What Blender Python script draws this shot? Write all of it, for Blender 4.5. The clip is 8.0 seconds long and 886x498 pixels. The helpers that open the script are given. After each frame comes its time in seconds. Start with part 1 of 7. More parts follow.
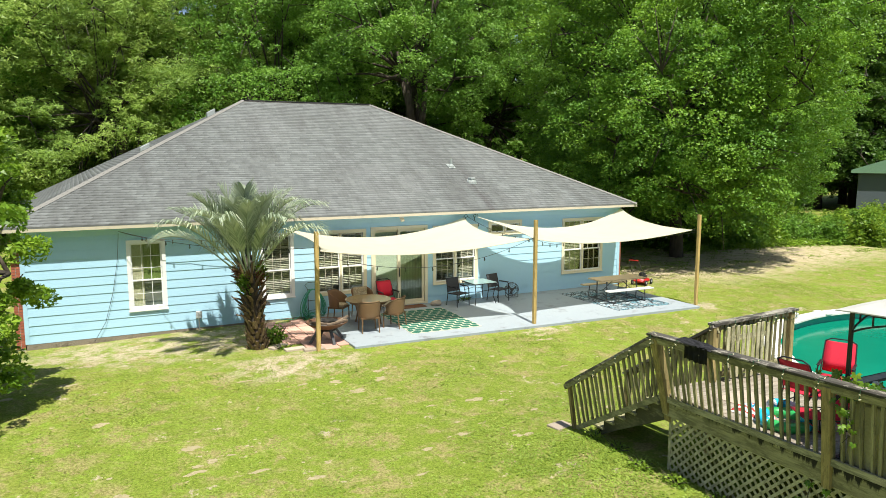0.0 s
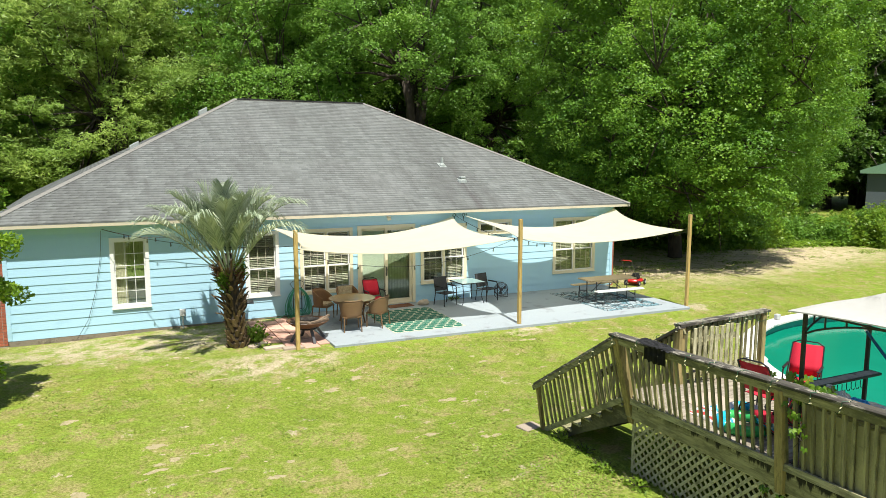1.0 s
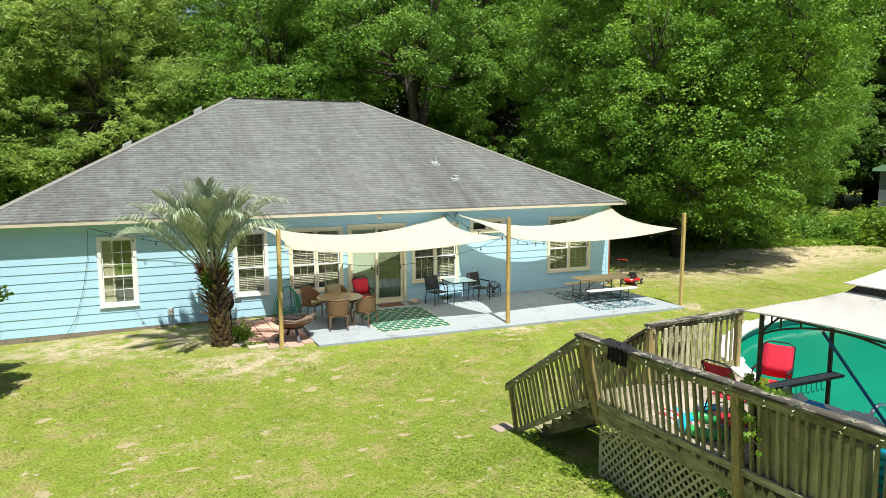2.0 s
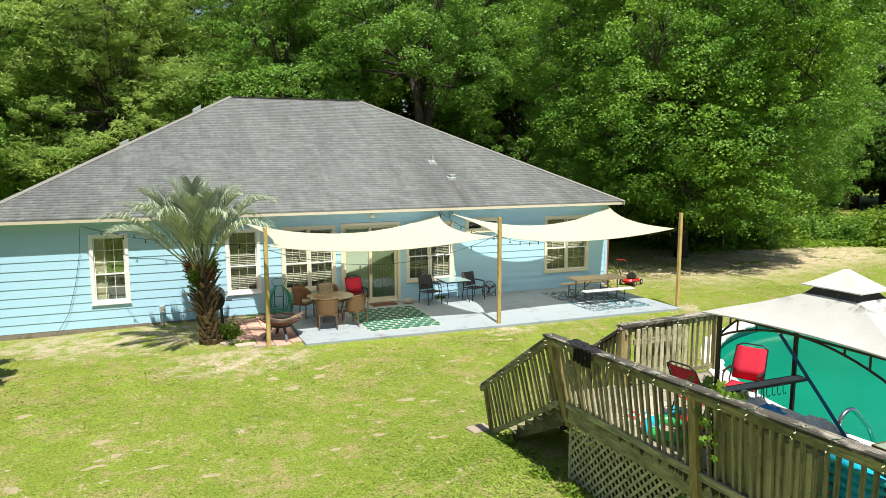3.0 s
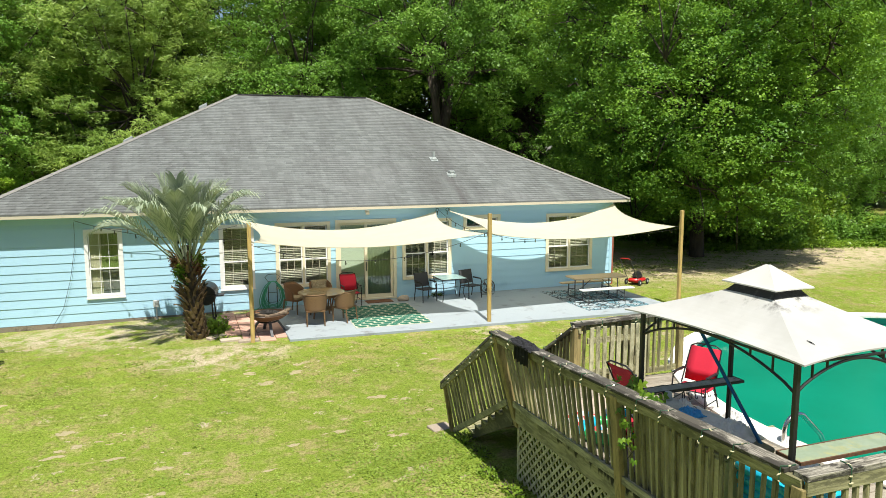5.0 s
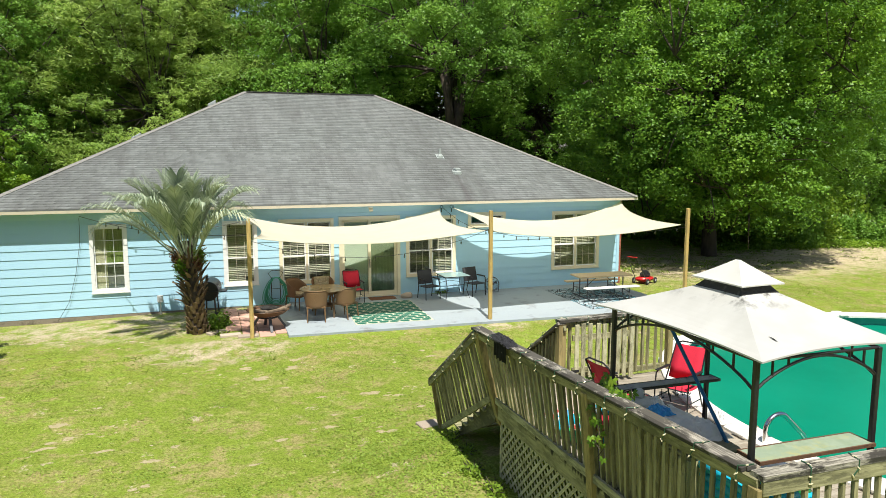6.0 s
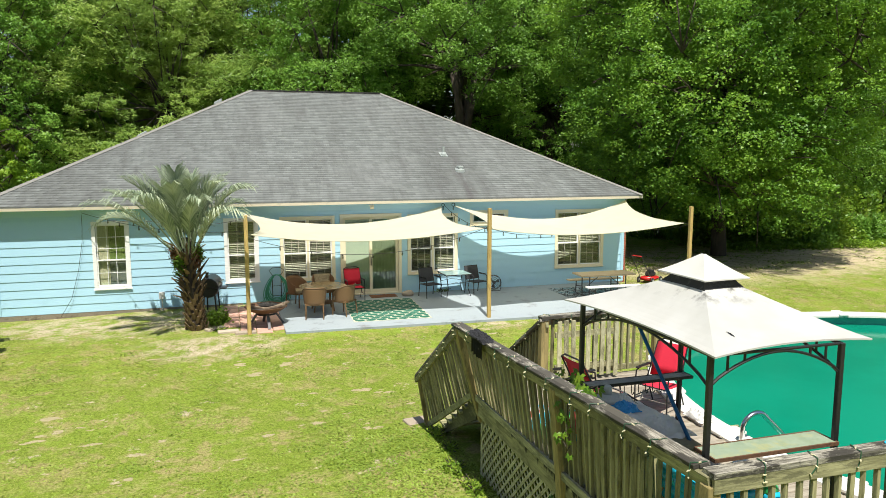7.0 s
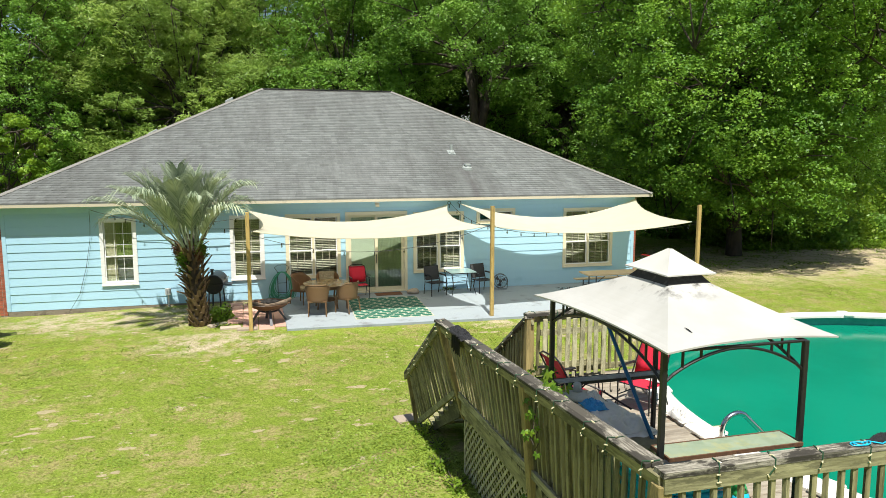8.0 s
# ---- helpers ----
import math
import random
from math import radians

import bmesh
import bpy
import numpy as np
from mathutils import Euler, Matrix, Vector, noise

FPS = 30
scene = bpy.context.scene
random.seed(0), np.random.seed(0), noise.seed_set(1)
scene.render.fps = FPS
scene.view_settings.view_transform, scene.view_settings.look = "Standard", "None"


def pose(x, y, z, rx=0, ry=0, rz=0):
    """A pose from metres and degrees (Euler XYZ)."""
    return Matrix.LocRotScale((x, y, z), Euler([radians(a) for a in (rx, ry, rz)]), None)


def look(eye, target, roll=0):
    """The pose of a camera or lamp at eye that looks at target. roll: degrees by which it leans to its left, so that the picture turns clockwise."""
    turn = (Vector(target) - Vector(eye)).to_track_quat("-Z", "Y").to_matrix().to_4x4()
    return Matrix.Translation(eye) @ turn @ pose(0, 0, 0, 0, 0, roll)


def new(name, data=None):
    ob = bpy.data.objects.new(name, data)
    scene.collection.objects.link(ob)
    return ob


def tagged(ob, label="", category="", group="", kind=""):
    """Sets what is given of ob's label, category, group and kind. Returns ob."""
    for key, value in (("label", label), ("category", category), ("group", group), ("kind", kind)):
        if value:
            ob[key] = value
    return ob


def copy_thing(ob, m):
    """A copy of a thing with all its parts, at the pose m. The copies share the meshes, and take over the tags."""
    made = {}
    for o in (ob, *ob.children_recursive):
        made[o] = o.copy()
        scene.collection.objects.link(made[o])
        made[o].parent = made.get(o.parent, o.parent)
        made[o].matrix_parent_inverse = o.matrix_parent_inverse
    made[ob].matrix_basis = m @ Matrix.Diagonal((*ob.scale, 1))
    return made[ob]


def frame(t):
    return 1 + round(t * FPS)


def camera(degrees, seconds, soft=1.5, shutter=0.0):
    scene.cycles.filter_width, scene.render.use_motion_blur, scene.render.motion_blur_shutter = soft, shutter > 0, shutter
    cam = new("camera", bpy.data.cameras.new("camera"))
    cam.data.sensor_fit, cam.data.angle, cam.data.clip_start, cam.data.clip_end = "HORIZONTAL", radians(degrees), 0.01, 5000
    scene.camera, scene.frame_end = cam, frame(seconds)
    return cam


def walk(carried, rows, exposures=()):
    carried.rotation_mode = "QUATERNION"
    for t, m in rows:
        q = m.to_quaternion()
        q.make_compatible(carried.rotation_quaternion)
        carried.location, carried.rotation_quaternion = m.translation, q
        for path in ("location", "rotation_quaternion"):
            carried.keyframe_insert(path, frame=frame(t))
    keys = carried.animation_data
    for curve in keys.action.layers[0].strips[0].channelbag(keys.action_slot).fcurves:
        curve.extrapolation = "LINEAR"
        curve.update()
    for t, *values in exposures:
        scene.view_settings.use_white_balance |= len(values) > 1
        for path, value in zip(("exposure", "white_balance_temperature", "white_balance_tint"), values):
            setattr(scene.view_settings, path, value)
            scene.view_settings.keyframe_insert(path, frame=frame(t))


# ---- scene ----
cam = camera(63.4, 8.0, soft=0.5)
PATH = [
    (0, (2.514, -21.014, 4.926), (3.414, -19.247, 4.664), 0.0),
    (0.5, (2.905, -21.131, 4.878), (3.79, -19.356, 4.619), 0.1),
    (1, (3.322, -21.27, 4.883), (4.188, -19.487, 4.621), 0.1),
    (1.5, (3.72, -21.379, 4.874), (4.567, -19.587, 4.61), -0.0),
    (3, (4.836, -21.692, 4.825), (5.618, -19.87, 4.56), 0.0),
    (3.5, (5.196, -21.773, 4.81), (5.955, -19.942, 4.544), 0.1),
    (4, (5.546, -21.858, 4.777), (6.28, -20.017, 4.511), 0.1),
    (4.5, (5.885, -21.944, 4.752), (6.593, -20.092, 4.486), 0.0),
    (6, (6.746, -22.143, 4.66), (7.37, -20.262, 4.391), 0.0),
    (6.5, (7.003, -22.202, 4.625), (7.602, -20.313, 4.355), 0.1),
    (7, (7.283, -22.257, 4.587), (7.858, -20.36, 4.318), 0.0),
    (7.5, (7.57, -22.302, 4.555), (8.115, -20.397, 4.286), 0.0),
    (8, (7.858, -22.342, 4.517), (8.369, -20.428, 4.248), 0.0),
]
walk(cam, [(t, look(eye, target, roll)) for t, eye, target, roll in PATH], [(0, 0.49), (3, 0.44), (6, 0.40), (8, 0.38)])

# ---- light ----
SUN_DIR = Vector((0.055, 0.42, -0.906)).normalized()
sun_data = bpy.data.lights.new("sun", "SUN")
sun_data.energy, sun_data.angle, sun_data.color = 5.25, radians(0.55), (1.0, 0.97, 0.88)
sun = new("sun", sun_data)
sun.rotation_euler = SUN_DIR.to_track_quat("-Z", "Y").to_euler()
world = bpy.data.worlds.new("world")
scene.world = world
world.use_nodes = True
sky = world.node_tree.nodes.new("ShaderNodeTexSky")
sky.sky_type, sky.sun_disc = "NISHITA", False
sky.sun_elevation, sky.sun_rotation = radians(65), radians(187)
background = world.node_tree.nodes["Background"]
background.inputs["Strength"].default_value = 0.076
world.node_tree.links.new(sky.outputs[0], background.inputs["Color"])


# ---- materials ----
def principled(name):
    m = bpy.data.materials.new(name)
    m.use_nodes = True
    return m, m.node_tree, m.node_tree.nodes["Principled BSDF"]


def blend(tree, fac, a, b, mode="MIX"):
    """A colour mix; a and b are sockets or colours, fac a socket or a number."""
    n = tree.nodes.new("ShaderNodeMix")
    n.data_type, n.blend_type = "RGBA", mode
    for index, value in ((0, fac), (6, a), (7, b)):
        if isinstance(value, bpy.types.NodeSocket):
            tree.links.new(value, n.inputs[index])
        elif index == 0:
            n.inputs[0].default_value = value
        else:
            n.inputs[index].default_value = (*value, 1)
    return n.outputs[2]


def ramp(tree, socket, low, high):
    """The socket's value from low to high brought to 0 to 1."""
    n = tree.nodes.new("ShaderNodeMapRange")
    n.interpolation_type = "SMOOTHSTEP"
    tree.links.new(socket, n.inputs[0])
    n.inputs[1].default_value, n.inputs[2].default_value = low, high
    return n.outputs[0]


def position(tree, stretch=(1, 1, 1), own=False):
    if own:
        source = tree.nodes.new("ShaderNodeTexCoord").outputs["Object"]
        info = tree.nodes.new("ShaderNodeObjectInfo")
        shift = tree.nodes.new("ShaderNodeVectorMath")
        shift.operation = "MULTIPLY_ADD"
        tree.links.new(info.outputs["Random"], shift.inputs[0])
        shift.inputs[1].default_value = (37.0, 53.0, 71.0)
        tree.links.new(source, shift.inputs[2])
        source = shift.outputs[0]
    else:
        source = tree.nodes.new("ShaderNodeNewGeometry").outputs["Position"]
    n = tree.nodes.new("ShaderNodeVectorMath")
    n.operation = "MULTIPLY"
    tree.links.new(source, n.inputs[0])
    n.inputs[1].default_value = stretch
    return n.outputs[0]


def grain(tree, where, scale, detail=4.0, rough=0.55):
    n = tree.nodes.new("ShaderNodeTexNoise")
    n.inputs["Scale"].default_value, n.inputs["Detail"].default_value, n.inputs["Roughness"].default_value = scale, detail, rough
    tree.links.new(where, n.inputs["Vector"])
    return n.outputs["Fac"]


def relief(tree, bsdf, socket, strength, distance=0.01):
    n = tree.nodes.new("ShaderNodeBump")
    n.inputs["Strength"].default_value, n.inputs["Distance"].default_value = strength, distance
    tree.links.new(socket, n.inputs["Height"])
    tree.links.new(n.outputs[0], bsdf.inputs["Normal"])


def surface(name, light, dark, fine=40.0, broad=1.5, stain=None, stain_amount=0.5, rough=0.7, metal=0.0, bump=0.25, depth=0.004,
            stretch=(1, 1, 1), own=False, pieces=0.0):
    """A plain material with grain, broad mottling, stains, and a tone for each piece."""
    m, tree, bsdf = principled(name)
    where = position(tree, stretch, own)
    small, large = grain(tree, where, fine), grain(tree, where, broad, 3.0)
    colour = blend(tree, ramp(tree, small, 0.3, 0.7), dark, light)
    colour = blend(tree, ramp(tree, large, 0.35, 0.65), colour, blend(tree, 0.5, light, dark))
    if stain:
        spots = grain(tree, where, broad * 2.3, 6.0, 0.7)
        colour = blend(tree, ramp(tree, spots, 0.62 - 0.2 * stain_amount, 0.75), colour, stain)
    if pieces:
        value = tree.nodes.new("ShaderNodeObjectInfo").outputs["Random"]
        colour = blend(tree, pieces, colour, blend(tree, value, tuple(c * 0.45 for c in dark), tuple(min(1, c * 1.5) for c in light)))
    tree.links.new(colour, bsdf.inputs["Base Color"])
    bsdf.inputs["Roughness"].default_value, bsdf.inputs["Metallic"].default_value = rough, metal
    relief(tree, bsdf, small, bump, depth)
    return m


def foliage(name, dark, light, tip, gloss=0.45, through_light=0.35, patch=0.35):
    """Leaves: a tone for each leaf and for each bough, light shining through."""
    m, tree, bsdf = principled(name)
    geo = tree.nodes.new("ShaderNodeNewGeometry")
    broad = grain(tree, geo.outputs["Position"], patch, 3.0)
    colour = blend(tree, geo.outputs["Random Per Island"], dark, light)
    colour = blend(tree, ramp(tree, broad, 0.4, 0.68), colour, blend(tree, geo.outputs["Random Per Island"], light, tip))
    tree.links.new(colour, bsdf.inputs["Base Color"])
    bsdf.inputs["Roughness"].default_value = gloss
    bsdf.inputs["Specular IOR Level"].default_value = 0.35
    clear = tree.nodes.new("ShaderNodeBsdfTranslucent")
    tree.links.new(blend(tree, 0.55, colour, tip), clear.inputs["Color"])
    mix = tree.nodes.new("ShaderNodeMixShader")
    mix.inputs[0].default_value = through_light
    tree.links.new(bsdf.outputs[0], mix.inputs[1])
    tree.links.new(clear.outputs[0], mix.inputs[2])
    tree.links.new(mix.outputs[0], tree.nodes["Material Output"].inputs["Surface"])
    return m


def cloth(name, colour, dark, through_light, fine=120.0, stain=None, mildew=None):
    m, tree, bsdf = principled(name)
    where = position(tree)
    tone = blend(tree, ramp(tree, grain(tree, where, 2.2, 5.0), 0.3, 0.7), dark, colour)
    if stain:
        tone = blend(tree, ramp(tree, grain(tree, where, 3.4, 6.0, 0.7), 0.6, 0.8), tone, stain)
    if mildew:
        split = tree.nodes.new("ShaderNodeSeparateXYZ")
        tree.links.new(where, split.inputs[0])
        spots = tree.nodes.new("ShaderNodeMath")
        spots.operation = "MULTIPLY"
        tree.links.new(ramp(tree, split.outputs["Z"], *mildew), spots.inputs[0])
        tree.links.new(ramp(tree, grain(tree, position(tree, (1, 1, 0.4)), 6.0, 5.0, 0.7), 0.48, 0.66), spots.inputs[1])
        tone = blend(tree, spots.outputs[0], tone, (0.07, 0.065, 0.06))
    tree.links.new(tone, bsdf.inputs["Base Color"])
    bsdf.inputs["Roughness"].default_value = 0.9
    relief(tree, bsdf, grain(tree, where, fine), 0.12, 0.003)
    clear = tree.nodes.new("ShaderNodeBsdfTranslucent")
    tree.links.new(tone, clear.inputs["Color"])
    mix = tree.nodes.new("ShaderNodeMixShader")
    mix.inputs[0].default_value = through_light
    tree.links.new(bsdf.outputs[0], mix.inputs[1])
    tree.links.new(clear.outputs[0], mix.inputs[2])
    tree.links.new(mix.outputs[0], tree.nodes["Material Output"].inputs["Surface"])
    return m


def glass(name, tint=(0.9, 0.95, 0.93), rough=0.0):
    """Thin glass: a clear pane with a sharp reflection on it."""
    m, tree, bsdf = principled(name)
    clear, shine = tree.nodes.new("ShaderNodeBsdfTransparent"), tree.nodes.new("ShaderNodeBsdfGlossy")
    clear.inputs[0].default_value = (*tint, 1)
    shine.inputs["Roughness"].default_value = rough
    fresnel = tree.nodes.new("ShaderNodeFresnel")
    fresnel.inputs[0].default_value = 1.6
    mix = tree.nodes.new("ShaderNodeMixShader")
    for output, index in ((fresnel.outputs[0], 0), (clear.outputs[0], 1), (shine.outputs[0], 2)):
        tree.links.new(output, mix.inputs[index])
    tree.links.new(mix.outputs[0], tree.nodes["Material Output"].inputs["Surface"])
    return m


def near_spot(tree, where, centre, radius, soft):
    """1 inside an oval on the ground, with an uneven rim, 0 outside it."""
    n = tree.nodes.new("ShaderNodeVectorMath")
    n.operation = "SUBTRACT"
    tree.links.new(where, n.inputs[0])
    n.inputs[1].default_value = (*centre, 0)
    s = tree.nodes.new("ShaderNodeVectorMath")
    s.operation = "MULTIPLY"
    tree.links.new(n.outputs[0], s.inputs[0])
    s.inputs[1].default_value = (1 / radius[0], 1 / radius[1], 0)
    length = tree.nodes.new("ShaderNodeVectorMath")
    length.operation = "LENGTH"
    tree.links.new(s.outputs[0], length.inputs[0])
    rim = tree.nodes.new("ShaderNodeMath")
    rim.operation = "MULTIPLY_ADD"
    tree.links.new(grain(tree, where, 0.9, 6.0, 0.7), rim.inputs[0])
    rim.inputs[1].default_value = 1.1
    tree.links.new(length.outputs["Value"], rim.inputs[2])
    return ramp(tree, rim.outputs[0], 1.55 + soft, 1.55 - soft)


def lawn_material(name="lawn"):
    m, tree, bsdf = principled(name)
    where = position(tree)
    fine, middle, large = grain(tree, where, 22, 8, 0.82), grain(tree, where, 2.1, 8, 0.72), grain(tree, where, 0.33, 4)
    speck = ramp(tree, fine, 0.40, 0.60)
    green = blend(tree, speck, (0.145, 0.174, 0.026), (0.265, 0.303, 0.056))
    lush = blend(tree, speck, (0.115, 0.160, 0.018), (0.216, 0.284, 0.040))
    straw = blend(tree, speck, (0.178, 0.178, 0.049), (0.352, 0.338, 0.124))
    brown = blend(tree, speck, (0.19, 0.165, 0.060), (0.35, 0.315, 0.125))
    soil = blend(tree, ramp(tree, fine, 0.35, 0.7), (0.32, 0.26, 0.165), (0.58, 0.50, 0.36))
    sand = blend(tree, ramp(tree, fine, 0.35, 0.7), (0.36, 0.285, 0.175), (0.66, 0.55, 0.38))
    colour = blend(tree, ramp(tree, large, 0.40, 0.60), green, lush)
    colour = blend(tree, ramp(tree, grain(tree, where, 0.95, 6, 0.66), 0.47, 0.60), colour, lush)
    clover = grain(tree, where, 3.1, 7, 0.72)
    colour = blend(tree, ramp(tree, clover, 0.50, 0.60), colour, blend(tree, speck, (0.150, 0.215, 0.024), (0.250, 0.345, 0.048)))
    colour = blend(tree, near_spot(tree, where, (8.6, -9.5), (4.2, 4.0), 0.7), colour, lush)
    colour = blend(tree, ramp(tree, middle, 0.48, 0.66), colour, straw)
    colour = blend(tree, ramp(tree, grain(tree, where, 1.5, 7, 0.74), 0.50, 0.62), colour, brown)
    bare = grain(tree, where, 1.15, 6, 0.68)
    colour = blend(tree, ramp(tree, bare, 0.65, 0.70), colour, soil)
    for scale, low, high in ((2.2, 0.62, 0.68), (6.0, 0.66, 0.71)):
        colour = blend(tree, ramp(tree, grain(tree, where, scale, 6, 0.7), low, high), colour, soil)
    for centre, radius, soft in (((5.2, -1.5), (4.2, 1.5), 0.5), ((33.6, 3.0), (6.6, 3.1), 0.6), ((6.9, -4.6), (1.6, 0.9), 0.4),
                                 ((14.2, -4.6), (0.8, 0.35), 0.3), ((20.6, -4.2), (0.8, 0.5), 0.3), ((26.5, 3.2), (6.0, 4.2), 0.5)):
        patchy = tree.nodes.new("ShaderNodeMath")
        patchy.operation = "MULTIPLY"
        tree.links.new(near_spot(tree, where, centre, radius, soft), patchy.inputs[0])
        tree.links.new(ramp(tree, middle, *((0.33, 0.54) if centre[0] > 24 else (0.40, 0.60))), patchy.inputs[1])
        colour = blend(tree, patchy.outputs[0], colour, sand if centre[0] > 24 else soil)
    tree.links.new(colour, bsdf.inputs["Base Color"])
    bsdf.inputs["Roughness"].default_value = 0.95
    bsdf.inputs["Specular IOR Level"].default_value = 0.1
    relief(tree, bsdf, fine, 0.4, 0.03)
    return m


def shingle_material():
    m, tree, bsdf = principled("shingle")
    geo = tree.nodes.new("ShaderNodeNewGeometry")
    where = geo.outputs["Position"]
    tone = blend(tree, geo.outputs["Random Per Island"], (0.108, 0.123, 0.117), (0.196, 0.218, 0.208))
    tone = blend(tree, ramp(tree, grain(tree, where, 0.4, 3), 0.45, 0.7), tone, blend(tree, 0.4, tone, (0.192, 0.202, 0.196)))
    for scale, low, high, amount in ((0.5, 0.44, 0.66, 0.46), (1.5, 0.46, 0.68, 0.42), (5.0, 0.48, 0.70, 0.32)):
        streak = grain(tree, position(tree, (1.2, 0.22, 0.22)), scale, 6, 0.68)
        tone = blend(tree, ramp(tree, streak, low, high), tone, blend(tree, amount, tone, (0.045, 0.048, 0.045)))
    run = tree.nodes.new("ShaderNodeVectorMath")
    run.operation = "MULTIPLY_ADD"
    tree.links.new(where, run.inputs[0])
    run.inputs[1].default_value, run.inputs[2].default_value = (2.6, 0.0, 0.0), (-2.6 * 14.95, 0.0, 0.0)
    off = tree.nodes.new("ShaderNodeVectorMath")
    off.operation = "LENGTH"
    tree.links.new(run.outputs[0], off.inputs[0])
    below = tree.nodes.new("ShaderNodeMath")
    below.operation = "MULTIPLY"
    heights = tree.nodes.new("ShaderNodeSeparateXYZ")
    tree.links.new(where, heights.inputs[0])
    tree.links.new(ramp(tree, off.outputs["Value"], 1.0, 0.1), below.inputs[0])
    tree.links.new(ramp(tree, heights.outputs["Z"], 4.55, 4.3), below.inputs[1])
    runoff = tree.nodes.new("ShaderNodeMath")
    runoff.operation = "MULTIPLY"
    tree.links.new(below.outputs[0], runoff.inputs[0])
    tree.links.new(ramp(tree, grain(tree, position(tree, (1, 0.2, 0.2)), 5, 5), 0.3, 0.6), runoff.inputs[1])
    tone = blend(tree, runoff.outputs[0], tone, (0.065, 0.066, 0.064))
    split = tree.nodes.new("ShaderNodeSeparateXYZ")
    tree.links.new(where, split.inputs[0])
    course = tree.nodes.new("ShaderNodeMath")
    course.operation = "MULTIPLY_ADD"
    tree.links.new(split.outputs["Z"], course.inputs[0])
    course.inputs[1].default_value, course.inputs[2].default_value = 62 / 3.87, -3.10 * 62 / 3.87
    part_of = tree.nodes.new("ShaderNodeMath")
    part_of.operation = "FRACT"
    tree.links.new(course.outputs[0], part_of.inputs[0])
    tone = blend(tree, ramp(tree, part_of.outputs[0], 0.40, 0.15), tone, blend(tree, 0.36, tone, (0.05, 0.05, 0.048)))
    tone = blend(tree, 0.28, tone, blend(tree, grain(tree, where, 90, 2), (0.04, 0.04, 0.04), (0.4, 0.39, 0.38)))
    tree.links.new(tone, bsdf.inputs["Base Color"])
    bsdf.inputs["Roughness"].default_value = 0.92
    relief(tree, bsdf, grain(tree, where, 160, 2), 0.4, 0.004)
    return m


def weathered_wood(name, light, dark, along=(1, 1, 1), moss=(0.12, 0.12, 0.05), worn=0.62, fine=24, edge=0.09, drip=None):
    m, tree, bsdf = principled(name)
    where = position(tree, along, True)
    fibre = grain(tree, where, fine, 5, 0.7)
    tone = blend(tree, ramp(tree, fibre, 0.33, 0.68), dark, light)
    blotch = grain(tree, position(tree, tuple(0.35 + 0.65 * v for v in along)), 5.0, 6, 0.72)
    tone = blend(tree, ramp(tree, blotch, worn - edge, worn + edge), tone, moss)
    specks = grain(tree, position(tree, tuple(0.12 + 0.88 * v for v in along), True), 13.0, 8, 0.75)
    tone = blend(tree, ramp(tree, specks, 0.50, 0.60), tone, blend(tree, 0.70, tone, tuple(v * 0.6 for v in moss)))
    value = tree.nodes.new("ShaderNodeObjectInfo").outputs["Random"]
    tone = blend(tree, 0.30 if edge > 0.05 else 0.12, tone, blend(tree, value, tuple(c * 0.5 for c in dark), light))
    if drip:
        # mould that has run down from the board's upper edge
        split = tree.nodes.new("ShaderNodeSeparateXYZ")
        tree.links.new(position(tree), split.inputs[0])
        run = tree.nodes.new("ShaderNodeMath")
        run.operation = "MULTIPLY_ADD"
        tree.links.new(grain(tree, position(tree, (1, 1, 0.12)), 9.0, 6, 0.7), run.inputs[0])
        run.inputs[1].default_value = 0.55
        tree.links.new(split.outputs["Z"], run.inputs[2])
        tone = blend(tree, ramp(tree, run.outputs[0], *drip), tone, (0.016, 0.015, 0.010))
    tree.links.new(tone, bsdf.inputs["Base Color"])
    bsdf.inputs["Roughness"].default_value = 0.9
    relief(tree, bsdf, fibre, 0.5, 0.006)
    return m


M = {}
M["siding"] = surface("siding", (0.42, 0.66, 0.81), (0.385, 0.62, 0.77), 60, 0.6, (0.35, 0.575, 0.71), 0.35, 0.55, bump=0.15)
M["trim"] = surface("trim", (0.80, 0.73, 0.55), (0.74, 0.66, 0.48), 50, 2.0, rough=0.5, bump=0.1)
M["fascia"] = surface("fascia", (0.62, 0.555, 0.42), (0.54, 0.48, 0.36), 50, 1.2, (0.40, 0.36, 0.27), 0.4, 0.55, bump=0.1)
M["white_trim"] = surface("white_trim", (0.83, 0.83, 0.82), (0.78, 0.78, 0.77), 50, 2.0, rough=0.45, bump=0.08)
M["soffit"] = surface("soffit", (0.50, 0.60, 0.62), (0.45, 0.55, 0.58), 50, 2.0, rough=0.6)
M["foundation"] = surface("foundation", (0.30, 0.26, 0.20), (0.16, 0.13, 0.10), 30, 1.2, (0.10, 0.08, 0.06), 0.6, 0.95)
M["brick"] = surface("brick", (0.42, 0.13, 0.07), (0.26, 0.075, 0.045), 45, 4.0, rough=0.85, own=True, pieces=0.25)
M["mortar"] = surface("mortar", (0.42, 0.38, 0.33), (0.34, 0.30, 0.26), 60, 3.0, rough=0.95)
M["shingle"] = shingle_material()
M["cap_shingle"] = surface("cap_shingle", (0.265, 0.255, 0.23), (0.185, 0.178, 0.16), 60, 4.0, rough=0.95)
M["vent"] = surface("vent", (0.36, 0.39, 0.375), (0.27, 0.30, 0.285), 40, 3.0, rough=0.6)
M["pane"] = glass("pane")
M["dark_room"] = surface("dark_room", (0.30, 0.26, 0.21), (0.26, 0.22, 0.18), 10, 0.8)
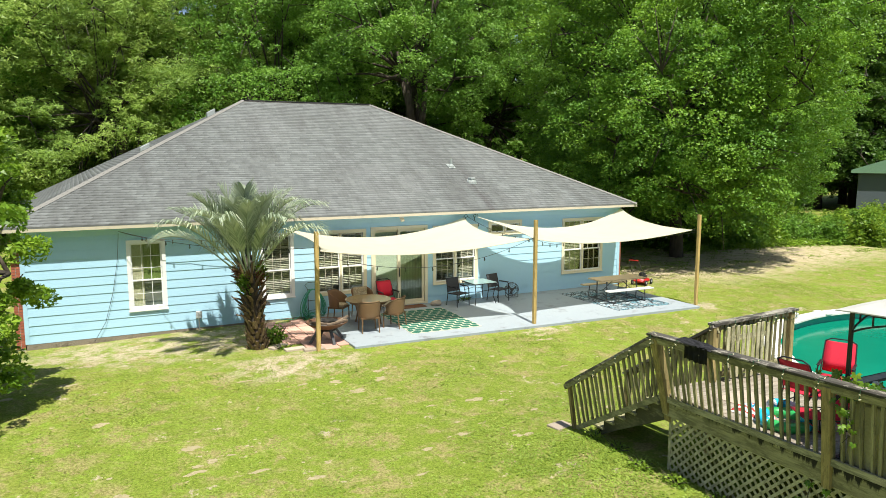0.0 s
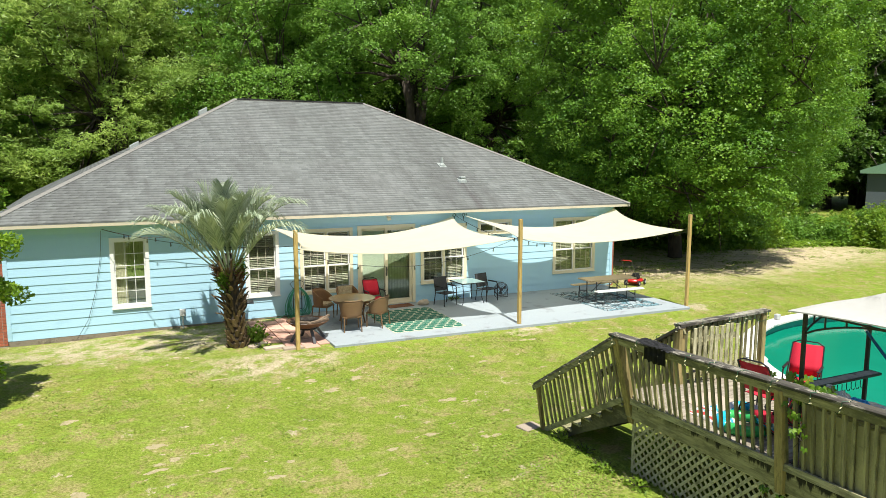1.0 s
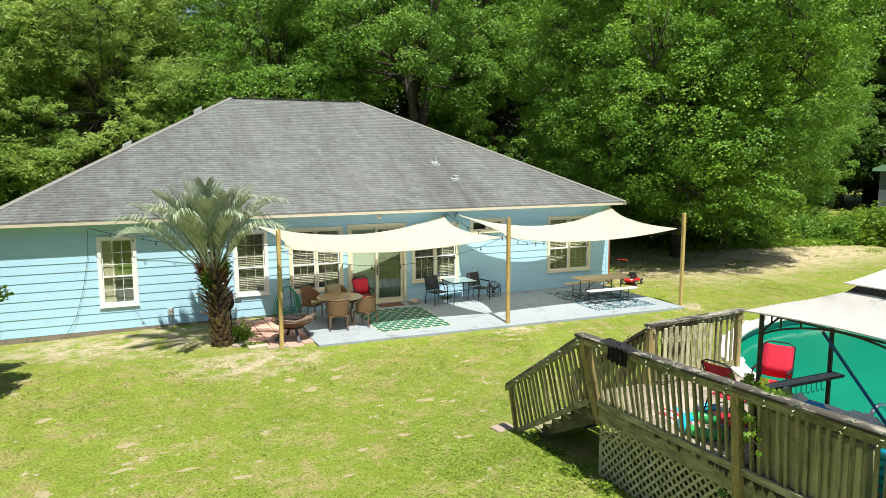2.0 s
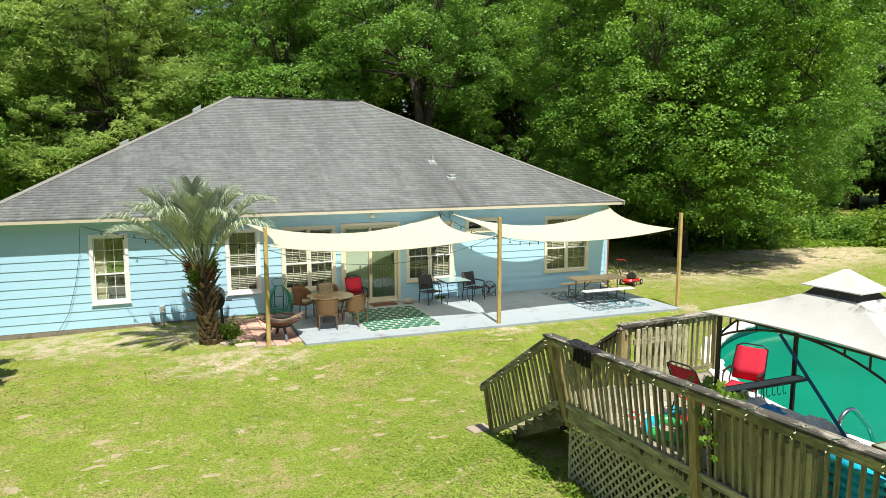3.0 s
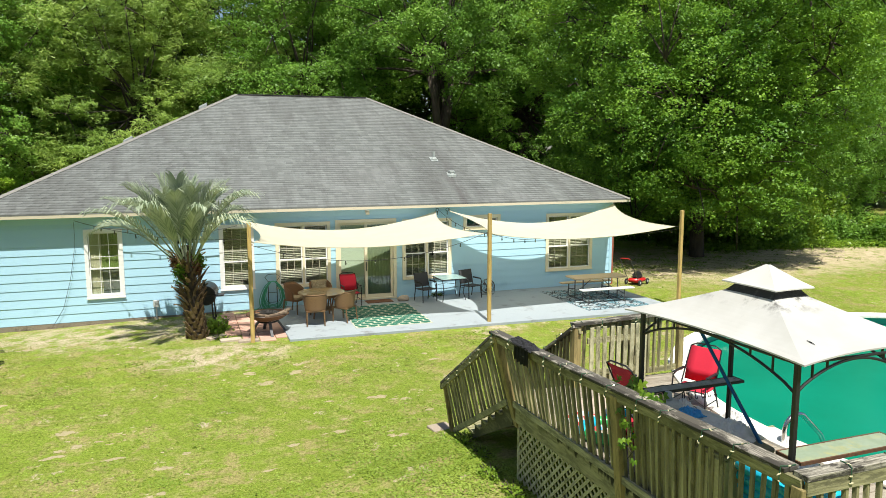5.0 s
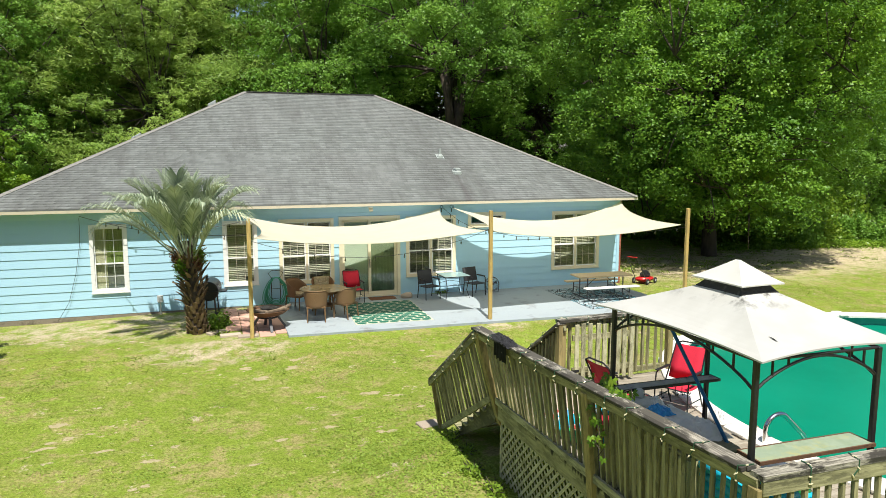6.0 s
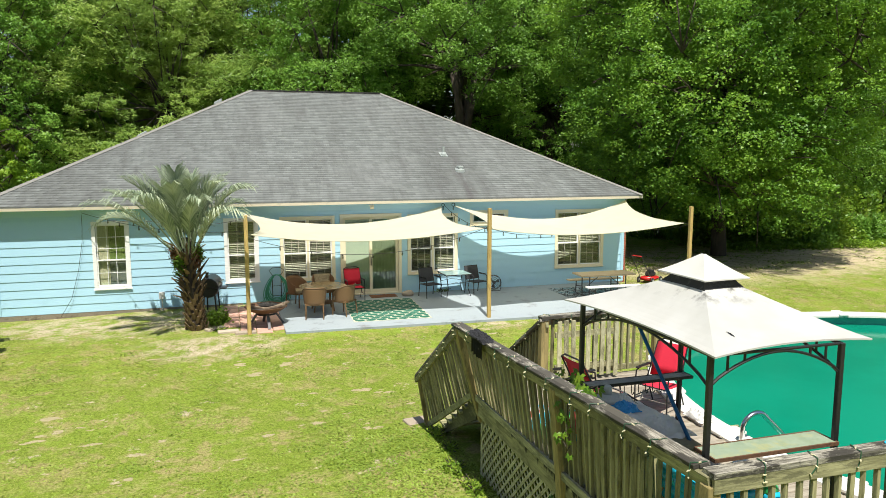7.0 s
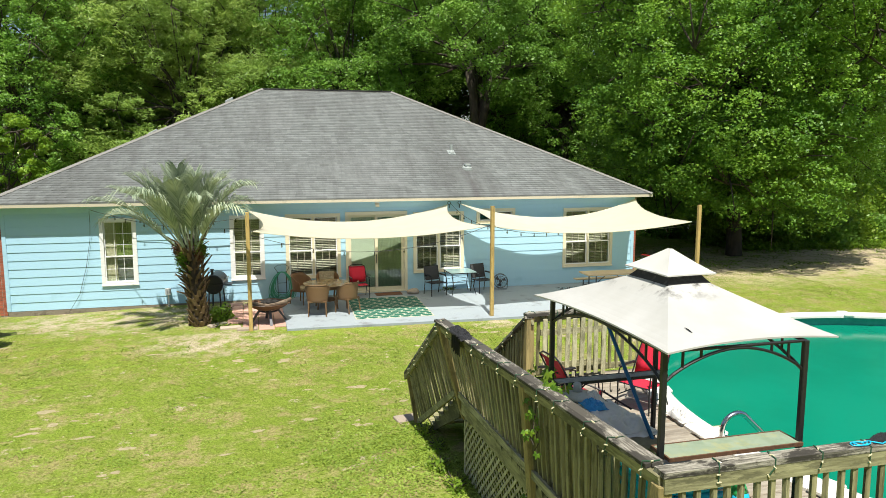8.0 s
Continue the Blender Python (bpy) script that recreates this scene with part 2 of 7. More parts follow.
M["blind"] = surface("blind", (0.52, 0.48, 0.37), (0.45, 0.41, 0.31), 20, 3.0, rough=0.5)
M["muntin"] = surface("muntin", (0.50, 0.47, 0.39), (0.44, 0.41, 0.33), 40, 3.0, rough=0.5)
M["curtain"] = cloth("curtain", (0.75, 0.68, 0.48), (0.66, 0.58, 0.40), 0.3)
M["drape"] = cloth("drape", (0.33, 0.37, 0.24), (0.26, 0.30, 0.18), 0.1)
M["reflected_green"] = cloth("reflected_green", (0.22, 0.29, 0.075), (0.15, 0.20, 0.05), 0.1)
M["screen_sheet"] = surface("screen_sheet", (0.20, 0.20, 0.185), (0.14, 0.14, 0.13), 30, 2.5, rough=0.9)
M["frosted"] = surface("frosted", (0.58, 0.62, 0.50), (0.52, 0.56, 0.44), 6, 0.9, rough=0.4, bump=0.03)
M["lawn"] = lawn_material()
M["bare_soil"] = surface("bare_soil", (0.43, 0.37, 0.22), (0.26, 0.21, 0.11), 30, 3.0, (0.20, 0.19, 0.06), 0.6, 0.95, bump=0.6, depth=0.01)
M["slab"] = surface("slab", (0.33, 0.375, 0.405), (0.285, 0.325, 0.35), 30, 0.8, (0.19, 0.195, 0.195), 0.42, 0.75, bump=0.25)
M["paver"] = surface("paver", (0.66, 0.40, 0.31), (0.54, 0.30, 0.23), 40, 2.0, (0.35, 0.24, 0.18), 0.4, 0.9, own=True, pieces=0.3)
M["pale_stone"] = surface("pale_stone", (0.46, 0.38, 0.30), (0.34, 0.27, 0.20), 40, 2.0, (0.3, 0.25, 0.2), 0.4, 0.9, own=True, pieces=0.25)
M["post"] = weathered_wood("post_wood", (0.62, 0.44, 0.16), (0.46, 0.31, 0.10), (1, 1, 0.08), (0.40, 0.29, 0.12))
M["sail"] = cloth("sail", (0.87, 0.82, 0.67), (0.83, 0.78, 0.63), 0.48)
M["deck_v"] = weathered_wood("deck_upright", (0.42, 0.385, 0.20), (0.15, 0.138, 0.065), (1, 1, 0.07), (0.10, 0.10, 0.04), 0.60)
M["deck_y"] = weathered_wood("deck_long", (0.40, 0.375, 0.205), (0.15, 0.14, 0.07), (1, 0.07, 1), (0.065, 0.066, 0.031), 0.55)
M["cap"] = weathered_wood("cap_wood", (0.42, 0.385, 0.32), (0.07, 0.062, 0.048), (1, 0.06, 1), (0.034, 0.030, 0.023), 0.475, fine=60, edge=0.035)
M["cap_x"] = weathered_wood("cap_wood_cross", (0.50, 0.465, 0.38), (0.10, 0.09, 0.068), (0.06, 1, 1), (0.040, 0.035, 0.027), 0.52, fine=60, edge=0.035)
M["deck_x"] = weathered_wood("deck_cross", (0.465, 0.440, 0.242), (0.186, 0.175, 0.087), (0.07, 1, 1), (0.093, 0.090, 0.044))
M["deck_top"] = weathered_wood("deck_boards", (0.44, 0.39, 0.31), (0.24, 0.205, 0.155), (0.07, 1, 1), (0.28, 0.22, 0.15))
M["lattice"] = weathered_wood("lattice_wood", (0.58, 0.55, 0.35), (0.34, 0.315, 0.185), (1, 0.3, 0.3), (0.16, 0.155, 0.07))
M["rim"] = weathered_wood("rim_wood", (0.36, 0.335, 0.175), (0.16, 0.148, 0.072), (1, 0.10, 1), (0.065, 0.063, 0.028), 0.56, drip=(1.29, 1.35))
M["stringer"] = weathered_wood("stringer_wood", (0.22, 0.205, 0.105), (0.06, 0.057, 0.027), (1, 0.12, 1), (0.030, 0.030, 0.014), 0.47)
M["low_rail"] = weathered_wood("low_rail_wood", (0.52, 0.485, 0.29), (0.25, 0.235, 0.13), (1, 0.06, 1), (0.10, 0.098, 0.05), 0.60, fine=40)
M["rail_post"] = weathered_wood("rail_post_wood", (0.42, 0.33, 0.135), (0.21, 0.165, 0.065), (1, 1, 0.07), (0.13, 0.115, 0.05), 0.62)
M["black_metal"] = surface("black_metal", (0.028, 0.028, 0.03), (0.016, 0.016, 0.018), 40, 4.0, (0.05, 0.035, 0.025), 0.3, 0.42, 0.3)
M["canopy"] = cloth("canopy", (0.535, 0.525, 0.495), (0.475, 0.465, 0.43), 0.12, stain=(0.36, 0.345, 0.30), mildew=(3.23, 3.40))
M["canopy_top"] = cloth("canopy_top", (0.66, 0.645, 0.60), (0.60, 0.585, 0.54), 0.16, stain=(0.50, 0.48, 0.44))
M["canopy_band"] = surface("canopy_band", (0.05, 0.05, 0.05), (0.02, 0.02, 0.02), 30, 4.0, (0.14, 0.13, 0.12), 0.4, 0.9)
M["pool_wall"] = surface("pool_wall", (0.72, 0.72, 0.70), (0.6, 0.6, 0.58), 20, 2.0, (0.4, 0.38, 0.33), 0.4, 0.5)
M["coping"] = surface("coping", (0.80, 0.78, 0.72), (0.70, 0.67, 0.60), 30, 1.5, (0.5, 0.46, 0.38), 0.4, 0.5)
M["liner"] = surface("liner", (0.06, 0.42, 0.36), (0.04, 0.35, 0.30), 8, 1.0, rough=0.6)
M["steel"] = surface("steel", (0.75, 0.75, 0.75), (0.65, 0.65, 0.66), 60, 6.0, rough=0.18, metal=1.0, bump=0.02)
M["red_cloth"] = surface("red_cloth", (0.66, 0.02, 0.05), (0.54, 0.015, 0.04), 150, 3.0, rough=0.85)
M["bark"] = surface("bark", (0.085, 0.066, 0.048), (0.03, 0.023, 0.017), 9, 1.5, (0.08, 0.085, 0.05), 0.4, 0.95, bump=0.8, depth=0.03, stretch=(1, 1, 0.25))
M["leaf_oak"] = foliage("leaf_oak", (0.055, 0.150, 0.013), (0.150, 0.315, 0.028), (0.28, 0.44, 0.043), 0.5, 0.28, 0.4)
M["leaf_mid"] = foliage("leaf_mid", (0.085, 0.20, 0.023), (0.175, 0.345, 0.043), (0.28, 0.45, 0.07), through_light=0.35)
M["leaf_young"] = foliage("leaf_young", (0.07, 0.155, 0.014), (0.20, 0.35, 0.03), (0.36, 0.50, 0.055), 0.35, 0.35, 1.2)
M["leaf_light"] = foliage("leaf_light", (0.13, 0.235, 0.040), (0.29, 0.43, 0.085), (0.45, 0.56, 0.13), through_light=0.4, patch=0.3)
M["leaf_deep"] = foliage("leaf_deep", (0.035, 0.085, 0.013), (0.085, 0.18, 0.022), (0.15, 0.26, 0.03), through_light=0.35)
M["leaf_vine"] = foliage("leaf_vine", (0.05, 0.13, 0.012), (0.14, 0.27, 0.022), (0.27, 0.38, 0.03), through_light=0.3, patch=2.5)
M["leaf_bush"] = foliage("leaf_bush", (0.08, 0.17, 0.016), (0.18, 0.32, 0.030), (0.34, 0.45, 0.05), through_light=0.42, patch=1.2)
M["grass"] = foliage("grass_blade", (0.12, 0.148, 0.019), (0.252, 0.296, 0.048), (0.34, 0.35, 0.084), 0.75, 0.12, 0.8)
M["clover"] = foliage("clover", (0.155, 0.235, 0.024), (0.235, 0.33, 0.042), (0.31, 0.39, 0.065), 0.6, 0.1, 1.0)
M["palm_leaf"] = foliage("palm_leaf", (0.13, 0.19, 0.11), (0.41, 0.475, 0.335), (0.50, 0.545, 0.375), 0.45, 0.2, 1.5)
M["rust"] = surface("rust", (0.20, 0.10, 0.05), (0.085, 0.045, 0.028), 30, 4.0, (0.05, 0.04, 0.035), 0.5, 0.8, 0.3)
M["coir_fibre"] = surface("coir_fibre", (0.20, 0.085, 0.035), (0.07, 0.030, 0.014), 40, 6.0, rough=0.95)
M["palm_boot_dark"] = surface("palm_boot_dark", (0.17, 0.112, 0.062), (0.04, 0.026, 0.015), 30, 3.0, (0.03, 0.022, 0.014), 0.5, 0.95, own=True, pieces=0.35)
M["palm_boot"] = surface("palm_boot", (0.27, 0.185, 0.095), (0.07, 0.043, 0.022), 30, 3.0, (0.05, 0.035, 0.02), 0.5, 0.95, own=True, pieces=0.35)


# ---- building helpers ----
def box(bm, x0, x1, y0, y1, z0, z1):
    v = [bm.verts.new(p) for p in ((x0, y0, z0), (x1, y0, z0), (x1, y1, z0), (x0, y1, z0), (x0, y0, z1), (x1, y0, z1), (x1, y1, z1), (x0, y1, z1))]
    for f in ((0, 3, 2, 1), (4, 5, 6, 7), (0, 1, 5, 4), (1, 2, 6, 5), (2, 3, 7, 6), (3, 0, 4, 7)):
        bm.faces.new([v[i] for i in f])
    return bm


def boxed(*sizes):
    bm = bmesh.new()
    for s in sizes:
        box(bm, *s)
    return bm


def bevelled(bm, width, segments=1):
    bmesh.ops.bevel(bm, geom=bm.edges[:], offset=width, segments=segments, affect="EDGES")
    return bm


def beam(bm, a, b, w, h, up=(0, 0, 1)):
    """A straight bar of w across and h high from a to b."""
    a, b = Vector(a), Vector(b)
    d = (b - a).normalized()
    side = d.cross(Vector(up))
    if side.length < 1e-4:
        side = d.cross(Vector((0, 1, 0)))
    side.normalize()
    top = side.cross(d)
    ends = [[bm.verts.new(p + side * i * w / 2 + top * j * h / 2) for i, j in ((-1, -1), (1, -1), (1, 1), (-1, 1))] for p in (a, b)]
    bm.faces.new(ends[0][::-1]), bm.faces.new(ends[1])
    for i in range(4):
        bm.faces.new((ends[0][i], ends[0][(i + 1) % 4], ends[1][(i + 1) % 4], ends[1][i]))
    return bm


def tube(bm, points, radii, sides=8, closed=False):
    """A round bar along points; radii one number or one for each point."""
    points = [Vector(p) for p in points]
    if not hasattr(radii, "__len__"):
        radii = [radii] * len(points)
    rings, last = [], None
    n = len(points)
    for i, p in enumerate(points):
        d = (points[(i + 1) % n] - points[i - 1]) if closed else (points[min(i + 1, n - 1)] - points[max(i - 1, 0)])
        d.normalize()
        side = d.orthogonal() if last is None else last - d * last.dot(d)
        side = d.orthogonal() if side.length < 1e-5 else side
        side.normalize()
        last, top = side, d.cross(side)
        rings.append([bm.verts.new(p + (side * math.cos(k * 2 * math.pi / sides) + top * math.sin(k * 2 * math.pi / sides)) * radii[i]) for k in range(sides)])
    for i in range(n if closed else n - 1):
        a, b = rings[i], rings[(i + 1) % n]
        for k in range(sides):
            bm.faces.new((a[k], a[(k + 1) % sides], b[(k + 1) % sides], b[k]))
    if not closed:
        bm.faces.new(rings[0][::-1]), bm.faces.new(rings[-1])
    return bm


def lathe(bm, profile, centre=(0, 0), sides=24, capped=True):
    """A turned form: profile of (radius, z)."""
    rings = []
    for r, z in profile:
        rings.append([bm.verts.new((centre[0] + r * math.cos(k * 2 * math.pi / sides), centre[1] + r * math.sin(k * 2 * math.pi / sides), z)) for k in range(sides)])
    for a, b in zip(rings, rings[1:]):
        for k in range(sides):
            bm.faces.new((a[k], a[(k + 1) % sides], b[(k + 1) % sides], b[k]))
    if capped:
        bm.faces.new(rings[0][::-1]), bm.faces.new(rings[-1])
    return bm


def smooth(me):
    me.polygons.foreach_set("use_smooth", [True] * len(me.polygons))


def part(name, bm, material, parent=None, label="", rounded=False):
    """Links a bmesh as one mesh object under a thing or a part."""
    me = bpy.data.meshes.new(name)
    bmesh.ops.recalc_face_normals(bm, faces=bm.faces[:])
    bm.to_mesh(me)
    bm.free()
    me.materials.append(material)
    if rounded:
        smooth(me)
    ob = new(name, me)
    ob.parent = parent
    if label:
        ob["label"] = label
    return ob


def again(name, source, parent, m):
    """One more piece on the mesh of source, at the pose m."""
    ob = new(name, source.data)
    ob.parent = parent
    ob.matrix_basis = m
    return ob


def thing(name, label, category, at=(0, 0, 0), turn=0.0, group="", kind=""):
    ob = new(name)
    ob.empty_display_size = 0.2
    ob.matrix_basis = pose(*at, 0, 0, turn)
    return tagged(ob, label, category, group, kind)


def plain_mesh(name, verts, quads, material, parent=None):
    """A mesh from arrays of points and of corners, four to a face."""
    me = bpy.data.meshes.new(name)
    verts, quads = np.asarray(verts, dtype=np.float32), np.asarray(quads, dtype=np.int32)
    me.vertices.add(len(verts)), me.loops.add(quads.size), me.polygons.add(len(quads))
    me.vertices.foreach_set("co", verts.ravel())
    me.loops.foreach_set("vertex_index", quads.ravel())
    me.polygons.foreach_set("loop_start", np.arange(0, quads.size, quads.shape[1], dtype=np.int32))
    me.update(calc_edges=True)
    me.validate()
    me.materials.append(material)
    ob = new(name, me)
    ob.parent = parent
    return ob


def ground_z(x, y):
    """The lawn's height: it falls gently from the house."""
    x, y = np.asarray(x, dtype=float), np.asarray(y, dtype=float)
    level = np.interp(y, (-30, -11, -9, -6.5, -4.3, 0), (-0.30, -0.31, -0.31, -0.19, -0.015, -0.03))
    bank = np.clip((x - 8.4) / 2.0, 0, 1) * np.clip((-y - 8.3) / 2.6, 0, 1) * 0.22
    return level + bank - 0.09 * np.clip((5.5 - x) / 3, 0, 1) * np.clip((y + 3) / 2.5, 0, 1)


# ---- ground ----
def spread(fine_from, fine_to, step, reach):
    inner = np.arange(fine_from, fine_to + step / 2, step)
    outer = step * np.cumsum(1.35 ** np.arange(1, 40))
    outer = outer[outer < reach]
    return np.concatenate([fine_from - outer[::-1], inner, fine_to + outer])


gx, gy = spread(-8, 36, 0.5, 900), spread(-24, 12, 0.5, 900)
X, Y = np.meshgrid(gx, gy)
bumps = np.array([[noise.noise((x * 0.6, y * 0.6, 3.1)) * 0.025 for x in gx] for y in gy])
Z = ground_z(X, Y) + bumps * (np.abs(Y + 2) > 2.2)
index = np.arange(X.size).reshape(X.shape)
corners = np.stack([index[:-1, :-1], index[:-1, 1:], index[1:, 1:], index[1:, :-1]], -1).reshape(-1, 4)
ground = plain_mesh("ground", np.stack([X, Y, Z], -1).reshape(-1, 3), corners, M["lawn"])
smooth(ground.data)
tagged(ground, "sunlit lawn of grass and clover with bare sandy patches", "lawn", kind="structure")



def ground_at(x, y):
    """The height of the ground sheet itself at points of the lawn."""
    x, y = np.asarray(x, dtype=float), np.asarray(y, dtype=float)
    i, j = np.clip(np.searchsorted(gx, x) - 1, 0, len(gx) - 2), np.clip(np.searchsorted(gy, y) - 1, 0, len(gy) - 2)
    u, v = (x - gx[i]) / (gx[i + 1] - gx[i]), (y - gy[j]) / (gy[j + 1] - gy[j])
    return (Z[j, i] * (1 - u) + Z[j, i + 1] * u) * (1 - v) + (Z[j + 1, i] * (1 - u) + Z[j + 1, i + 1] * u) * v


# worn spots where the sand shows, each with a ragged rim
BARE = []
bare_rng = random.Random(77)
while len(BARE) < 240:
    x, y = bare_rng.uniform(-3, 24), bare_rng.uniform(-15, -1)
    if (x > 8.3 and y > -4.9) or (x > 9.9 and y < -10.3) or (x - 18) ** 2 + (y + 15.3) ** 2 < 36 or noise.noise((x * 0.35, y * 0.35, 6.0)) < -0.12:
        continue
    r = 0.035 + 0.15 * bare_rng.random() ** 2.4
    BARE.append((x, y, r * bare_rng.uniform(1.0, 1.9), r * bare_rng.uniform(0.6, 1.0)))
verts, faces = [], []
for x, y, a, b in BARE:
    for lobe in range(3):
        cx, cy = x + bare_rng.uniform(-0.7, 0.7) * a, y + bare_rng.uniform(-0.7, 0.7) * b
        size = bare_rng.uniform(0.35, 0.8)
        first = len(verts)
        verts.append((cx, cy, 0.006))
        for k in range(18):
            w = size * (0.75 + 0.55 * noise.noise((cx * 3 + math.cos(k * math.pi / 9) * 1.6, cy * 3 + math.sin(k * math.pi / 9) * 1.6, 1.0)) + bare_rng.uniform(-0.12, 0.12))
            verts.append((cx + a * w * math.cos(k * math.pi / 9), cy + b * w * math.sin(k * math.pi / 9), 0.002))
        faces += [(first, first + 1 + k, first + 1 + (k + 1) % 18) for k in range(18)]
verts = np.array(verts)
verts[:, 2] += ground_at(verts[:, 0], verts[:, 1])
bare_soil = plain_mesh("bare_soil", verts, faces, M["bare_soil"])
tagged(bare_soil, "bare sandy worn spots in the lawn", "soil", kind="stuff")


def on_bare(x, y):
    """Which points lie in the middle of a worn spot."""
    inside = np.zeros(len(x), dtype=bool)
    for cx, cy, a, b in BARE:
        inside |= ((x - cx) / a) ** 2 + ((y - cy) / b) ** 2 < 0.6
    return inside


# ---- house ----
WEST, EAST, DEPTH, SILL, TOP = 1.10, 20.70, 15.1, 0.02, 2.994
EAVE_W, EAVE_E, EAVE_Y, EAVE_Z = 0.66, 21.15, -0.42, 3.10
RIDGE_W, RIDGE_E, RIDGE_Y, RIDGE_Z = 8.36, 13.63, 7.55, 6.97
house = thing("house", "single-storey light blue lap-sided house with a grey shingle hip roof", "house", (0, 0, 0))
OPENINGS = [(3.60, 4.59, 0.65, 2.62), (7.19, 8.19, 0.65, 2.62), (8.82, 10.50, 0.61, 2.62), (10.66, 12.63, 0.06, 2.65),
            (12.83, 14.52, 0.63, 2.60), (14.95, 16.29, 2.17, 2.67), (18.03, 19.88, 0.60, 2.63)]
TRIM = 0.10


def free_pieces(x0, x1, z0, z1, holes):
    """The rectangles that are left of one when the holes are cut from it."""
    xs = sorted({x0, x1, *[v for h in holes for v in h[:2] if x0 < v < x1 and h[2] < z1 and h[3] > z0]})
    out = []
    for a, b in zip(xs, xs[1:]):
        spans = [(z0, z1)]
        for h in holes:
            if h[0] < (a + b) / 2 < h[1]:
                spans = [s for lo, hi in spans for s in ((lo, min(hi, h[2])), (max(lo, h[3]), hi)) if s[1] - s[0] > 0.004]
        for s in spans:
            if out and out[-1][1] == a and out[-1][2:] == s:
                out[-1] = (out[-1][0], b, *s)
            else:
                out.append((a, b, *s))
    return out


clear_holes = [(a + TRIM, b - TRIM, c + (TRIM if c > 0.1 else 0), d - TRIM) for a, b, c, d in OPENINGS]
front_form = boxed(*[(a, b, 0.0, 0.16, c, d) for a, b, c, d in free_pieces(WEST, EAST, SILL, TOP, clear_holes)])
bmesh.ops.remove_doubles(front_form, verts=front_form.verts[:], dist=0.001)
front_wall = part("wall", front_form, M["siding"], house)
part("wall", boxed((WEST, WEST + 0.16, 0.162, DEPTH, SILL, TOP), (WEST - 0.195, WEST - 0.001, 0.016, DEPTH, SILL - 0.3, TOP - 0.02)), M["mortar"], house, "red brick side wall")
part("wall", boxed((EAST - 0.16, EAST, 0.162, DEPTH, SILL, TOP), (EAST + 0.005, EAST + 0.086, 0.016, DEPTH, SILL - 0.3, TOP - 0.02)), M["mortar"], house, "red brick side wall")
part("wall", boxed((WEST, EAST, DEPTH, DEPTH + 0.16, SILL, TOP)), M["siding"], house)
part("foundation", boxed((WEST + 0.02, EAST - 0.02, -0.03, DEPTH, -0.5, SILL - 0.002)), M["foundation"], house, "stained concrete foundation")
part("floor_inside", boxed((WEST + 0.17, EAST - 0.17, 0.17, DEPTH - 0.01, SILL, 0.05)), M["dark_room"], house)
part("ceiling_inside", boxed((WEST + 0.17, EAST - 0.17, 0.17, DEPTH - 0.01, 2.88, 2.94)), M["dark_room"], house)
part("inner_wall", boxed((WEST + 0.17, EAST - 0.17, 4.6, 4.7, 0.05, 2.88), (5.9, 6.0, 0.17, 4.6, 0.05, 2.88), (16.9, 17.0, 0.17, 4.6, 0.05, 2.88)), M["dark_room"], house)


def roof_form():
    """The four hip slopes with a thickness under them."""
    bm = bmesh.new()
    eave = [(EAVE_W, EAVE_Y), (EAVE_E, EAVE_Y), (EAVE_E, 2 * RIDGE_Y - EAVE_Y), (EAVE_W, 2 * RIDGE_Y - EAVE_Y)]
    low = [bm.verts.new((x, y, EAVE_Z - 0.03)) for x, y in eave]
    high = [bm.verts.new((x, y, EAVE_Z)) for x, y in eave]
    west, east = bm.verts.new((RIDGE_W, RIDGE_Y, RIDGE_Z)), bm.verts.new((RIDGE_E, RIDGE_Y, RIDGE_Z))
    bm.faces.new((high[0], high[1], east, west)), bm.faces.new((high[1], high[2], east))
    bm.faces.new((high[2], high[3], west, east)), bm.faces.new((high[3], high[0], west))
    for i in range(4):
        bm.faces.new((low[i], low[(i + 1) % 4], high[(i + 1) % 4], high[i]))
    bm.faces.new(low[::-1])
    return bm


roof = part("roof", roof_form(), M["shingle"], house, "grey asphalt shingle hip roof with dark streaks")


def shingle_slope(a, b, c, d, butt=0.011):
    """Courses of shingle tabs between the eave a-b and the ridge d-c."""
    a, b, c, d = (np.array(p, dtype=float) for p in (a, b, c, d))
    normal = np.cross(b - a, d - a)
    normal /= np.linalg.norm(normal)
    run = np.linalg.norm((d + c) / 2 - (a + b) / 2)
    verts, quads, rng = [], [], np.random.default_rng(4)
    courses = int(run / 0.142)
    for i in range(courses):
        s0, s1 = i / courses, min(1.0, (i + 1.12) / courses)
        l0, r0, l1, r1 = a + (d - a) * s0, b + (c - b) * s0, a + (d - a) * s1, b + (c - b) * s1
        width = np.linalg.norm(r0 - l0)
        edges = np.concatenate([[0], np.cumsum(rng.uniform(0.17, 0.36, int(width / 0.17) + 2))])
        edges = np.append(edges[edges < width - 0.1], width) / max(width, 1e-6)
        for e0, e1 in zip(edges, edges[1:]):
            lift = butt + rng.uniform(0, 0.5 * butt)
            e1 -= 0.006 / width
            p = [l0 + (r0 - l0) * e0 + normal * lift, l0 + (r0 - l0) * e1 + normal * lift, l1 + (r1 - l1) * e1 + normal * 0.003, l1 + (r1 - l1) * e0 + normal * 0.003]
            base = len(verts)
            verts += p + [p[0] - normal * 0.014, p[1] - normal * 0.014]
            quads += [(base, base + 1, base + 2, base + 3), (base + 4, base + 5, base + 1, base)]
    ob = plain_mesh("shingles", verts, quads, M["shingle"], roof)
    return tagged(ob, kind="stuff")


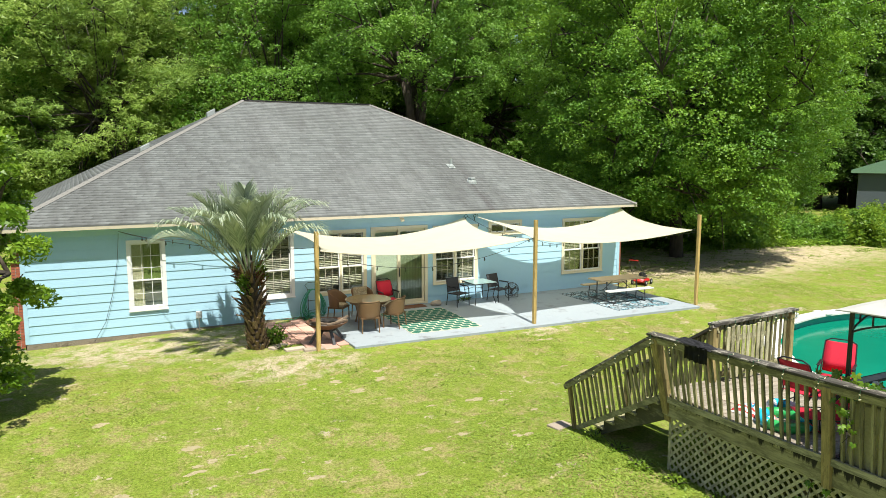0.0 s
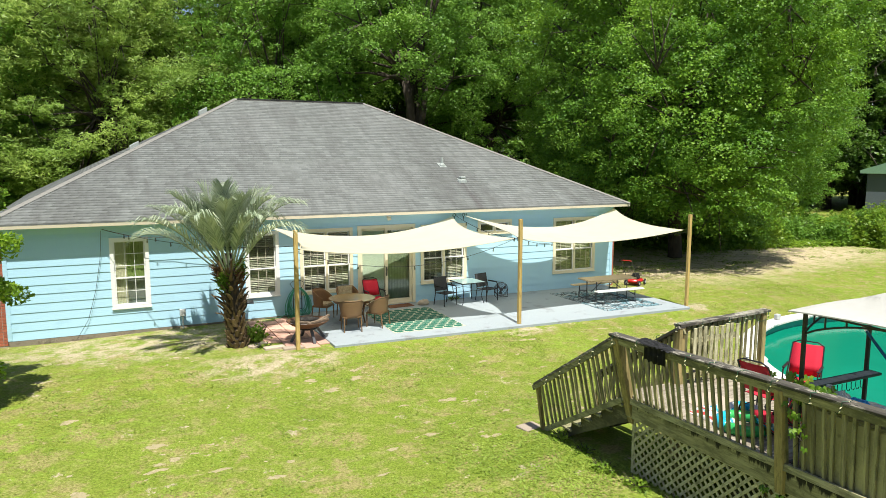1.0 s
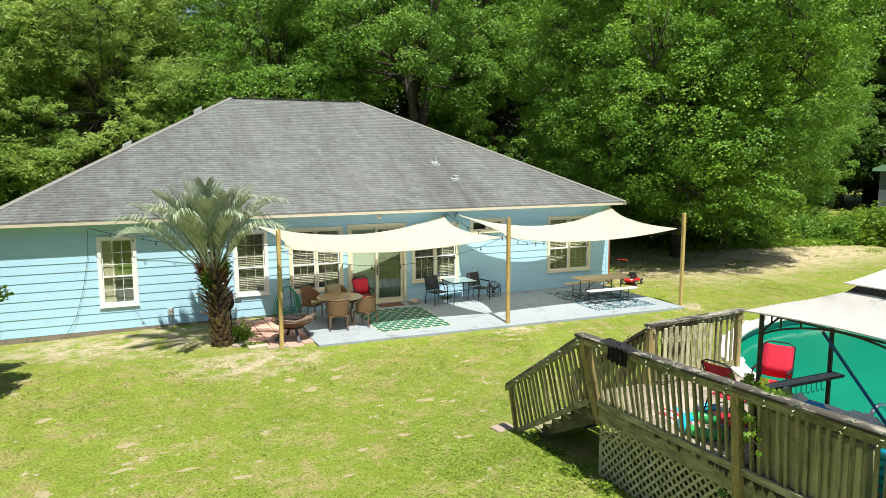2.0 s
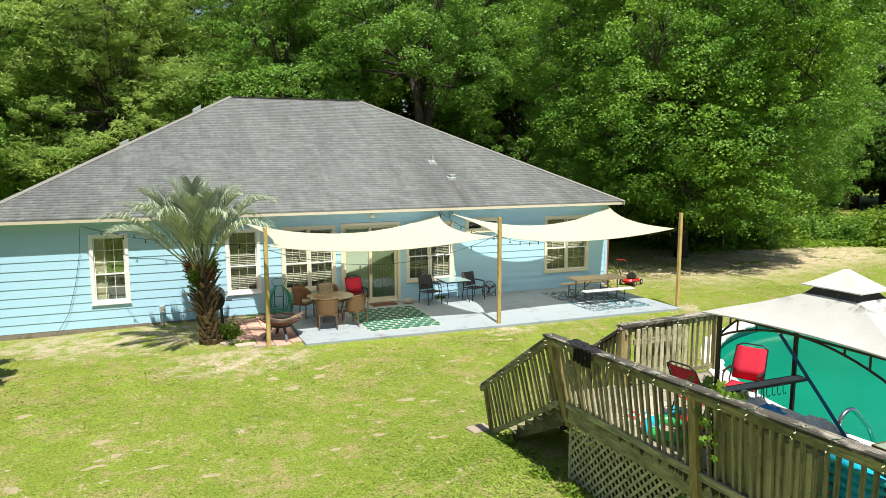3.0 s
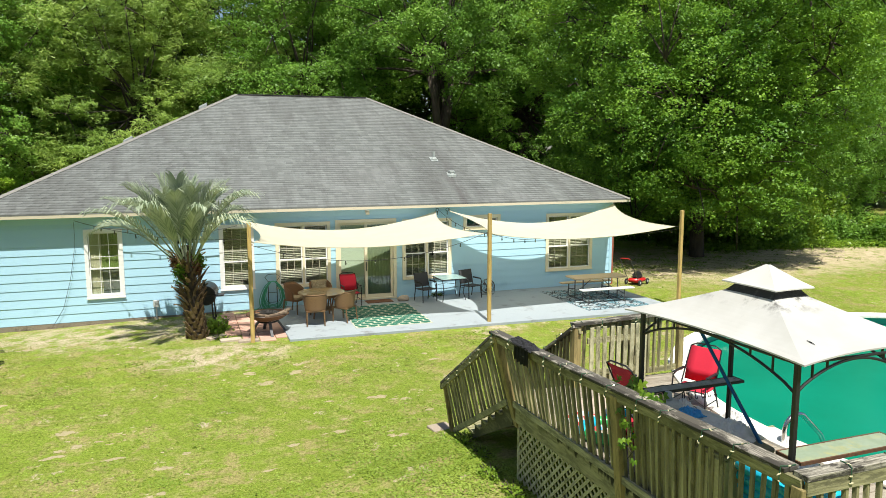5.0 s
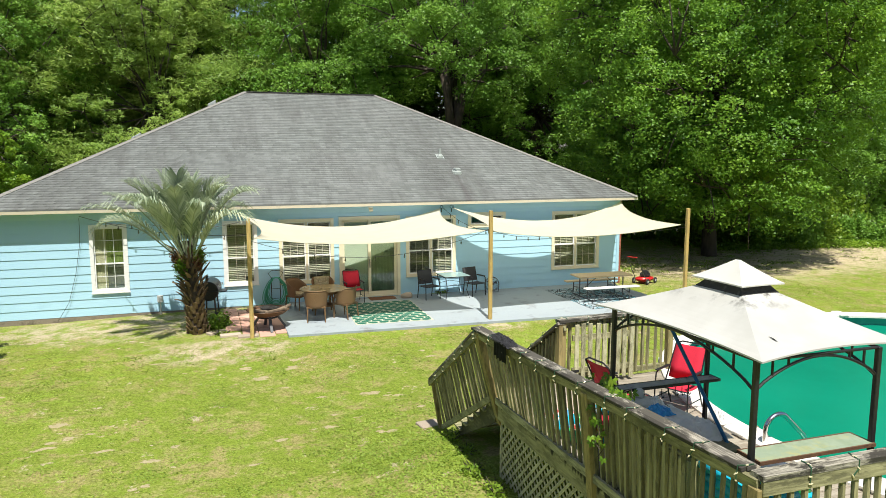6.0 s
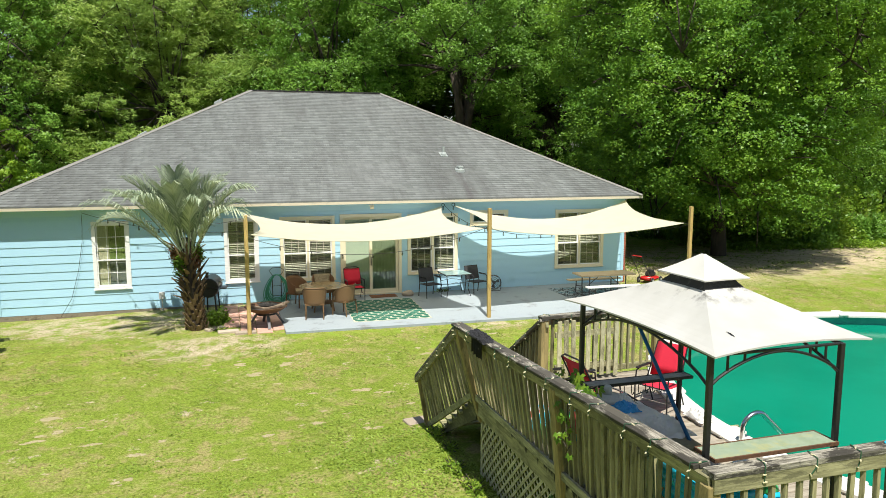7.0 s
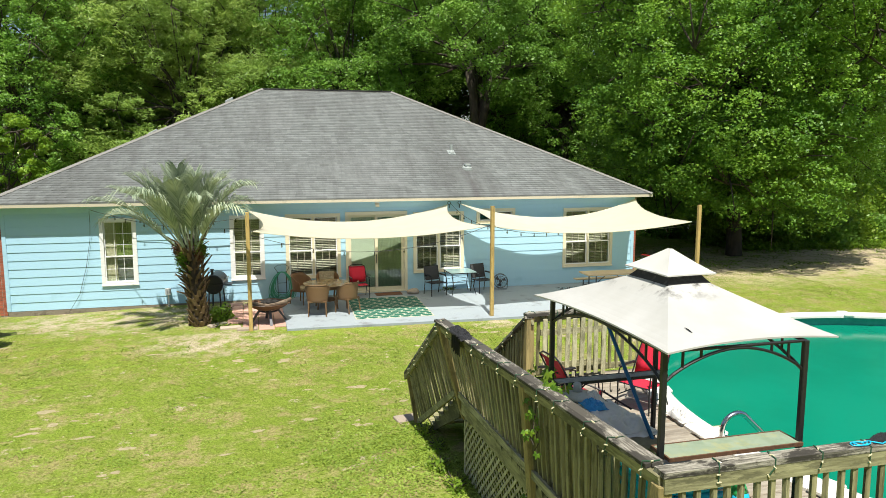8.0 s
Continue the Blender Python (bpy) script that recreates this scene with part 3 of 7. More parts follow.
BACK_Y = 2 * RIDGE_Y - EAVE_Y
ridge_pts = ((RIDGE_W, RIDGE_Y, RIDGE_Z), (RIDGE_E, RIDGE_Y, RIDGE_Z))
shingle_slope((EAVE_W, EAVE_Y, EAVE_Z), (EAVE_E, EAVE_Y, EAVE_Z), ridge_pts[1], ridge_pts[0])
shingle_slope((EAVE_E, EAVE_Y, EAVE_Z), (EAVE_E, BACK_Y, EAVE_Z), ridge_pts[1], ridge_pts[1], 0.005)
shingle_slope((EAVE_W, BACK_Y, EAVE_Z), (EAVE_W, EAVE_Y, EAVE_Z), ridge_pts[0], ridge_pts[0], 0.005)
caps = bmesh.new()


def roof_z(x, y):
    rise = RIDGE_Z - EAVE_Z
    return EAVE_Z + rise * min((y - EAVE_Y) / (RIDGE_Y - EAVE_Y), (BACK_Y - y) / (BACK_Y - RIDGE_Y), (x - EAVE_W) / (RIDGE_W - EAVE_W), (EAVE_E - x) / (EAVE_E - RIDGE_E))


for p, q in ((ridge_pts[0], ridge_pts[1]), ((EAVE_W, EAVE_Y, EAVE_Z), ridge_pts[0]), ((EAVE_E, EAVE_Y, EAVE_Z), ridge_pts[1])):
    p, q = Vector(p), Vector(q)
    count = int((q - p).length / 0.2)
    side = (q - p).cross(Vector((0, 0, 1))).normalized() * 0.13
    for i in range(count):
        rows = []
        for s, lift in ((i / count, 0.030), (min(1.0, (i + 1.1) / count), 0.022)):
            c = p.lerp(q, s)
            rows.append([caps.verts.new((w.x, w.y, min(roof_z(w.x, w.y), c.z) + lift)) for w in (c - side, c, c + side)])
        for k in (0, 1):
            caps.faces.new((rows[0][k], rows[0][k + 1], rows[1][k + 1], rows[1][k]))
tagged(part("ridge_cap", caps, M["cap_shingle"], roof), kind="stuff")
part("ridge_vent", boxed((RIDGE_W + 0.1, RIDGE_E - 0.05, RIDGE_Y - 0.13, RIDGE_Y + 0.13, RIDGE_Z + 0.0, RIDGE_Z + 0.03)), M["canopy_band"], roof, "dark ridge vent strip")
# fascia, drip edge, soffit
part("fascia", boxed((EAVE_W + 0.02, EAVE_E - 0.02, EAVE_Y + 0.002, EAVE_Y + 0.03, EAVE_Z - 0.115, EAVE_Z - 0.031)), M["fascia"], house, "cream painted fascia board")
part("fascia", boxed((EAVE_W, EAVE_W + 0.02, EAVE_Y + 0.002, BACK_Y, EAVE_Z - 0.115, EAVE_Z - 0.031)), M["fascia"], house)
part("fascia", boxed((EAVE_E - 0.02, EAVE_E, EAVE_Y + 0.002, BACK_Y, EAVE_Z - 0.115, EAVE_Z - 0.031)), M["fascia"], house)
part("soffit", boxed((EAVE_W + 0.02, EAVE_E - 0.02, EAVE_Y + 0.031, 0.0, EAVE_Z - 0.105, EAVE_Z - 0.085), (EAVE_W + 0.021, WEST, 0.0, BACK_Y, EAVE_Z - 0.105, EAVE_Z - 0.085),
                     (EAST, EAVE_E - 0.021, 0.0, BACK_Y, EAVE_Z - 0.105, EAVE_Z - 0.085)), M["soffit"], house)
part("frieze_board", boxed((WEST, EAST, -0.028, 0.0, 2.78, 2.993)), M["siding"], house)
part("corner_board", boxed((WEST - 0.004, WEST + 0.10, -0.034, -0.001, SILL + 0.02, 2.779)), M["siding"], house)
part("corner_board", boxed((EAST - 0.10, EAST + 0.004, -0.034, -0.001, SILL + 0.02, 2.779)), M["siding"], house)


def roof_pipe(x, y, radius, height, hood):
    z = EAVE_Z + (y - EAVE_Y) * (RIDGE_Z - EAVE_Z) / (RIDGE_Y - EAVE_Y)
    bm = bmesh.new()
    lathe(bm, [(radius * 2.4, z - 0.06), (radius * 2.3, z + 0.03), (radius * 1.15, z + 0.10), (radius, z + 0.10), (radius, z + height), (radius * 0.8, z + height)], (x, y), 14)
    beam(bm, (x, y - 0.14, z - 0.05), (x, y + 0.16, z + 0.095), 0.26, 0.012)
    pipe = part("vent_pipe", bm, M["vent"], roof, "grey metal roof vent")
    if hood:
        part("hood", bevelled(boxed((x - 0.10, x + 0.10, y - 0.12, y + 0.11, z + height - 0.02, z + height + 0.07)), 0.025), M["vent"], pipe)


roof_pipe(14.77, 2.40, 0.05, 0.30, False)
roof_pipe(15.03, 1.31, 0.075, 0.10, True)
for cx, cy, foot, head in ((7.15, 7.3, 6.2, 6.62), (4.6, 4.9, 4.8, 5.30)):
    bm = bevelled(boxed((cx - 0.15, cx + 0.15, cy - 0.16, cy + 0.16, foot, head)), 0.02)
    for v in bm.verts:
        if v.co.z > head - 0.1 and v.co.x < cx:
            v.co.z -= 0.14
    part("roof_vent", bm, M["vent"], roof, "low grey metal roof vent behind the hip")


# windows
def sash(bm, x0, x1, z0, z1, columns, rows, y):
    """The rails and bars of one sash."""
    w = 0.034
    for s in ((x0, x0 + w, z0, z1), (x1 - w, x1, z0, z1), (x0 + w, x1 - w, z0, z0 + w), (x0 + w, x1 - w, z1 - w, z1)):
        box(bm, s[0], s[1], y - 0.02, y + 0.025, s[2], s[3])


def bars(bm, x0, x1, z0, z1, columns, rows, y):
    """The thin bars between the small panes of one sash."""
    w = 0.034
    for i in range(1, columns):
        x = x0 + w + (x1 - x0 - 2 * w) * i / columns
        box(bm, x - 0.007, x + 0.007, y - 0.006, y + 0.010, z0 + w, z1 - w)
    for j in range(1, rows):
        z = z0 + w + (z1 - z0 - 2 * w) * j / rows
        box(bm, x0 + w, x1 - w, y - 0.0045, y + 0.0085, z - 0.007, z + 0.007)
    return bm


def blind(x0, x1, z0, z1, window, tilt=0.014):
    bm = bmesh.new()
    z = z1 - 0.06
    box(bm, x0, x1, 0.10, 0.15, z1 - 0.05, z1)
    while z > z0:
        beam(bm, (x0, 0.125, z), (x1, 0.125, z), 0.050, 0.003, (0, -0.62, 0.78))
        z -= 0.054
    part("blind", bm, M["blind"], window, "beige slatted blind")


def window(x0, x1, z0, z1, units, trim, blinds, rows=(3, 2), split=0.42, columns=3):
    frame_bm = boxed((x0, x0 + TRIM, -0.05, 0.03, z0, z1), (x1 - TRIM, x1, -0.05, 0.03, z0, z1), (x0 + TRIM, x1 - TRIM, -0.05, 0.03, z1 - TRIM, z1),
                     (x0 + TRIM, x1 - TRIM, -0.05, 0.03, z0, z0 + TRIM))
    window_part = part("window", frame_bm, M[trim], house, "multi-pane sash window in a pale painted frame")
    part("window_sill", bevelled(boxed((x0 - 0.015, x1 + 0.015, -0.075, -0.052, z0 - 0.005, z0 + 0.035)), 0.006), M[trim], window_part)
    a, b, lo, hi = x0 + TRIM, x1 - TRIM, z0 + TRIM, z1 - TRIM
    step = (b - a) / units
    for k in range(units):
        u0, u1 = a + k * step + (0.03 if k else 0), a + (k + 1) * step - (0.03 if k < units - 1 else 0)
        if k:
            part("mullion", boxed((a + k * step - 0.03, a + k * step + 0.03, -0.045, 0.05, lo, hi)), M[trim], window_part)
        middle = lo + (hi - lo) * split
        bm = bmesh.new()
        if rows[1]:
            sash(bm, u0, u1, middle - 0.02, hi, columns, rows[0], 0.055)
            part("upper_sash", bm, M["white_trim"], window_part)
            bm = bmesh.new()
            sash(bm, u0, u1, lo, middle + 0.025, columns, rows[1], 0.005)
            part("lower_sash", bm, M["white_trim"], window_part)
            tone = M["muntin"] if blinds else M["white_trim"]
            part("muntin_grid", bars(bmesh.new(), u0, u1, middle - 0.02, hi, columns, rows[0], 0.055), tone, window_part)
            part("muntin_grid", bars(bmesh.new(), u0, u1, lo, middle + 0.025, columns, rows[1], 0.005), tone, window_part)
            panes = ((middle, hi, 0.057), (lo, middle, 0.007))
        else:
            sash(bm, u0, u1, lo, hi, columns, rows[0], 0.02)
            part("upper_sash", bm, M["white_trim"], window_part)
            panes = ((lo, hi, 0.022),)
        for p0, p1, y in panes:
            pane = part("pane", boxed((u0 + 0.02, u1 - 0.02, y, y + 0.004, p0 + 0.02, p1 - 0.02)), M["pane"], window_part)
            pane.visible_shadow = False
        if blinds:
            blind(u0 + 0.01, u1 - 0.01, lo, hi, window_part)
    return window_part


def folds(bm, x0, x1, z0, z1, y, deep=0.03):
    n = 40
    row = [[bm.verts.new((x0 + (x1 - x0) * i / n, y + deep * math.sin(i * 1.25), z)) for i in range(n + 1)] for z in (z0, z1)]
    for i in range(n):
        bm.faces.new((row[0][i], row[0][i + 1], row[1][i + 1], row[1][i]))
    return bm


window_a = window(*OPENINGS[0], 1, "white_trim", False)
# added green sheet: the tree reflection of the upper panes as a colour
part("drape", folds(bmesh.new(), 3.98, 4.50, 1.46, 2.53, 0.118, 0.004), M["reflected_green"], window_a, "green sheet behind the glass for the trees reflected in it")
# plain grey sheet added in place of the lower sash's insect screen
part("screen_sheet", boxed((3.71, 4.48, 0.136, 0.140, 0.74, 1.455)), M["screen_sheet"], window_a, "grey sheet standing in for the insect screen of the lower sash")
part("curtain", folds(bmesh.new(), 3.70, 4.02, 0.74, 2.53, 0.096, 0.003), M["curtain"], window_a, "cream curtain drawn to one side")
window(*OPENINGS[1], 1, "white_trim", True)
window(*OPENINGS[2], 2, "trim", True)
window(*OPENINGS[4], 2, "trim", True)
window(*OPENINGS[5], 2, "trim", False, (1, 0), columns=1)
window(*OPENINGS[6], 2, "trim", True)

# sliding glass door
dx0, dx1, dz0, dz1 = OPENINGS[3]
door = part("sliding_door", boxed((dx0, dx0 + TRIM, -0.05, 0.06, dz0, dz1), (dx1 - TRIM, dx1, -0.05, 0.06, dz0, dz1), (dx0 + TRIM, dx1 - TRIM, -0.05, 0.06, dz1 - TRIM, dz1),
                                 (dx0 + TRIM, dx1 - TRIM, -0.03, 0.12, dz0, dz0 + 0.05)), M["trim"], house, "cream framed sliding glass patio door")
for k, (a, b, y) in enumerate(((dx0 + TRIM, 11.68, 0.06), (11.60, dx1 - TRIM, 0.015))):
    lo, hi, w = dz0 + 0.05, dz1 - TRIM, 0.085
    leaf = part("door_panel", boxed((a, a + w, y, y + 0.035, lo, hi), (b - w, b, y, y + 0.035, lo, hi), (a + w, b - w, y, y + 0.035, lo, lo + 0.12), (a + w, b - w, y, y + 0.035, hi - w, hi)), M["trim"], door)
    pane = part("pane", boxed((a + w, b - w, y + 0.012, y + 0.02, lo + 0.12, hi - w)), M["pane"], door)
    pane.visible_shadow = False
    if k == 0:
        part("door_shade", boxed((a + w, b - w, y + 0.06, y + 0.065, lo + 0.12, hi - w)), M["frosted"], door, "pale translucent shade behind the glass")
part("drape", folds(bmesh.new(), 11.70, 12.50, dz0 + 0.1, dz1 - TRIM - 0.02, 0.10, 0.006), M["drape"], door, "olive drape behind the glass")
part("door_handle", boxed((11.63, 11.65, -0.03, 0.014, 1.0, 1.28)), M["black_metal"], door)

# ---- patio ----
slab_form = boxed((8.62, 20.28, -4.45, -0.035, -0.45, 0.05))
for v in slab_form.verts:
    if v.co.y < -4:
        v.co.y = -4.08 if v.co.x < 9 else -4.48
slab = part("patio_slab", bevelled(slab_form, 0.012), M["slab"], None)
tagged(slab, "pale blue-grey painted concrete patio slab with worn spots", "patio", kind="structure")


def sail_post(x, y, top, label):
    z0 = float(ground_z(x, y)) - 0.3
    t = thing("sail_post", label, "post", (x, y, z0), 3.0, "shade sail posts")
    part("timber", bevelled(boxed((-0.048, 0.048, -0.048, 0.048, 0, top - z0)), 0.008), M["post"], t)
    bm = bmesh.new()
    tube(bm, [(0.05, 0.03, 2.5 - z0 + 0.05), (0.09, 0.035, 2.5 - z0 + 0.03), (0.10, 0.04, 2.5 - z0 - 0.02), (0.05, 0.03, 2.5 - z0 - 0.04)], 0.008, 6)
    part("eye_bolt", bm, M["steel"], t)
    return t


sail_post(7.735, -3.83, 3.02, "yellow timber post holding a shade sail beside the fire pit")
sail_post(14.12, -4.064, 3.07, "yellow timber post between two shade sails at the patio edge")
sail_post(20.448, -4.13, 2.98, "yellow timber post at the far corner of the patio")


def shade_sail(bl, br, fr, fl, sag, ropes, pull=(0.24, 0.13, 0.02)):
    """A four-cornered sail with hollow edges and a slack middle."""
    bl, br, fr, fl = (Vector(p) for p in (bl, br, fr, fl))
    base = (bl + br + fr + fl) / 4
    base.z = 0
    t = thing("shade_sail", "cream fabric shade sail stretched between the house and timber posts", "shade sail", base, 0, "shade sails")
    n, k = 36, 24
    verts = []
    for j in range(k + 1):
        for i in range(n + 1):
            u, v = i / n, j / k
            u2 = 0.5 + (u - 0.5) * (1 - pull[0] * 4 * v * (1 - v) * 0.5)
            v2 = 0.5 + (v - 0.5) * (1 - (pull[1] if v > 0.5 else pull[2]) * 4 * u * (1 - u) * 1.6)
            p = (bl * (1 - u2) + br * u2) * (1 - v2) + (fl * (1 - u2) + fr * u2) * v2
            p.z -= (sag + 0.16 * (1 - v) ** 2) * (4 * u * (1 - u)) * (0.75 + 0.25 * 4 * v * (1 - v)) + 0.1 * 4 * v * (1 - v) * (1 - 4 * u * (1 - u))
            p.z += 0.008 * noise.noise((p.x * 1.5, p.y * 1.5, 0.3))
            verts.append(p - base)
    idx = np.arange((n + 1) * (k + 1)).reshape(k + 1, n + 1)
    q = np.stack([idx[:-1, :-1], idx[1:, :-1], idx[1:, 1:], idx[:-1, 1:]], -1).reshape(-1, 4)
    fabric = plain_mesh("fabric", verts, q, M["sail"], t)
    smooth(fabric.data)
    border = [verts[i] for i in idx[0, :]] + [verts[i] for i in idx[1:, -1]] + [verts[i] for i in idx[-1, -2::-1]] + [verts[i] for i in idx[-2:0:-1, 0]]
    part("hem", tube(bmesh.new(), border, 0.012, 5, True), M["sail"], t)
    for a, b in ropes:
        part("rope", tube(bmesh.new(), [Vector(a) - base, Vector(b) - base], 0.008, 6), M["black_metal"], t)
    return t


shade_sail((7.68, -0.80, 2.84), (13.95, -0.10, 2.83), (14.03, -3.86, 2.50), (7.86, -3.74, 2.52), 0.43,
           (((7.68, -0.80, 2.84), (7.6, -0.39, 2.92)), ((13.95, -0.10, 2.83), (13.98, -0.03, 2.86)), ((14.03, -3.86, 2.50), (14.10, -4.0, 2.52)), ((7.86, -3.74, 2.52), (7.77, -3.79, 2.52))))
shade_sail((14.32, -0.38, 2.86), (20.66, -0.12, 2.90), (20.34, -3.95, 2.47), (14.20, -3.88, 2.50), 0.45,
           (((14.32, -0.38, 2.86), (14.3, -0.41, 2.96)), ((20.66, -0.12, 2.90), (20.7, -0.04, 2.94)), ((20.34, -3.95, 2.47), (20.42, -4.08, 2.48)), ((14.20, -3.88, 2.50), (14.14, -4.0, 2.50))), (0.24, 0.13, 0.13))


# ---- deck ----
DECK = 1.18
RAIL, RAIL_S = 2.165, 2.235
deck = thing("deck", "raised weathered grey timber pool deck with railings, lattice skirt and steps", "deck", (10.4, -18.0, 0))
deck.matrix_basis = pose(0, 0, 0)
PX, PY, PR = 18.0, -15.3, 4.95


def west_x(y):
    """The west edge of the deck."""
    return 10.38 + (y + 12.84) * (10.69 - 10.38) / (-18.04 + 12.84)


EDGE = 10.655


def rail_x(y, z):
    """The west railing leans out, most of all at the steps."""
    return EDGE + (west_x(y) - EDGE) * (z - DECK) / (RAIL - DECK)


def set_baluster(foot, head):
    """One square baluster from its foot to its head."""
    foot, head = Vector(foot), Vector(head)
    way = head - foot
    turn = way.to_track_quat("Z", "Y").to_matrix().to_4x4() @ pose(0, 0, 0, 0, 0, random.uniform(-4, 4))
    again("baluster", baluster, deck, Matrix.Translation(foot) @ turn @ Matrix.Diagonal((1, 1, way.length, 1)))


def baluster_row(feet, heads, count):
    """Balusters between two sloping lines, each a little out of true."""
    (a, b), (c, d) = ([Vector(p) for p in pair] for pair in (feet, heads))
    for i in range(count):
        s = (i + 0.5 + random.uniform(-0.08, 0.08)) / count
        off = Vector((random.uniform(-0.006, 0.006), random.uniform(-0.014, 0.014), random.uniform(-0.012, 0.012)))
        set_baluster(a.lerp(b, s) + off, c.lerp(d, s))


baluster = part("baluster", boxed((-0.019, 0.019, -0.019, 0.019, 0, 1)), M["deck_v"], deck)
baluster.matrix_basis = pose(EDGE, -17.93, 1.16) @ Matrix.Diagonal((1, 1, 1.0, 1))


def deck_post(x, y, z0, z1, w=0.095):
    part("rail_post", bevelled(boxed((x - w / 2, x + w / 2, y - w / 2, y + w / 2, z0, z1)), 0.006), M["rail_post"], deck)


def leaning_post(foot, head, w):
    part("rail_post", bevelled(beam(bmesh.new(), foot, head, w, w, (0, 1, 0)), 0.006), M["rail_post"], deck)


# west railing
for y, w in ((-12.84, 0.14), (-15.62, 0.115), (-17.98, 0.115)):
    z = 0.72 if y > -13 else 0.80
    leaning_post((rail_x(y, z) - 0.035, y, z), (rail_x(y, RAIL - 0.045) - 0.015, y, RAIL - 0.045), w)
for offset, w, drop in ((-0.0515, 0.055, 0.020), (0.0285, 0.101, 0.017)):
    part("top_rail", bevelled(beam(bmesh.new(), (west_x(-12.72) + offset, -12.72, RAIL - drop), (west_x(-17.86) + offset, -17.86, RAIL_S - drop), w, 0.04, (-0.12, 0, 1)), 0.005), M["cap"], deck, "worn grey-brown cap board with cracks")
part("sub_rail", beam(bmesh.new(), (west_x(-12.8) - 0.03, -12.8, RAIL - 0.09), (west_x(-18) - 0.04, -18.0, RAIL_S - 0.09), 0.038, 0.10, (-0.2, 0, 1)), M["deck_y"], deck)
LOW_N, LOW_S = 1.09, 1.21
part("bottom_rail", beam(bmesh.new(), (EDGE - 0.035, -12.72, LOW_N), (EDGE - 0.045, -18.0, LOW_S), 0.04, 0.09), M["low_rail"], deck, "pale weathered lower rail")
part("rim_board", beam(bmesh.new(), (EDGE + 0.012, -12.8, 0.945), (EDGE + 0.012, -18.02, 0.99), 0.04, 0.27), M["rim"], deck, "mossy rim board under the deck")
baluster_row(((EDGE - 0.003, -12.95, LOW_N - 0.04), (EDGE - 0.003, -17.9, LOW_S - 0.04)), ((west_x(-12.95) + 0.012, -12.95, RAIL - 0.05), (west_x(-17.9), -17.9, RAIL_S - 0.05)), 41)
# south railing
deck_post(13.35, -17.98, -0.5, RAIL_S - 0.045)
deck_post(15.9, -17.98, -0.5, RAIL_S - 0.045)
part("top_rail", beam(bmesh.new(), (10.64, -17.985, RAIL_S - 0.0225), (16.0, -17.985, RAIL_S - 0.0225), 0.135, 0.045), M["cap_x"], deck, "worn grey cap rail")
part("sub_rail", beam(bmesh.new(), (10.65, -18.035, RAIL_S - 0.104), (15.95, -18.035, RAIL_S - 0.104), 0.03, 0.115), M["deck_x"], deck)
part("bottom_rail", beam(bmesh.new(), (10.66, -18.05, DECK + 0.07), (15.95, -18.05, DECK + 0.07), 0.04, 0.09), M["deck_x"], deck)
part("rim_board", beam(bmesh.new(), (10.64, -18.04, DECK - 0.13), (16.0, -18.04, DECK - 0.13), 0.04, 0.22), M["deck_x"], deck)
baluster_row(((10.75, -18.03, DECK + 0.03), (15.85, -18.03, DECK + 0.03)), ((10.75, -18.02, RAIL_S - 0.163), (15.85, -18.02, RAIL_S - 0.163)), 40)
# north railing, from the steps to the pool
deck_post(11.72, -12.76, -0.5, RAIL - 0.02, 0.12)
deck_post(13.66, -12.72, -0.5, RAIL + 0.02)
part("top_rail", beam(bmesh.new(), (11.66, -12.76, RAIL - 0.01), (13.76, -12.72, RAIL + 0.04), 0.15, 0.04), M["cap_x"], deck)
part("sub_rail", beam(bmesh.new(), (11.7, -12.73, RAIL - 0.09), (13.7, -12.69, RAIL - 0.05), 0.038, 0.09), M["deck_x"], deck)
part("bottom_rail", beam(bmesh.new(), (11.7, -12.73, DECK + 0.08), (13.7, -12.69, DECK + 0.10), 0.038, 0.09), M["deck_x"], deck)
part("rim_board", beam(bmesh.new(), (11.65, -12.74, DECK - 0.13), (13.7, -12.70, DECK - 0.13), 0.04, 0.22), M["deck_x"], deck)
baluster_row(((11.82, -12.75, DECK + 0.05), (13.58, -12.71, DECK + 0.06)), ((11.82, -12.75, RAIL - 0.05), (13.58, -12.71, RAIL - 0.02)), 15)

# steps between two sloping railings
STEP_Y0, STEP_Y1, FOOT = -12.84, -10.70, 0.78
STEPS, RUN, RISE = 6, 0.268, 0.178


def stringer(x):
    """A plank cut into steps along its upper edge."""
    y0, z0 = STEP_Y0 + 0.04, DECK - 0.06
    line = [(y0, z0 - 0.40), (y0, z0)]
    for i in range(STEPS):
        line += [(y0 + (i + 0.35) * RUN, z0 - i * RISE), (y0 + (i + 0.35) * RUN, z0 - (i + 1) * RISE)]
    line += [(y0 + STEPS * RUN + 0.05, z0 - STEPS * RISE), (y0 + STEPS * RUN - 0.06, z0 - STEPS * RISE - 0.14)]
    bm = bmesh.new()
    sides = [[bm.verts.new((x + w, y, z)) for y, z in line] for w in (-0.02, 0.02)]
    bm.faces.new(sides[0]), bm.faces.new(sides[1][::-1])
    for i in range(len(line)):
        k = (i + 1) % len(line)
        bm.faces.new((sides[0][i], sides[1][i], sides[1][k], sides[0][k]))
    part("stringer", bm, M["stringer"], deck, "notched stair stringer")


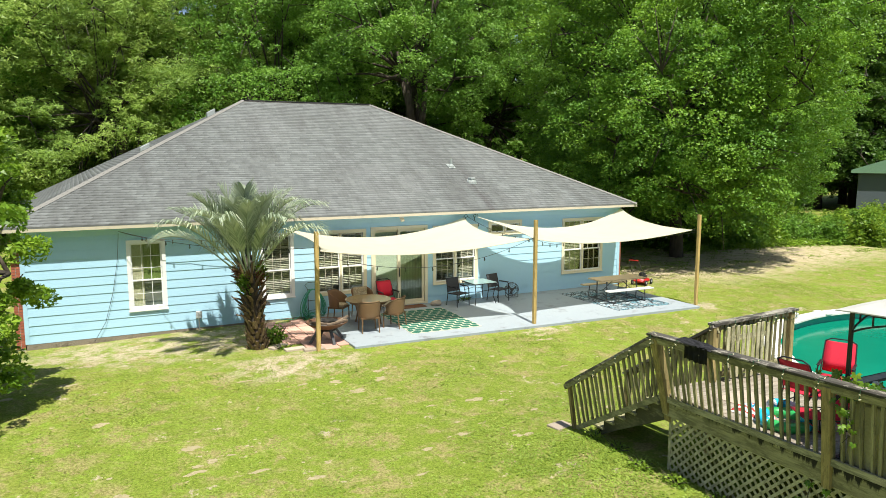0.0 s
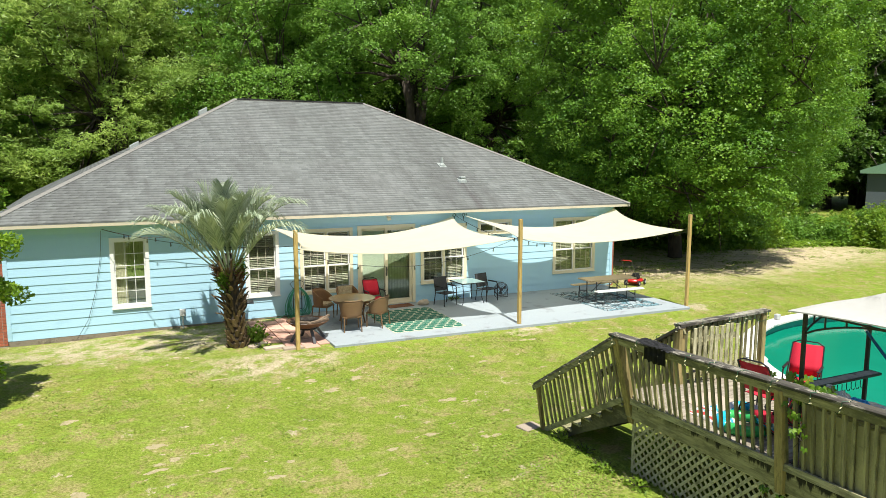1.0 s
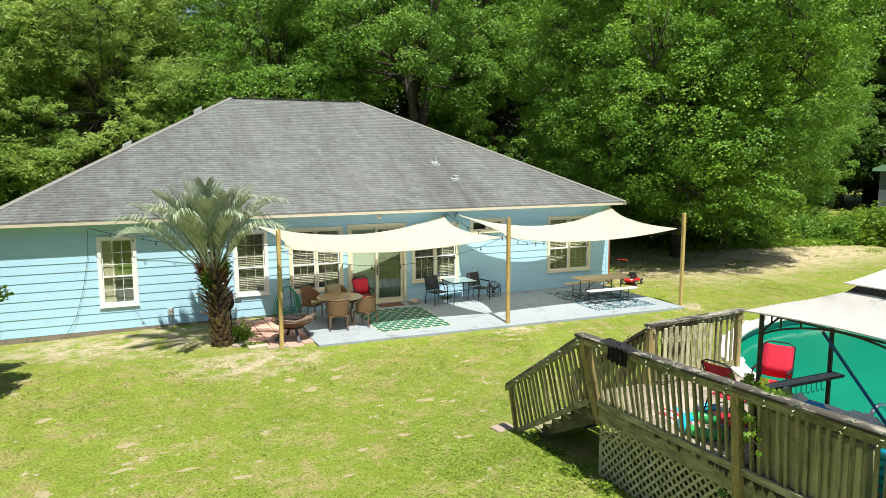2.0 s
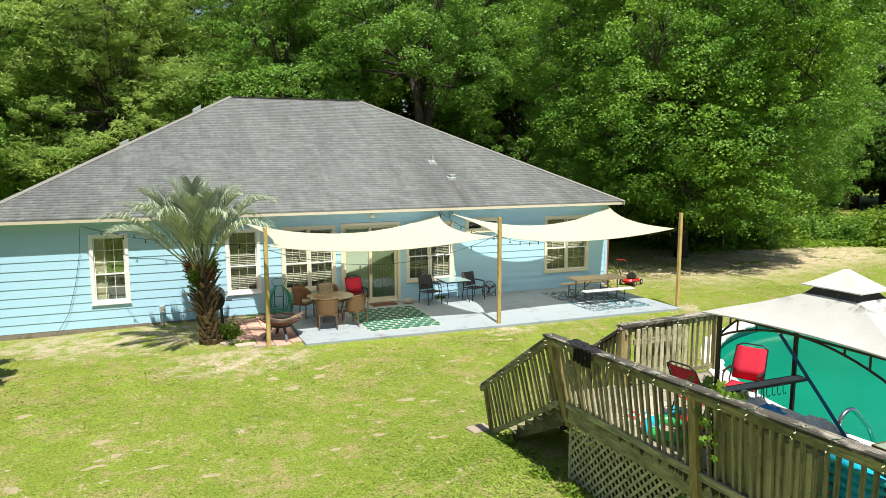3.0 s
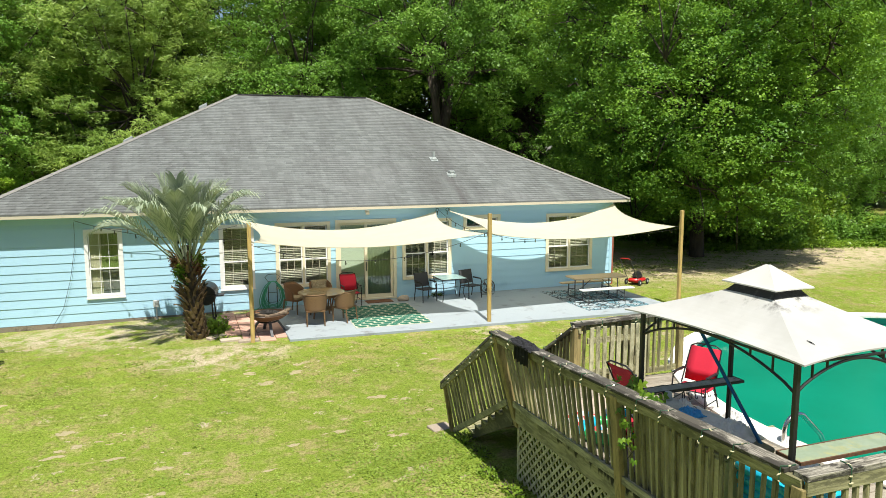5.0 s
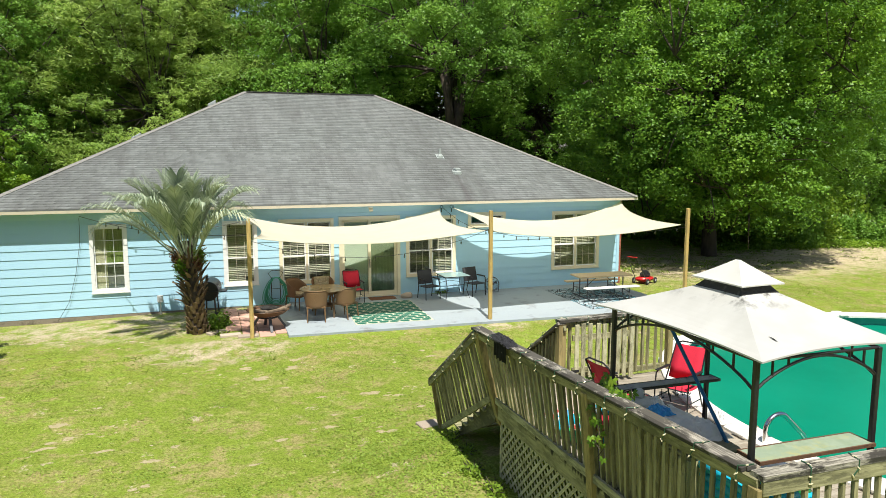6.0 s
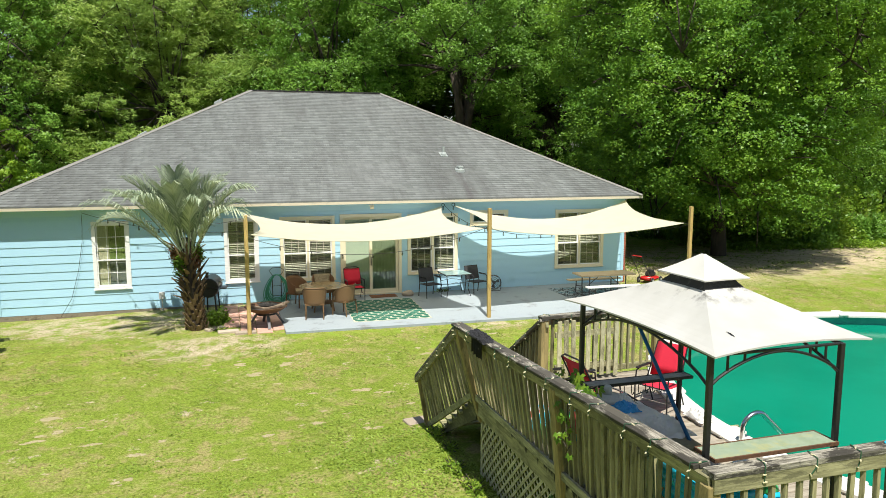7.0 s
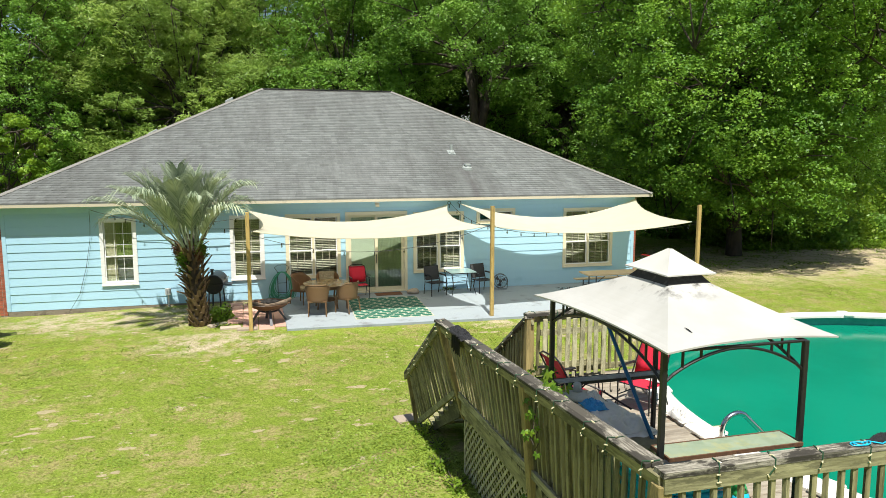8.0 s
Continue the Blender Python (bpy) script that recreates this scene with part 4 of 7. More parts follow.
for side, (top_a, top_b), (low_a, low_b) in ((-1, (10.375, 10.345), (EDGE - 0.01, 10.535)), (1, (11.70, 11.70), (11.70, 11.70))):
    part("stair_rail", beam(bmesh.new(), (top_a, STEP_Y0 + 0.02, RAIL - 0.03), (top_b, STEP_Y1, FOOT - 0.02), 0.14, 0.04), M["cap"], deck)
    part("stair_sub_rail", beam(bmesh.new(), (top_a + side * 0.04, STEP_Y0, RAIL - 0.10), (top_b + side * 0.04, STEP_Y1 + 0.04, FOOT - 0.10), 0.038, 0.09), M["deck_y"], deck)
    part("stair_bottom_rail", beam(bmesh.new(), (low_a + side * 0.04, STEP_Y0 + 0.12, 1.06), (low_b + side * 0.04, STEP_Y1 - 0.02, -0.14), 0.038, 0.09), M["deck_y"], deck)
    leaning_post((low_b, STEP_Y1 - 0.05, -0.45), (top_b, STEP_Y1 - 0.05, FOOT - 0.04), 0.07)
    baluster_row(((low_a, STEP_Y0 + 0.14, 1.02), (low_b, STEP_Y1 - 0.10, -0.12)), ((top_a, STEP_Y0 + 0.10, RAIL - 0.12), (top_b, STEP_Y1 - 0.10, FOOT - 0.0)), 17)
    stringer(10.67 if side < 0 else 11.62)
tread = part("tread", bevelled(boxed((10.60, 11.66, -0.15, 0.15, -0.02, 0.02)), 0.006), M["deck_x"], deck)
tread.matrix_basis = pose(0, STEP_Y0 + 0.04 + 0.80 * RUN, DECK - 0.038 - RISE)
for i in range(1, STEPS):
    again("tread", tread, deck, pose(0, STEP_Y0 + 0.04 + (i + 0.80) * RUN, DECK - 0.038 - (i + 1) * RISE))
# under-framing seen below the steps and boards
for y in (-13.5, -15.0, -16.5, -17.5):
    part("joist", boxed((EDGE + 0.05, 13.4, y - 0.02, y + 0.02, DECK - 0.24, DECK - 0.032)), M["deck_x"], deck)
for x, y in ((11.72, -14.6), (13.0, -14.6), (11.72, -16.6), (13.0, -16.6)):
    deck_post(x, y, -0.5, DECK - 0.03)

# open picket gate folded back against the north railing
gate = thing("gate", "weathered picket gate standing open against the deck railing", "gate", (11.86, -12.86, DECK))
for z in (0.18, 0.68):
    part("gate_rail", boxed((0.0, 1.06, -0.02, 0.015, z, z + 0.085)), M["deck_x"], gate)
picket = part("picket", bevelled(boxed((-0.035, 0.035, -0.04, -0.021, 0.05, 0.93)), 0.004), M["lattice"], gate)
picket.matrix_basis = pose(0.06, 0, 0)
for i in range(1, 9):
    again("picket", picket, gate, pose(0.06 + i * 0.118, 0, random.uniform(-0.02, 0.02), 0, random.uniform(-1, 1), 0))
part("hinge", boxed((-0.05, 0.10, -0.045, -0.041, 0.20, 0.24)), M["black_metal"], gate)

# ---- pool ----
pool = thing("pool", "round above-ground pool full of murky green water", "swimming pool", (PX, PY, -0.2))
bm = bmesh.new()
lathe(bm, [(PR - 0.004, 0), (PR, 0.0), (PR, 1.36), (PR - 0.004, 1.36), (PR - 0.004, 0)], (0, 0), 72, False)
part("pool_wall", bm, M["pool_wall"], pool, "white steel pool wall", True)


def ring_segment(k, count, r0, r1, z0, z1):
    bm = bmesh.new()
    steps = 6
    rows = []
    for i in range(steps + 1):
        a = (k + (i / steps) * 0.985) * 2 * math.pi / count
        rows.append([bm.verts.new((r * math.cos(a), r * math.sin(a), z)) for r, z in ((r0, z0), (r0, z1 - 0.02), (r0 + 0.03, z1), (r1 - 0.03, z1), (r1, z1 - 0.02), (r1, z0))])
    for p, q in zip(rows, rows[1:]):
        for j in range(6):
            bm.faces.new((p[j], p[(j + 1) % 6], q[(j + 1) % 6], q[j]))
    bm.faces.new(rows[0]), bm.faces.new(rows[-1][::-1])
    return bm


for k in range(20):
    part("coping", ring_segment(k, 20, PR - 0.12, PR + 0.20, 1.37, 1.43), M["coping"], pool)
    a = k * 2 * math.pi / 20
    part("rim_cap", bevelled(boxed((PR - 0.15, PR + 0.23, -0.10, 0.10, 1.40, 1.445)), 0.012), M["coping"], pool).matrix_basis = pose(0, 0, 0, 0, 0, math.degrees(a))
    part("pool_upright", bevelled(boxed((PR + 0.003, PR + 0.09, -0.07, 0.07, 0.0, 1.37)), 0.012), M["coping"], pool).matrix_basis = pose(0, 0, 0, 0, 0, math.degrees(a))


def water_material():
    m, tree, bsdf = principled("pool_water")
    where = position(tree)
    tone = blend(tree, ramp(tree, grain(tree, where, 0.5, 4), 0.35, 0.65), (0.003, 0.195, 0.120), (0.004, 0.225, 0.140))
    tree.links.new(tone, bsdf.inputs["Base Color"])
    bsdf.inputs["Roughness"].default_value = 0.12
    bsdf.inputs["IOR"].default_value, bsdf.inputs["Specular IOR Level"].default_value = 1.33, 0.3
    relief(tree, bsdf, grain(tree, where, 2.4, 3), 0.06, 0.05)
    return m


bm = bmesh.new()
bmesh.ops.create_circle(bm, cap_ends=True, radius=PR - 0.01, segments=72, matrix=Matrix.Translation((0, 0, 1.20)))
part("water", bm, water_material(), pool, "still opaque teal-green water")
bm = bmesh.new()
lathe(bm, [(PR - 0.016, 1.1), (PR - 0.014, 1.36), (PR - 0.018, 1.365)], (0, 0), 72, False)
part("liner", bm, M["liner"], pool, "teal pool liner above the waterline")

# ---- gazebo ----
GX0, GX1, GY0, GY1 = 10.80, 12.06, -17.74, -15.68
gazebo = thing("gazebo", "black metal grill gazebo with a two-tier stained white canopy", "gazebo", (0, 0, 0))
gazebo.matrix_basis = pose((GX0 + GX1) / 2, (GY0 + GY1) / 2, DECK)
GHX, GHY = (GX1 - GX0) / 2, (GY1 - GY0) / 2
for sx in (-1, 1):
    for sy in (-1, 1):
        sx = 0.92 if sx > 0 and sy > 0 else sx
        part("gazebo_post", bevelled(boxed((sx * GHX - 0.022, sx * GHX + 0.022, sy * GHY - 0.022, sy * GHY + 0.022, 0, 1.86)), 0.005), M["black_metal"], gazebo)
        part("foot_plate", boxed((sx * GHX - 0.07, sx * GHX + 0.07, sy * GHY - 0.07, sy * GHY + 0.07, 0, 0.008)), M["black_metal"], gazebo)


def arch(a, b, low, rise):
    """A bowed brace between two posts with short struts up to a straight bar."""
    a, b = Vector(a), Vector(b)
    pts = []
    for i in range(17):
        s = i / 16
        p = a.lerp(b, s)
        p.z = low + rise * math.sin(math.pi * s) ** 0.8
        pts.append(p)
    part("arch_brace", tube(bmesh.new(), pts, 0.013, 6), M["black_metal"], gazebo)
    for i in (2, 4, 12, 14):
        top = pts[i].copy()
        top.z = 1.85
        part("strut", tube(bmesh.new(), [pts[i], top], 0.012, 6), M["black_metal"], gazebo)
    part("header_bar", tube(bmesh.new(), [(a.x, a.y, 1.855), (b.x, b.y, 1.855)], 0.014, 6), M["black_metal"], gazebo)


arch((-GHX, -GHY, 0), (-GHX, GHY, 0), 1.60, 0.25)
arch((GHX, -GHY, 0), (GHX, GHY, 0), 1.60, 0.25)
arch((-GHX, -GHY, 0), (GHX, -GHY, 0), 1.61, 0.23)
arch((-GHX, GHY, 0), (GHX, GHY, 0), 1.61, 0.23)


def tier(name, hx, hy, z0, tx, ty, z1, sag, material, label, lip=0.05):
    """A cloth hip: a rectangle that rises to a smaller one with slack sides."""
    bm = bmesh.new()
    n, k = 16, 10
    for face in range(4):
        grid = []
        for j in range(k + 1):
            v = j / k
            row = []
            for i in range(n + 1):
                u = 2 * i / n - 1
                x, y = hx + (tx - hx) * v, hy + (ty - hy) * v
                px, py = ((u * x, -y), (x, u * y), (-u * x, y), (-x, -u * y))[face]
                z = z0 + (z1 - z0) * v ** 1.12 - sag * (1 - u * u) * (4 * v * (1 - v)) + (0.035 * (1 - u * u) * (1 - v) if name == "canopy" else 0)
                inward = 1 - (0.035 * (1 - u * u) * (1 - v))
                row.append(bm.verts.new((px * (inward if face % 2 else 1), py * (1 if face % 2 else inward), z)))
            grid.append(row)
        for j in range(k):
            for i in range(n):
                bm.faces.new((grid[j][i], grid[j][i + 1], grid[j + 1][i + 1], grid[j + 1][i]))
        skirt = [bm.verts.new(p.co - Vector((0, 0, lip))) for p in grid[0]]
        for i in range(n):
            bm.faces.new((skirt[i], skirt[i + 1], grid[0][i + 1], grid[0][i]))
    bmesh.ops.remove_doubles(bm, verts=bm.verts[:], dist=0.002)
    return part(name, bm, material, gazebo, label)


def canopy_tear():
    """A long split in the cloth with its lip turned up."""
    bm = bmesh.new()
    for side in (-1, 1):
        low, high = [], []
        for i in range(9):
            s = i / 8
            w = 0.006 * math.sin(math.pi * s)
            low.append(bm.verts.new((0.12 * s, side * w, 0)))
            high.append(bm.verts.new((0.12 * s, side * (w + 0.003), 0.008 * math.sin(math.pi * s))))
        for i in range(8):
            bm.faces.new((low[i], low[i + 1], high[i + 1], high[i]))
        if side < 0:
            first = low
    for i in range(8):
        bm.faces.new((first[i], first[i + 1], low[i + 1], low[i]))
    bmesh.ops.remove_doubles(bm, verts=bm.verts[:], dist=0.0005)
    return bm


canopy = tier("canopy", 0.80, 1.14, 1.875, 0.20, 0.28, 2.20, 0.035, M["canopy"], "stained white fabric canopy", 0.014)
canopy.matrix_basis = pose(0.07, 0.05, 0, 0, 0, 3)
# cloth stays uncut; the dark colour paints the shade seen through the split
tear = part("tear", canopy_tear(), M["canopy_band"], canopy, "small tear in the cloth, the shade inside it painted dark")
tear.matrix_basis = Matrix.Translation((-0.445, -0.845, 1.972)) @ Vector((0.03, -0.122, -0.042)).to_track_quat("X", "Z").to_matrix().to_4x4() @ Matrix.Scale(0.7, 4)
tier("canopy_collar", 0.22, 0.30, 2.195, 0.15, 0.21, 2.285, 0.0, M["canopy_band"], "dark mildewed collar under the top tier", 0.01).matrix_basis = pose(0.07, 0.05, 0, 0, 0, 3)
tier("top_canopy", 0.25, 0.33, 2.285, 0.01, 0.02, 2.47, 0.008, M["canopy_top"], "small upper tier of white fabric", 0.012).matrix_basis = pose(0.07, 0.05, 0, 0, 0, 3)
for sy, m in ((1, "black_metal"), (-1, "black_metal")):
    y0 = sy * GHY + (0.0 if sy > 0 else -0.05)
    inner = y0 - sy * (0.17 if sy > 0 else 0.27)
    y1, y2, west, top = min(y0, inner), max(y0, inner), (-GHX if sy > 0 else -GHX + 0.05), (1.0 if sy > 0 else 1.03)
    shelf = part("shelf_frame", boxed((west, GHX, y1, y1 + 0.014, top - 0.03, top), (west, GHX, y2 - 0.014, y2, top - 0.03, top), (west, west + 0.014, y1 + 0.015, y2 - 0.015, top - 0.03, top),
                                      (GHX - 0.014, GHX, y1 + 0.015, y2 - 0.015, top - 0.03, top)), (M["black_metal"] if sy > 0 else M["rust"]), gazebo, "side shelf between two gazebo posts")
    shelf_top = surface("shelf_glass", (0.32, 0.38, 0.29), (0.24, 0.30, 0.21), 12, 2.2, (0.40, 0.38, 0.17), 0.7, 0.15) if sy < 0 else surface("shelf_metal", (0.46, 0.44, 0.40), (0.26, 0.25, 0.22), 12, 3.0, (0.09, 0.085, 0.07), 0.5, 0.7)
    part("shelf_top", boxed((west + 0.015, GHX - 0.015, y1 + 0.015, y2 - 0.015, top - 0.025, top - 0.003)), shelf_top, shelf)
    if sy > 0:
        for i in range(6):
            x = -0.22 + i * 0.085
            part("hook", tube(bmesh.new(), [(x, inner - 0.01, 0.97), (x, inner - 0.012, 0.90), (x, inner - 0.03, 0.875), (x, inner - 0.05, 0.89), (x, inner - 0.052, 0.91)], 0.005, 5), M["black_metal"], shelf)


# ---- trees ----
def leaf_mesh(name, centres, length, width, rng, upward, material, parent, corners=4, outward=0.0):
    """One small folded blade at each centre."""
    n = len(centres)
    d = rng.normal(size=(n, 3))
    d[:, 2] *= 0.6
    d /= np.linalg.norm(d, axis=1, keepdims=True)
    up = rng.normal(size=(n, 3)) * 0.8 + np.array([0, 0, upward])
    if outward:
        flat = centres[:, :2] / (np.linalg.norm(centres[:, :2], axis=1, keepdims=True) + 0.5)
        up[:, :2] += flat * outward
    side = np.cross(up, d)
    side /= np.linalg.norm(side, axis=1, keepdims=True) + 1e-9
    normal = np.cross(d, side)
    size = rng.uniform(0.7, 1.35, (n, 1))
    L, W = length * size, width * size
    if corners == 3:
        v = np.stack([centres - d * L / 2 - side * W / 2, centres - d * L / 2 + side * W / 2, centres + d * L / 2], 1).reshape(-1, 3)
        return plain_mesh(name, v, np.arange(3 * n).reshape(-1, 3), material, parent)
    v = np.stack([centres - d * L / 2, centres + side * W / 2 + normal * W * 0.15, centres + d * L / 2, centres - side * W / 2 + normal * W * 0.15], 1).reshape(-1, 3)
    q = np.arange(4 * n).reshape(-1, 4)
    return plain_mesh(name, v, q, material, parent)


def tree(name, label, category, seed, height, radius, bare, lobes, leaves, leaf, material, at, trunk_r=0.28, flat=0.75, skirt=0.0, kind="", group="", corners=4, fork=None, sprays_per=17, spread=(0.17, 0.31), shell=(0.6, 1.05), slim=1.5, belly=0.4):
    """A tapered trunk with limbs, and a crown of leafy boughs in uneven lobes."""
    rng = np.random.default_rng(seed)
    t = thing(name, label, category, at, 0, group, kind)
    bm = bmesh.new()
    lean = rng.normal(size=2) * 0.05 * height
    fork = fork or bare + (height - bare) * 0.25
    trunk = [(lean[0] * s * s, lean[1] * s * s, -0.3 + (fork + 0.3) * s) for s in np.linspace(0, 1, 6)]
    tube(bm, trunk, [trunk_r * (1.35 - 0.7 * s) for s in np.linspace(0, 1, 6)], 10)
    top = Vector(trunk[-1])
    centres, sizes = [], []
    for k in range(lobes):
        a = k * 2.4 + rng.uniform(-0.4, 0.4)
        s = ((k + 0.5) / lobes) ** 1.2
        ring = math.sqrt(max(0.0, 1 - (abs(s - belly) / 0.62) ** 2.2)) * rng.uniform(0.5, 0.82)
        c = np.array([math.cos(a) * ring * radius, math.sin(a) * ring * radius, bare + (height - bare) * (0.12 + 0.8 * s) - skirt * (1 - s)])
        centres.append(c)
        sizes.append(radius * rng.uniform(0.26, 0.42))
        for _ in range(4):
            way = Vector(rng.normal(size=3)).normalized() * sizes[-1] * 0.9
            tube(bm, [Vector(c), Vector(c) + way * 0.5 + Vector((0, 0, 0.1)), Vector(c) + way], [0.05, 0.03, 0.012], 5)
    limbs = 6
    for k in range(limbs):
        own = [Vector(p) for p in centres[k::limbs]]
        if not own:
            continue
        goal = sum(own, Vector()) / len(own)
        knot = top.lerp(goal, 0.55) + Vector((rng.uniform(-0.6, 0.6), rng.uniform(-0.6, 0.6), rng.uniform(0.0, 0.8)))
        bend = top.lerp(knot, 0.5) + Vector((rng.uniform(-0.3, 0.3), rng.uniform(-0.3, 0.3), 0.25))
        tube(bm, [top - Vector((0, 0, 0.35)), bend, knot], [trunk_r * 0.62, trunk_r * 0.48, trunk_r * 0.34], 7)
        for p in own:
            half = knot.lerp(p, 0.5) + Vector((rng.uniform(-0.3, 0.3), rng.uniform(-0.3, 0.3), rng.uniform(-0.1, 0.4)))
            tube(bm, [knot, half, p], [trunk_r * 0.26, trunk_r * 0.16, 0.03], 5)
    part("trunk", bm, M["bark"], t, "dark rough trunk and limbs", True)
    weights = np.array(sizes) ** 2
    per = np.maximum(1, (leaves * weights / weights.sum())).astype(int)
    pts = []
    for c, r, n in zip(centres, sizes, per):
        sprays = max(7, int(sprays_per * (r / 2.2) ** 2))
        dirs = rng.normal(size=(sprays, 3))
        dirs[:, 2] += 0.35
        dirs /= np.linalg.norm(dirs, axis=1, keepdims=True)
        heads = c + dirs * r * rng.uniform(*shell, (sprays, 1)) * np.array([1, 1, flat])
        reach = r * rng.uniform(*spread, sprays)
        pick = rng.integers(0, sprays, n)
        out = rng.normal(size=(n, 3)) + np.array([0, 0, 0.45])
        out /= np.linalg.norm(out, axis=1, keepdims=True)
        pts.append(heads[pick] + out * reach[pick, None] * np.cbrt(rng.uniform(0.25, 1.25, (n, 1))) * np.array([1.15, 1.15, 0.75]))
    leaf_mesh("crown", np.concatenate(pts), leaf * slim, leaf, rng, 1.0, material, t, corners, 0.9)
    return t


def forest():
    wide = dict(group="woodland trees")
    tree("oak_tree", "big spreading oak with a dense deep green crown", "tree", 11, 16.5, 7.8, 1.6, 92, 430000, 0.084, M["leaf_oak"], (28.4, 4.7, -0.1), 0.27, 0.72, 0.6, corners=3, belly=0.54, sprays_per=34, spread=(0.10, 0.20), shell=(0.62, 1.12), slim=1.15, **wide)
    tree("live_oak", "old live oak with a dark forked trunk and high crown", "tree", 18, 18.5, 8.0, 8.0, 28, 130000, 0.098, M["leaf_mid"], (21.6, 20.5, -0.1), 0.46, 0.7, 0.6, corners=3, fork=5.2, slim=1.3, **wide)
    wood = tree("broadleaf_tree", "tall woodland tree with a mid-green leafy crown", "tree", 12, 17.5, 6.4, 1.5, 40, 105000, 0.096, M["leaf_mid"], (13.6, 24.5, -0.1), 0.30, 0.8, 1.5, corners=3, sprays_per=34, spread=(0.14, 0.28), shell=(0.45, 1.1), slim=1.4, **wide)
    pale = tree("broadleaf_tree", "tall woodland tree with feathery yellow-green foliage", "tree", 13, 18.0, 6.0, 1.0, 46, 140000, 0.060, M["leaf_light"], (3.4, 26.5, -0.1), 0.26, 0.55, 2.0, corners=3, sprays_per=60, spread=(0.13, 0.27), shell=(0.35, 1.15), slim=4.2, **wide)
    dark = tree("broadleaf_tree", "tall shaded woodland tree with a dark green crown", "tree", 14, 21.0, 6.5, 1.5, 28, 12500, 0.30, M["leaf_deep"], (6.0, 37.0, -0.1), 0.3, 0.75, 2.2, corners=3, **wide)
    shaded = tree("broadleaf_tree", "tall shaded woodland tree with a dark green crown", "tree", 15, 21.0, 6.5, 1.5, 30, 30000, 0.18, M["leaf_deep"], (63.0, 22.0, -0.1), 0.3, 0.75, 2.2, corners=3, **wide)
    places = [(wood, 28.5, 22.0, 120, 1.0), (wood, 36.5, 17.5, 280, 1.0), (wood, -4.8, 25.0, 200, 0.95), (dark, 19.5, 30.0, 60, 1.0), (wood, 44.5, 14.0, 20, 0.85), (wood, 52.0, 19.0, 150, 0.95),
              (pale, 9.4, 29.5, 160, 1.0), (pale, -1.2, 31.0, 240, 1.05), (pale, 4.5, 35.5, 310, 1.1), (dark, -10.5, 28.0, 90, 0.95),
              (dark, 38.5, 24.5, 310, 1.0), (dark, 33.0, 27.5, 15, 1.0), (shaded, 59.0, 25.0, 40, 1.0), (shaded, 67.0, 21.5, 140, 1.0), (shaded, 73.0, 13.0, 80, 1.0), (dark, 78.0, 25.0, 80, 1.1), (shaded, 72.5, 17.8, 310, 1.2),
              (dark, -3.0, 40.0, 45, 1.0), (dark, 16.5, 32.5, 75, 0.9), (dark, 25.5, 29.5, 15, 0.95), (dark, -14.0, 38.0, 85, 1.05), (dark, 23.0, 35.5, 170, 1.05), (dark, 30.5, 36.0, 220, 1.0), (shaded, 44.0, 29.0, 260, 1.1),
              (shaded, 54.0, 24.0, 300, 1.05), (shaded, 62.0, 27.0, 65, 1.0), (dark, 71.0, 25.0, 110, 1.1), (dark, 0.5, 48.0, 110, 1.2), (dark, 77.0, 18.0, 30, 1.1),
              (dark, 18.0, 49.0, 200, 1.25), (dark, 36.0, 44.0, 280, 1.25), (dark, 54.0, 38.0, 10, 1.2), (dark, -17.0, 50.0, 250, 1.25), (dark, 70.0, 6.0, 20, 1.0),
              # unseen trees added behind the camera, only to appear in reflections
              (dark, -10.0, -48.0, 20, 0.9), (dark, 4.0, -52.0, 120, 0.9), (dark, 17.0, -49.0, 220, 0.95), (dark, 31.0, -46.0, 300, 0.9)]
    for source, x, y, turn, scale in places:
        c = copy_thing(source, pose(x, y, -0.1, 0, 0, turn))
        c.scale = (scale, scale, scale)


forest()
# young tree beside the west corner of the house, and one behind it
tree("young_tree", "small bright green leafy tree near the house corner", "tree", 21, 6.4, 2.3, 0.3, 32, 34000, 0.066, M["leaf_young"], (-0.30, -5.3, float(ground_z(-0.30, -5.3))), 0.09, 0.8, corners=3, spread=(0.2, 0.38), slim=1.6)
tree("sapling", "bright green leafy sapling behind the house", "tree", 22, 6.4, 2.4, 0.8, 20, 16000, 0.10, M["leaf_young"], (-3.4, 17.5, -0.1), 0.09, 0.8, corners=3, spread=(0.2, 0.38), slim=1.6)

# ---- more materials ----
M["green_hose"] = surface("green_hose", (0.05, 0.36, 0.22), (0.035, 0.27, 0.16), 40, 5.0, rough=0.4)
M["ash"] = surface("ash", (0.24, 0.22, 0.2), (0.06, 0.05, 0.045), 25, 5.0, rough=0.95)
M["soot"] = surface("soot", (0.075, 0.07, 0.065), (0.022, 0.02, 0.018), 45, 5.0, (0.16, 0.15, 0.13), 0.5, 0.9)
M["log"] = surface("log", (0.25, 0.19, 0.13), (0.10, 0.07, 0.05), 20, 5.0, rough=0.9, stretch=(0.3, 1, 1), own=True)
M["wicker"] = surface("wicker", (0.25, 0.125, 0.048), (0.11, 0.055, 0.022), 70, 4.0, rough=0.6, bump=0.6)
M["wicker_pale"] = surface("wicker_pale", (0.235, 0.135, 0.056), (0.11, 0.062, 0.027), 70, 4.0, rough=0.65, bump=0.6)
M["table_glass"] = surface("table_glass", (0.34, 0.24, 0.12), (0.25, 0.17, 0.085), 20, 2.0, rough=0.12, bump=0.02)
